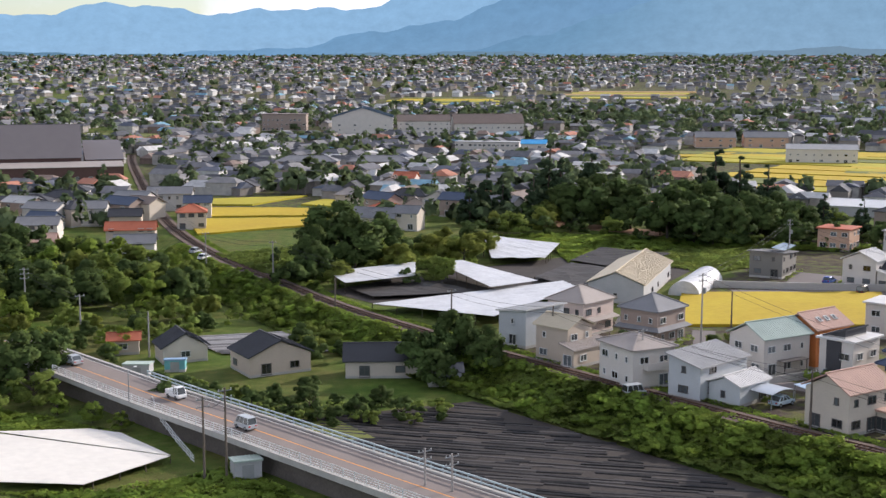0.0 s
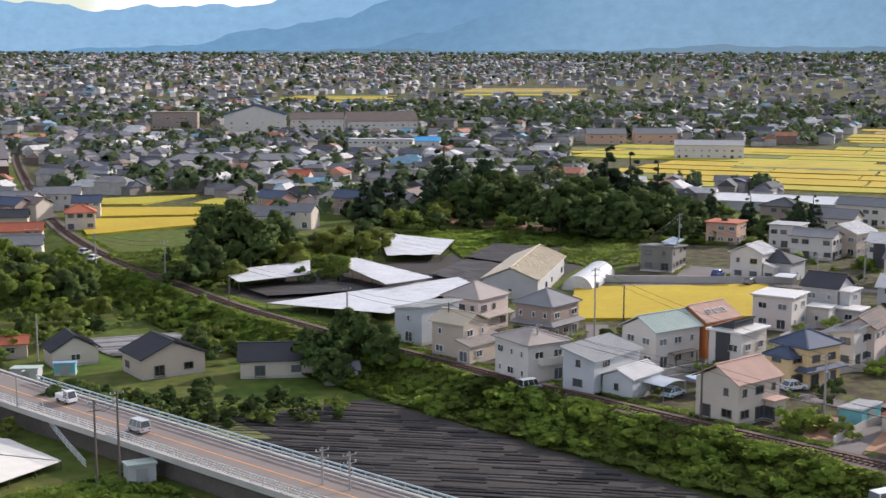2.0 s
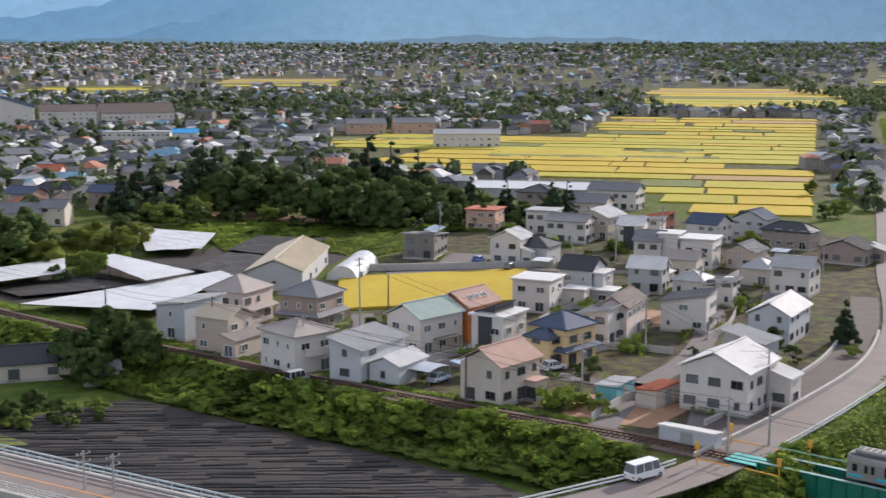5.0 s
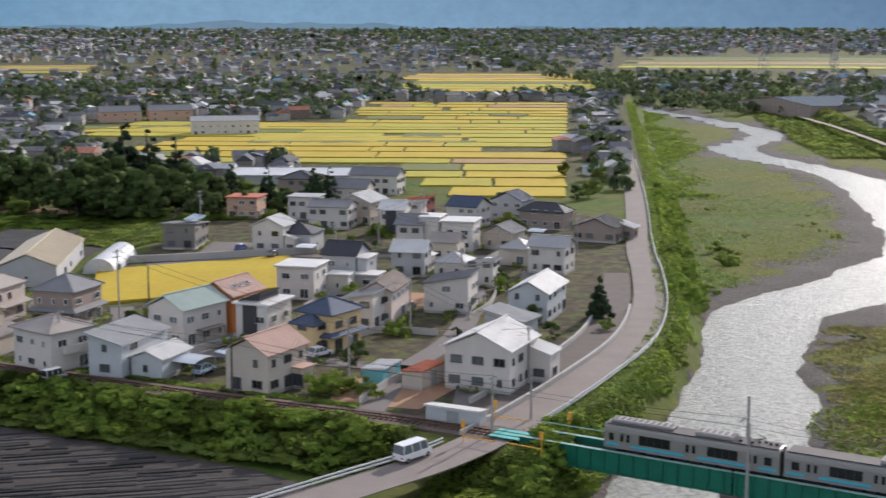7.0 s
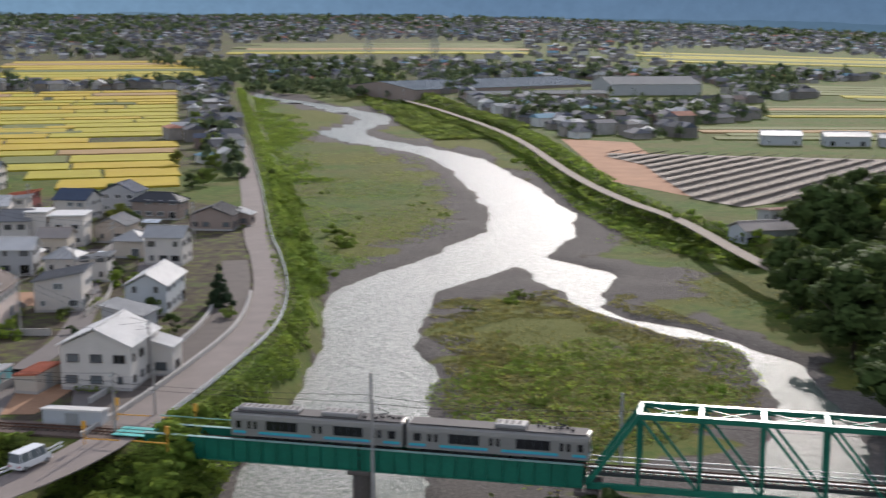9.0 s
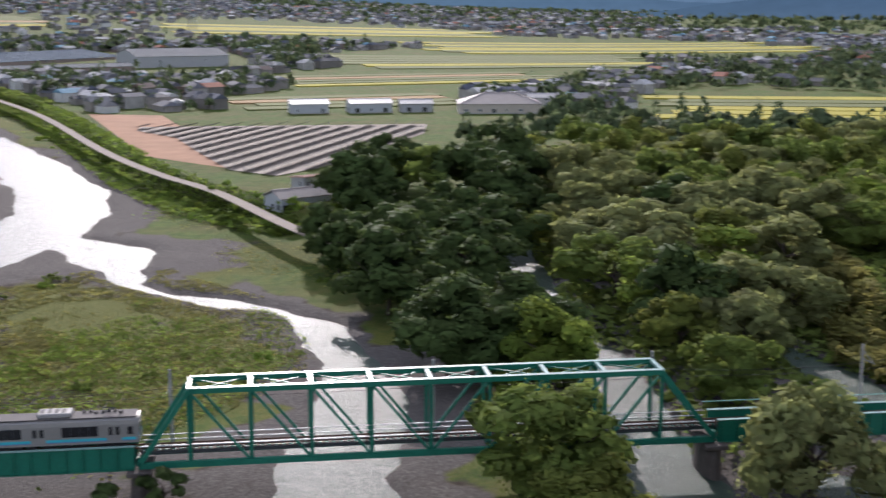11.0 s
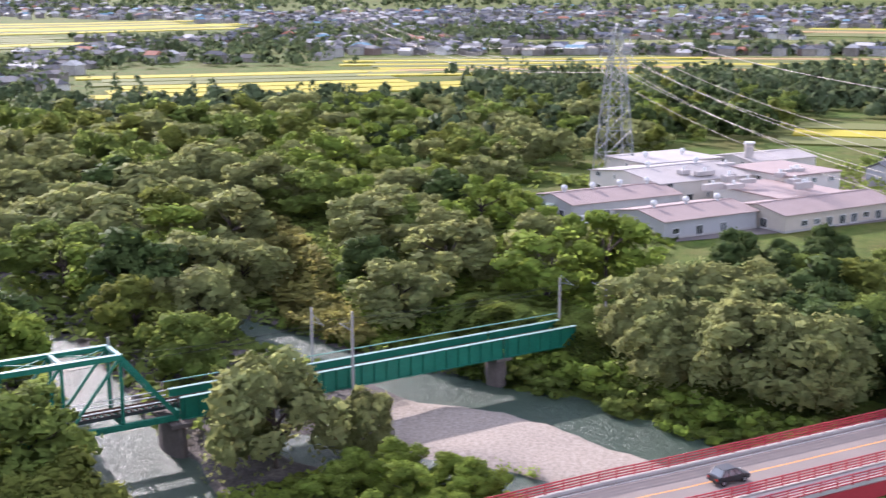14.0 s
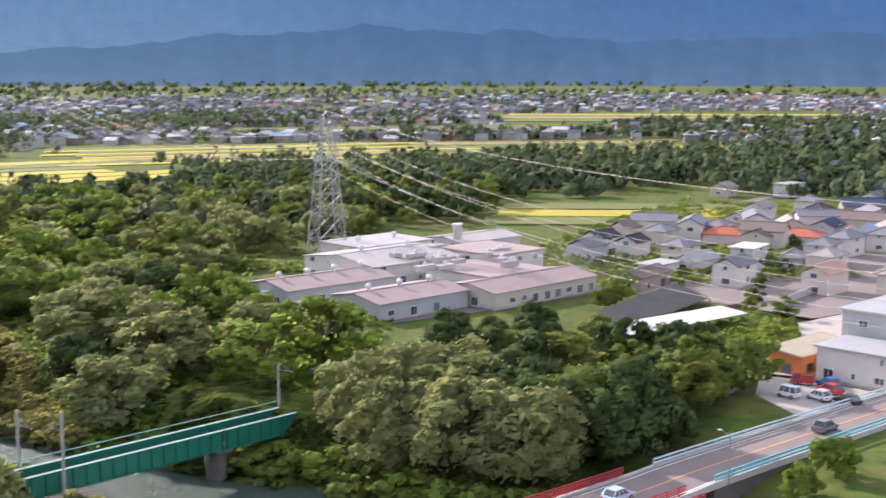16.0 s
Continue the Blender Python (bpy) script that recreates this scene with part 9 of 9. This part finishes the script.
for x, y, k, h in ((166, -70, "lime", 9.5), (161, -66, "lime", 8), (172, -74, "poplar", 4), (236, -84, "poplar", 6), (228, -78, "lime", 5), (246, -100, "shrub", 2.5), (220, -104, "poplar", 5), (214, -108, "poplar", 5), (206, -104, "shrub", 3), (231, -110, "small", 5), (129, -72, "poplar", 5.5), (168, -78.5, "autumnal", 9.0), (126, -66, "poplar", 4.5),
                   (256, -128, "small", 5), (276, -132, "small", 4), (294, -150, "small", 5), (312, -146, "small", 6), (246, -160, "lime", 7), (236, -164, "lime", 7), (262, -160, "autumnal", 5)):
    tree("lime" if k == "autumnal" else k, x, y, h)


undergrowth("nursery_bushes", fill([(178, -80), (190, -76), (200, -72), (206, -84), (212, -100), (200, -104), (186, -96), (180, -88)], 9000, 96), 2.4, 0.5, "bright", "bright green bushes between wood and works", 96, True)
undergrowth("garden_hedges", band([(250, -112), (290, -112), (330, -140), (390, -190)], -34, 30, 26000, 95), 2.6, 0.8, "mid", "hedges and garden bushes between the houses", 95, True)

# ---- vehicles ----
tyre_m = mat("tyre", (0.02, 0.02, 0.02), 0.9, 0.1)
CAR_COL = {"white": (0.75, 0.75, 0.74), "silver": (0.45, 0.47, 0.48), "black": (0.02, 0.02, 0.022), "red": (0.42, 0.03, 0.03), "blue": (0.03, 0.10, 0.35), "grey": (0.16, 0.16, 0.17), "pale blue": (0.42, 0.52, 0.60)}


def vehicle(kind, col, x, y, rz, z=None, where="parked beside a house"):
    """A small car, kei van or van: body shell, glasshouse, wheels with rims, lamps."""
    L, W, H_, hood, tail, waist = {"car": (3.9, 1.68, 1.5, 0.9, 0.35, 0.86), "van": (4.7, 1.75, 2.05, 0.55, 0.05, 1.05), "kei": (3.35, 1.48, 1.75, 0.45, 0.08, 0.9), "truck": (3.4, 1.48, 1.78, 0.1, 1.95, 0.85)}[kind]
    ob = thing("van" if kind in ("van", "kei") else "car" if kind == "car" else "truck", "%s %s %s" % (col, {"car": "compact car", "van": "high-roofed van", "kei": "small boxy van", "truck": "small flatbed truck"}[kind], where), "vehicle", "vehicles", at=(x, y, gz(x, y) + 0.1 if z is None else z), rz=rz)
    pm = mat("car_" + col.replace(" ", "_"), CAR_COL[col], 0.3, 0.04, spec=0.6)
    bm = bmesh.new()
    prof = [(-L / 2, 0.3), (L / 2, 0.3), (L / 2, waist * 0.82), (L / 2 - hood, waist), (-L / 2 + 0.02, waist)]
    a = [bm.verts.new((u, -W / 2, v)) for u, v in prof]
    b = [bm.verts.new((u, W / 2, v)) for u, v in prof]
    n = len(prof)
    bm.faces.new(a)
    bm.faces.new(b[::-1])
    for i in range(n):
        bm.faces.new((a[i], b[i], b[(i + 1) % n], a[(i + 1) % n]))
    bmesh.ops.recalc_face_normals(bm, faces=bm.faces)
    bmesh.ops.bevel(bm, geom=list(bm.edges), offset=0.07, segments=2, affect="EDGES")
    body = part("body", bm, pm, ob)
    x0, x1 = -L / 2 + tail, L / 2 - hood
    rx0, rx1 = x0 + (0.12 if kind != "car" else 0.5), x1 - (0.35 if kind != "car" else 0.75)
    bm = bmesh.new()
    lo = [bm.verts.new(p) for p in ((x0, -W / 2 + 0.06, waist - 0.02), (x1, -W / 2 + 0.06, waist - 0.02), (x1, W / 2 - 0.06, waist - 0.02), (x0, W / 2 - 0.06, waist - 0.02))]
    hi = [bm.verts.new(p) for p in ((rx0, -W / 2 + 0.16, H_ - 0.08), (rx1, -W / 2 + 0.16, H_ - 0.08), (rx1, W / 2 - 0.16, H_ - 0.08), (rx0, W / 2 - 0.16, H_ - 0.08))]
    for i in range(4):
        bm.faces.new((lo[i], lo[(i + 1) % 4], hi[(i + 1) % 4], hi[i]))
    bm.faces.new(hi)
    part("window_band", bm, glass, ob)
    bm = bmesh.new()
    box(bm, ((rx0 + rx1) / 2, 0, H_ - 0.05), (rx1 - rx0 + 0.1, W - 0.3, 0.1), bevel=0.04)
    part("roof", bm, pm, ob)
    for sy in (-1, 1):
        bm = bmesh.new()
        for t in (0.02, 0.36, 0.7, 0.98):
            p = Vector((x0 + (x1 - x0) * t, sy * (W / 2 - 0.05), waist))
            q = Vector((rx0 + (rx1 - rx0) * t, sy * (W / 2 - 0.15), H_ - 0.06))
            beam(bm, p, q, 0.1, 0.07)
        part("pillar", bm, pm, ob)
    for wx in (-L / 2 + 0.7, L / 2 - 0.72):
        for sy in (-1, 1):
            bm = bmesh.new()
            tube(bm, (wx, sy * (W / 2 - 0.16), 0.3), (wx, sy * (W / 2 + 0.02), 0.3), 0.3, 0.3, 16)
            wh = part("wheel", bm, tyre_m, ob)
            bm = bmesh.new()
            tube(bm, (wx, sy * (W / 2), 0.3), (wx, sy * (W / 2 + 0.035), 0.3), 0.19, 0.16, 12)
            part("rim", bm, steel_grey, wh)
    for ex, nm, cm in ((L / 2 - 0.02, "headlight", (0.8, 0.8, 0.76)), (-L / 2 + 0.0, "tail_light", (0.45, 0.03, 0.03))):
        for sy in (-1, 1):
            bm = bmesh.new()
            box(bm, (ex, sy * (W / 2 - 0.25), 0.66), (0.07, 0.3, 0.16), bevel=0.02)
            part(nm, bm, mat(nm + "_lens", cm, 0.2), ob)
    if kind == "truck":
        bm = bmesh.new()
        for p, s in (((-0.75, 0.7, 1.0), (1.85, 0.05, 0.3)), ((-0.75, -0.7, 1.0), (1.85, 0.05, 0.3)), ((-1.68, 0, 1.0), (0.05, 1.4, 0.3))):
            box(bm, p, s)
        part("bed_side", bm, pm, ob)
    return ob


for args in (("van", "white", 57.0, 124.3, 22, 0.3, "driving on the levee road"), ("car", "pale blue", 46.5, 171.5, 38, None, "parked under a carport"), ("kei", "white", 91.5, 154.5, 56, None, "parked behind a white house"), ("car", "white", 64.5, 173.5, 20, None, "parked beside a yellow house"),
             ("kei", "silver", -25.4, 160.0, 133, 0.05, "driving over the road bridge"), ("truck", "white", -37.5, 175.5, -47, 0.05, "driving on the road bridge"), ("car", "black", 112.8, -24.0, -60, 0.05, "driving over the red bridge"), ("car", "pale blue", 125.0, -44.5, -60, 0.05, "driving on the main road"),
             ("car", "grey", 144.8, -79.0, -60, 0.05, "driving on the main road"), ("car", "silver", -58.0, 196.5, 132, 0.05, "driving onto the road bridge"),
             ("car", "black", 157.2, -89, 20, None, "parked at the works"), ("car", "red", 163.4, -89.7, 20, None, "parked at the works"), ("car", "white", 160.4, -86.4, 20, None, "parked at the works"), ("kei", "white", 162.5, -82.8, 30, None, "parked at the works"), ("car", "blue", 166.6, -91.2, 20, None, "parked at the works"), ("truck", "red", 169.0, -88.3, 60, None, "parked at the works"), ("car", "grey", 165.5, -74.9, -50, None, "parked under a tree"),
             ("car", "white", 240, -21, 30, None, "parked beside the plant"), ("car", "silver", 238, -18, 30, None, "parked beside the plant"), ("kei", "white", 262, -78, 30, None, "parked in the plant yard"), ("car", "silver", -62, 318, 70, None, "parked beside the railway"), ("car", "white", -58, 308, 70, None, "parked beside the railway"),
             ("kei", "black", 86, 259, 50, None, "parked behind the rice field"), ("car", "blue", 83, 272, 50, None, "parked in a yard"), ("car", "grey", 90, 198, 40, None, "parked in a carport"), ("kei", "white", 102, 245, 45, None, "parked beside a house"), ("car", "white", 124, 232, 45, None, "parked on a village lane"), ("kei", "silver", 27, 176.5, 25, None, "parked beside the railway house")):
    vehicle(*args)

# ---- village small things ----
def carport(x, y, rz, w, d, m, label):
    ob = thing("carport", label, "carport", "carports", at=(x, y, gz(x, y)), rz=rz)
    n = 8
    V = [(w * i / n, dd, 2.2 + 0.35 * math.sin(math.pi * i / n)) for dd in (0, d) for i in range(n + 1)]
    V += [(a, b, c - 0.06) for a, b, c in V]
    k = 2 * (n + 1)
    F = [(i, i + 1, n + 2 + i, n + 1 + i) for i in range(n)] + [(k + n + 1 + i, k + n + 2 + i, k + i + 1, k + i) for i in range(n)]
    raw("roof", V, F, m, ob)
    bm = bmesh.new()
    beam(bm, (0, 0, 0), (0, 0, 2.2), 0.1, 0.1)
    pm = mesh_of("post", bm, steel_grey)
    for px_, py_ in ((0.1, 0.2), (0.1, d - 0.2), (w - 0.1, 0.2), (w - 0.1, d - 0.2)):
        po = new("post", pm)
        po.parent = ob
        po.location = (px_, py_, 0)
    return ob


poly_m = mat("carport_sheet", (0.42, 0.46, 0.50), 0.3, 0.1)
carport(44.5, 168.8, 38, 5.0, 4.5, poly_m, "open carport with a curved grey sheet roof")
carport(50.5, 171.0, 22, 9.0, 4.0, mat("carport_blue", (0.42, 0.52, 0.64), 0.35, 0.1), "wide carport with a pale blue roof beside the cube house")
carport(94.0, 256, 48, 5.0, 4.0, mat("carport_white", (0.7, 0.7, 0.7), 0.4, 0.1), "carport with a white roof")
carport(150, 254, 40, 5.0, 4.0, poly_m, "carport with a grey roof by the farm")
for lab, pts in (("low concrete garden wall round a house", [(45, 181), (54, 186.5), (57, 183)]), ("grey block wall beside the lane", [(70, 178), (78, 184), (86, 178)]), ("low concrete wall along the lane", [(96, 186), (104, 194), (112, 206)]), ("grey garden wall before the flat-roofed house", [(74, 206), (84, 216), (90, 212)]), ("low wall beside the farm lane", [(126, 236), (140, 250), (150, 262)]), ("concrete wall by the railway gardens", [(60, 147), (70, 156), (76, 152)])):
    wl_ = ribbon("garden_wall", smooth_line(pts, 3), 0, 0.14, 1.15, concrete, thick=1.3)
    tagged(wl_, lab, "wall", "garden walls")
rg = np.random.default_rng(91)
VIL = [(20, 188), (58, 146), (80, 160), (104, 178), (128, 210), (150, 246), (150, 300), (100, 300), (95, 265), (88, 226), (44, 222)]
placed = 0
boxes_ = [(o.location.x, o.location.y) for o in bpy.data.objects if o.name.startswith("house") and o.parent is None]
for x, y in spread(VIL, 95, 3.2, 92):
    # keep to gardens: away from the middle of houses
    if any(math.hypot(x - a - 1.0, y - b - 8.0) < 6.2 for a, b in boxes_):
        continue
    tree("shrub" if rg.random() < 0.6 else "vineclump" if rg.random() < 0.6 else "small", x, y, rg.uniform(1.0, 2.2) if rg.random() < 0.75 else rg.uniform(2.4, 3.6))
# level crossing: teal walkway boards, yellow-black gates, warning masts
lc = thing("level_crossing", "level crossing with teal boards and yellow gates", "level crossing")
for off, m in ((-1.9, mat("teal_board", (0.10, 0.42, 0.38), 0.7, 0.2, 0.8)), (0, mat("teal_board", (0.10, 0.42, 0.38))), (1.9, mat("teal_board", (0.10, 0.42, 0.38)))):
    bm = bmesh.new()
    q, a = on_rail(TS - 11.1)
    box(bm, (0, off * 0.62, 0.53), (6.5, 0.85, 0.08), bevel=0.01)
    bmesh.ops.transform(bm, matrix=pose(q[0], q[1], 0, 0, 0, a), verts=bm.verts)
    part("board", bm, m, lc)
amber = mat("amber_paint", (0.70, 0.36, 0.05), 0.6, 0.15)
for dx, dy in ((-5.5, 4.5), (4.5, 4.2), (-5.0, -4.6), (4.8, -4.4)):
    bm = bmesh.new()
    m0 = pose(q[0], q[1], 0, 0, 0, a)
    p = m0 @ Vector((dx, dy, 0))
    tube(bm, (p.x, p.y, 0), (p.x, p.y, 2.9), 0.07, 0.06, 8)
    box(bm, (p.x, p.y, 2.5), (0.5, 0.16, 0.9), rz=a, bevel=0.03)
    part("warning_mast", bm, amber, lc)
    bm = bmesh.new()
    e_ = m0 @ Vector((dx + (4.2 if dx < 0 else -4.2), dy, 0))
    beam(bm, (p.x, p.y, 0.95), (e_.x, e_.y, 1.0), 0.09, 0.12)
    part("gate_arm", bm, amber, lc)
# bare earth yards
for i, (poly, mm, lab) in enumerate(([[(57, 150), (66, 142), (76, 150), (70, 158), (62, 160)], mat("orange_soil", (0.34, 0.20, 0.12), 0.95, 0.25, 0.3, 3.0), "bare orange-brown soil yard by the railway"], [[(88, 204), (96, 198), (102, 208), (94, 214)], mat("orange_soil", (0.34, 0.20, 0.12)), "bare soil yard between houses"],
                                    [[(72, 268), (86, 262), (94, 278), (80, 288)], asphalt, "grey tarmac yard behind the rice field"], [[(-24, 262), (-12, 246), (12, 243), (26, 262), (38, 252), (60, 296), (46, 324), (14, 298), (-2, 290)], black_soil, "dark bare ground between the covered frames"], [[(30, 372), (60, 350), (64, 360), (34, 386)], mat("orange_soil", (0.34, 0.20, 0.12)), "reddish vegetable plots at the foot of the trees"])):
    bm = bmesh.new()
    f_ = bm.faces.new([bm.verts.new((x, y, gz(x, y) + 0.07 + 0.004 * i)) for x, y in poly])
    f_.normal_update()
    if f_.normal.z < 0:
        f_.normal_flip()
    bmesh.ops.triangulate(bm, faces=bm.faces)
    tagged(part("yard_ground", bm, mm), lab, "yard", kind="structure")
# a street lamp on the main road and the bridge road
def street_lamp(x, y, rz, h, label):
    ob = thing("street_lamp", label, "street lamp", "street lamps", at=(x, y, 0), rz=rz)
    bm = bmesh.new()
    tube(bm, (0, 0, 0), (0, 0, h), 0.09, 0.06, 8)
    tube(bm, (0, 0, h), (1.2, 0, h + 0.35), 0.05, 0.04, 6)
    part("post", bm, steel_grey, ob)
    bm = bmesh.new()
    box(bm, (1.4, 0, h + 0.36), (0.6, 0.25, 0.12), bevel=0.04)
    part("lamp_head", bm, steel_white, ob)


street_lamp(128.0, -58.5, 30, 5.5, "tall grey street lamp beside the main road")
street_lamp(-43.5, 173.0, 60, 4.5, "pale teal street lamp on the road bridge")
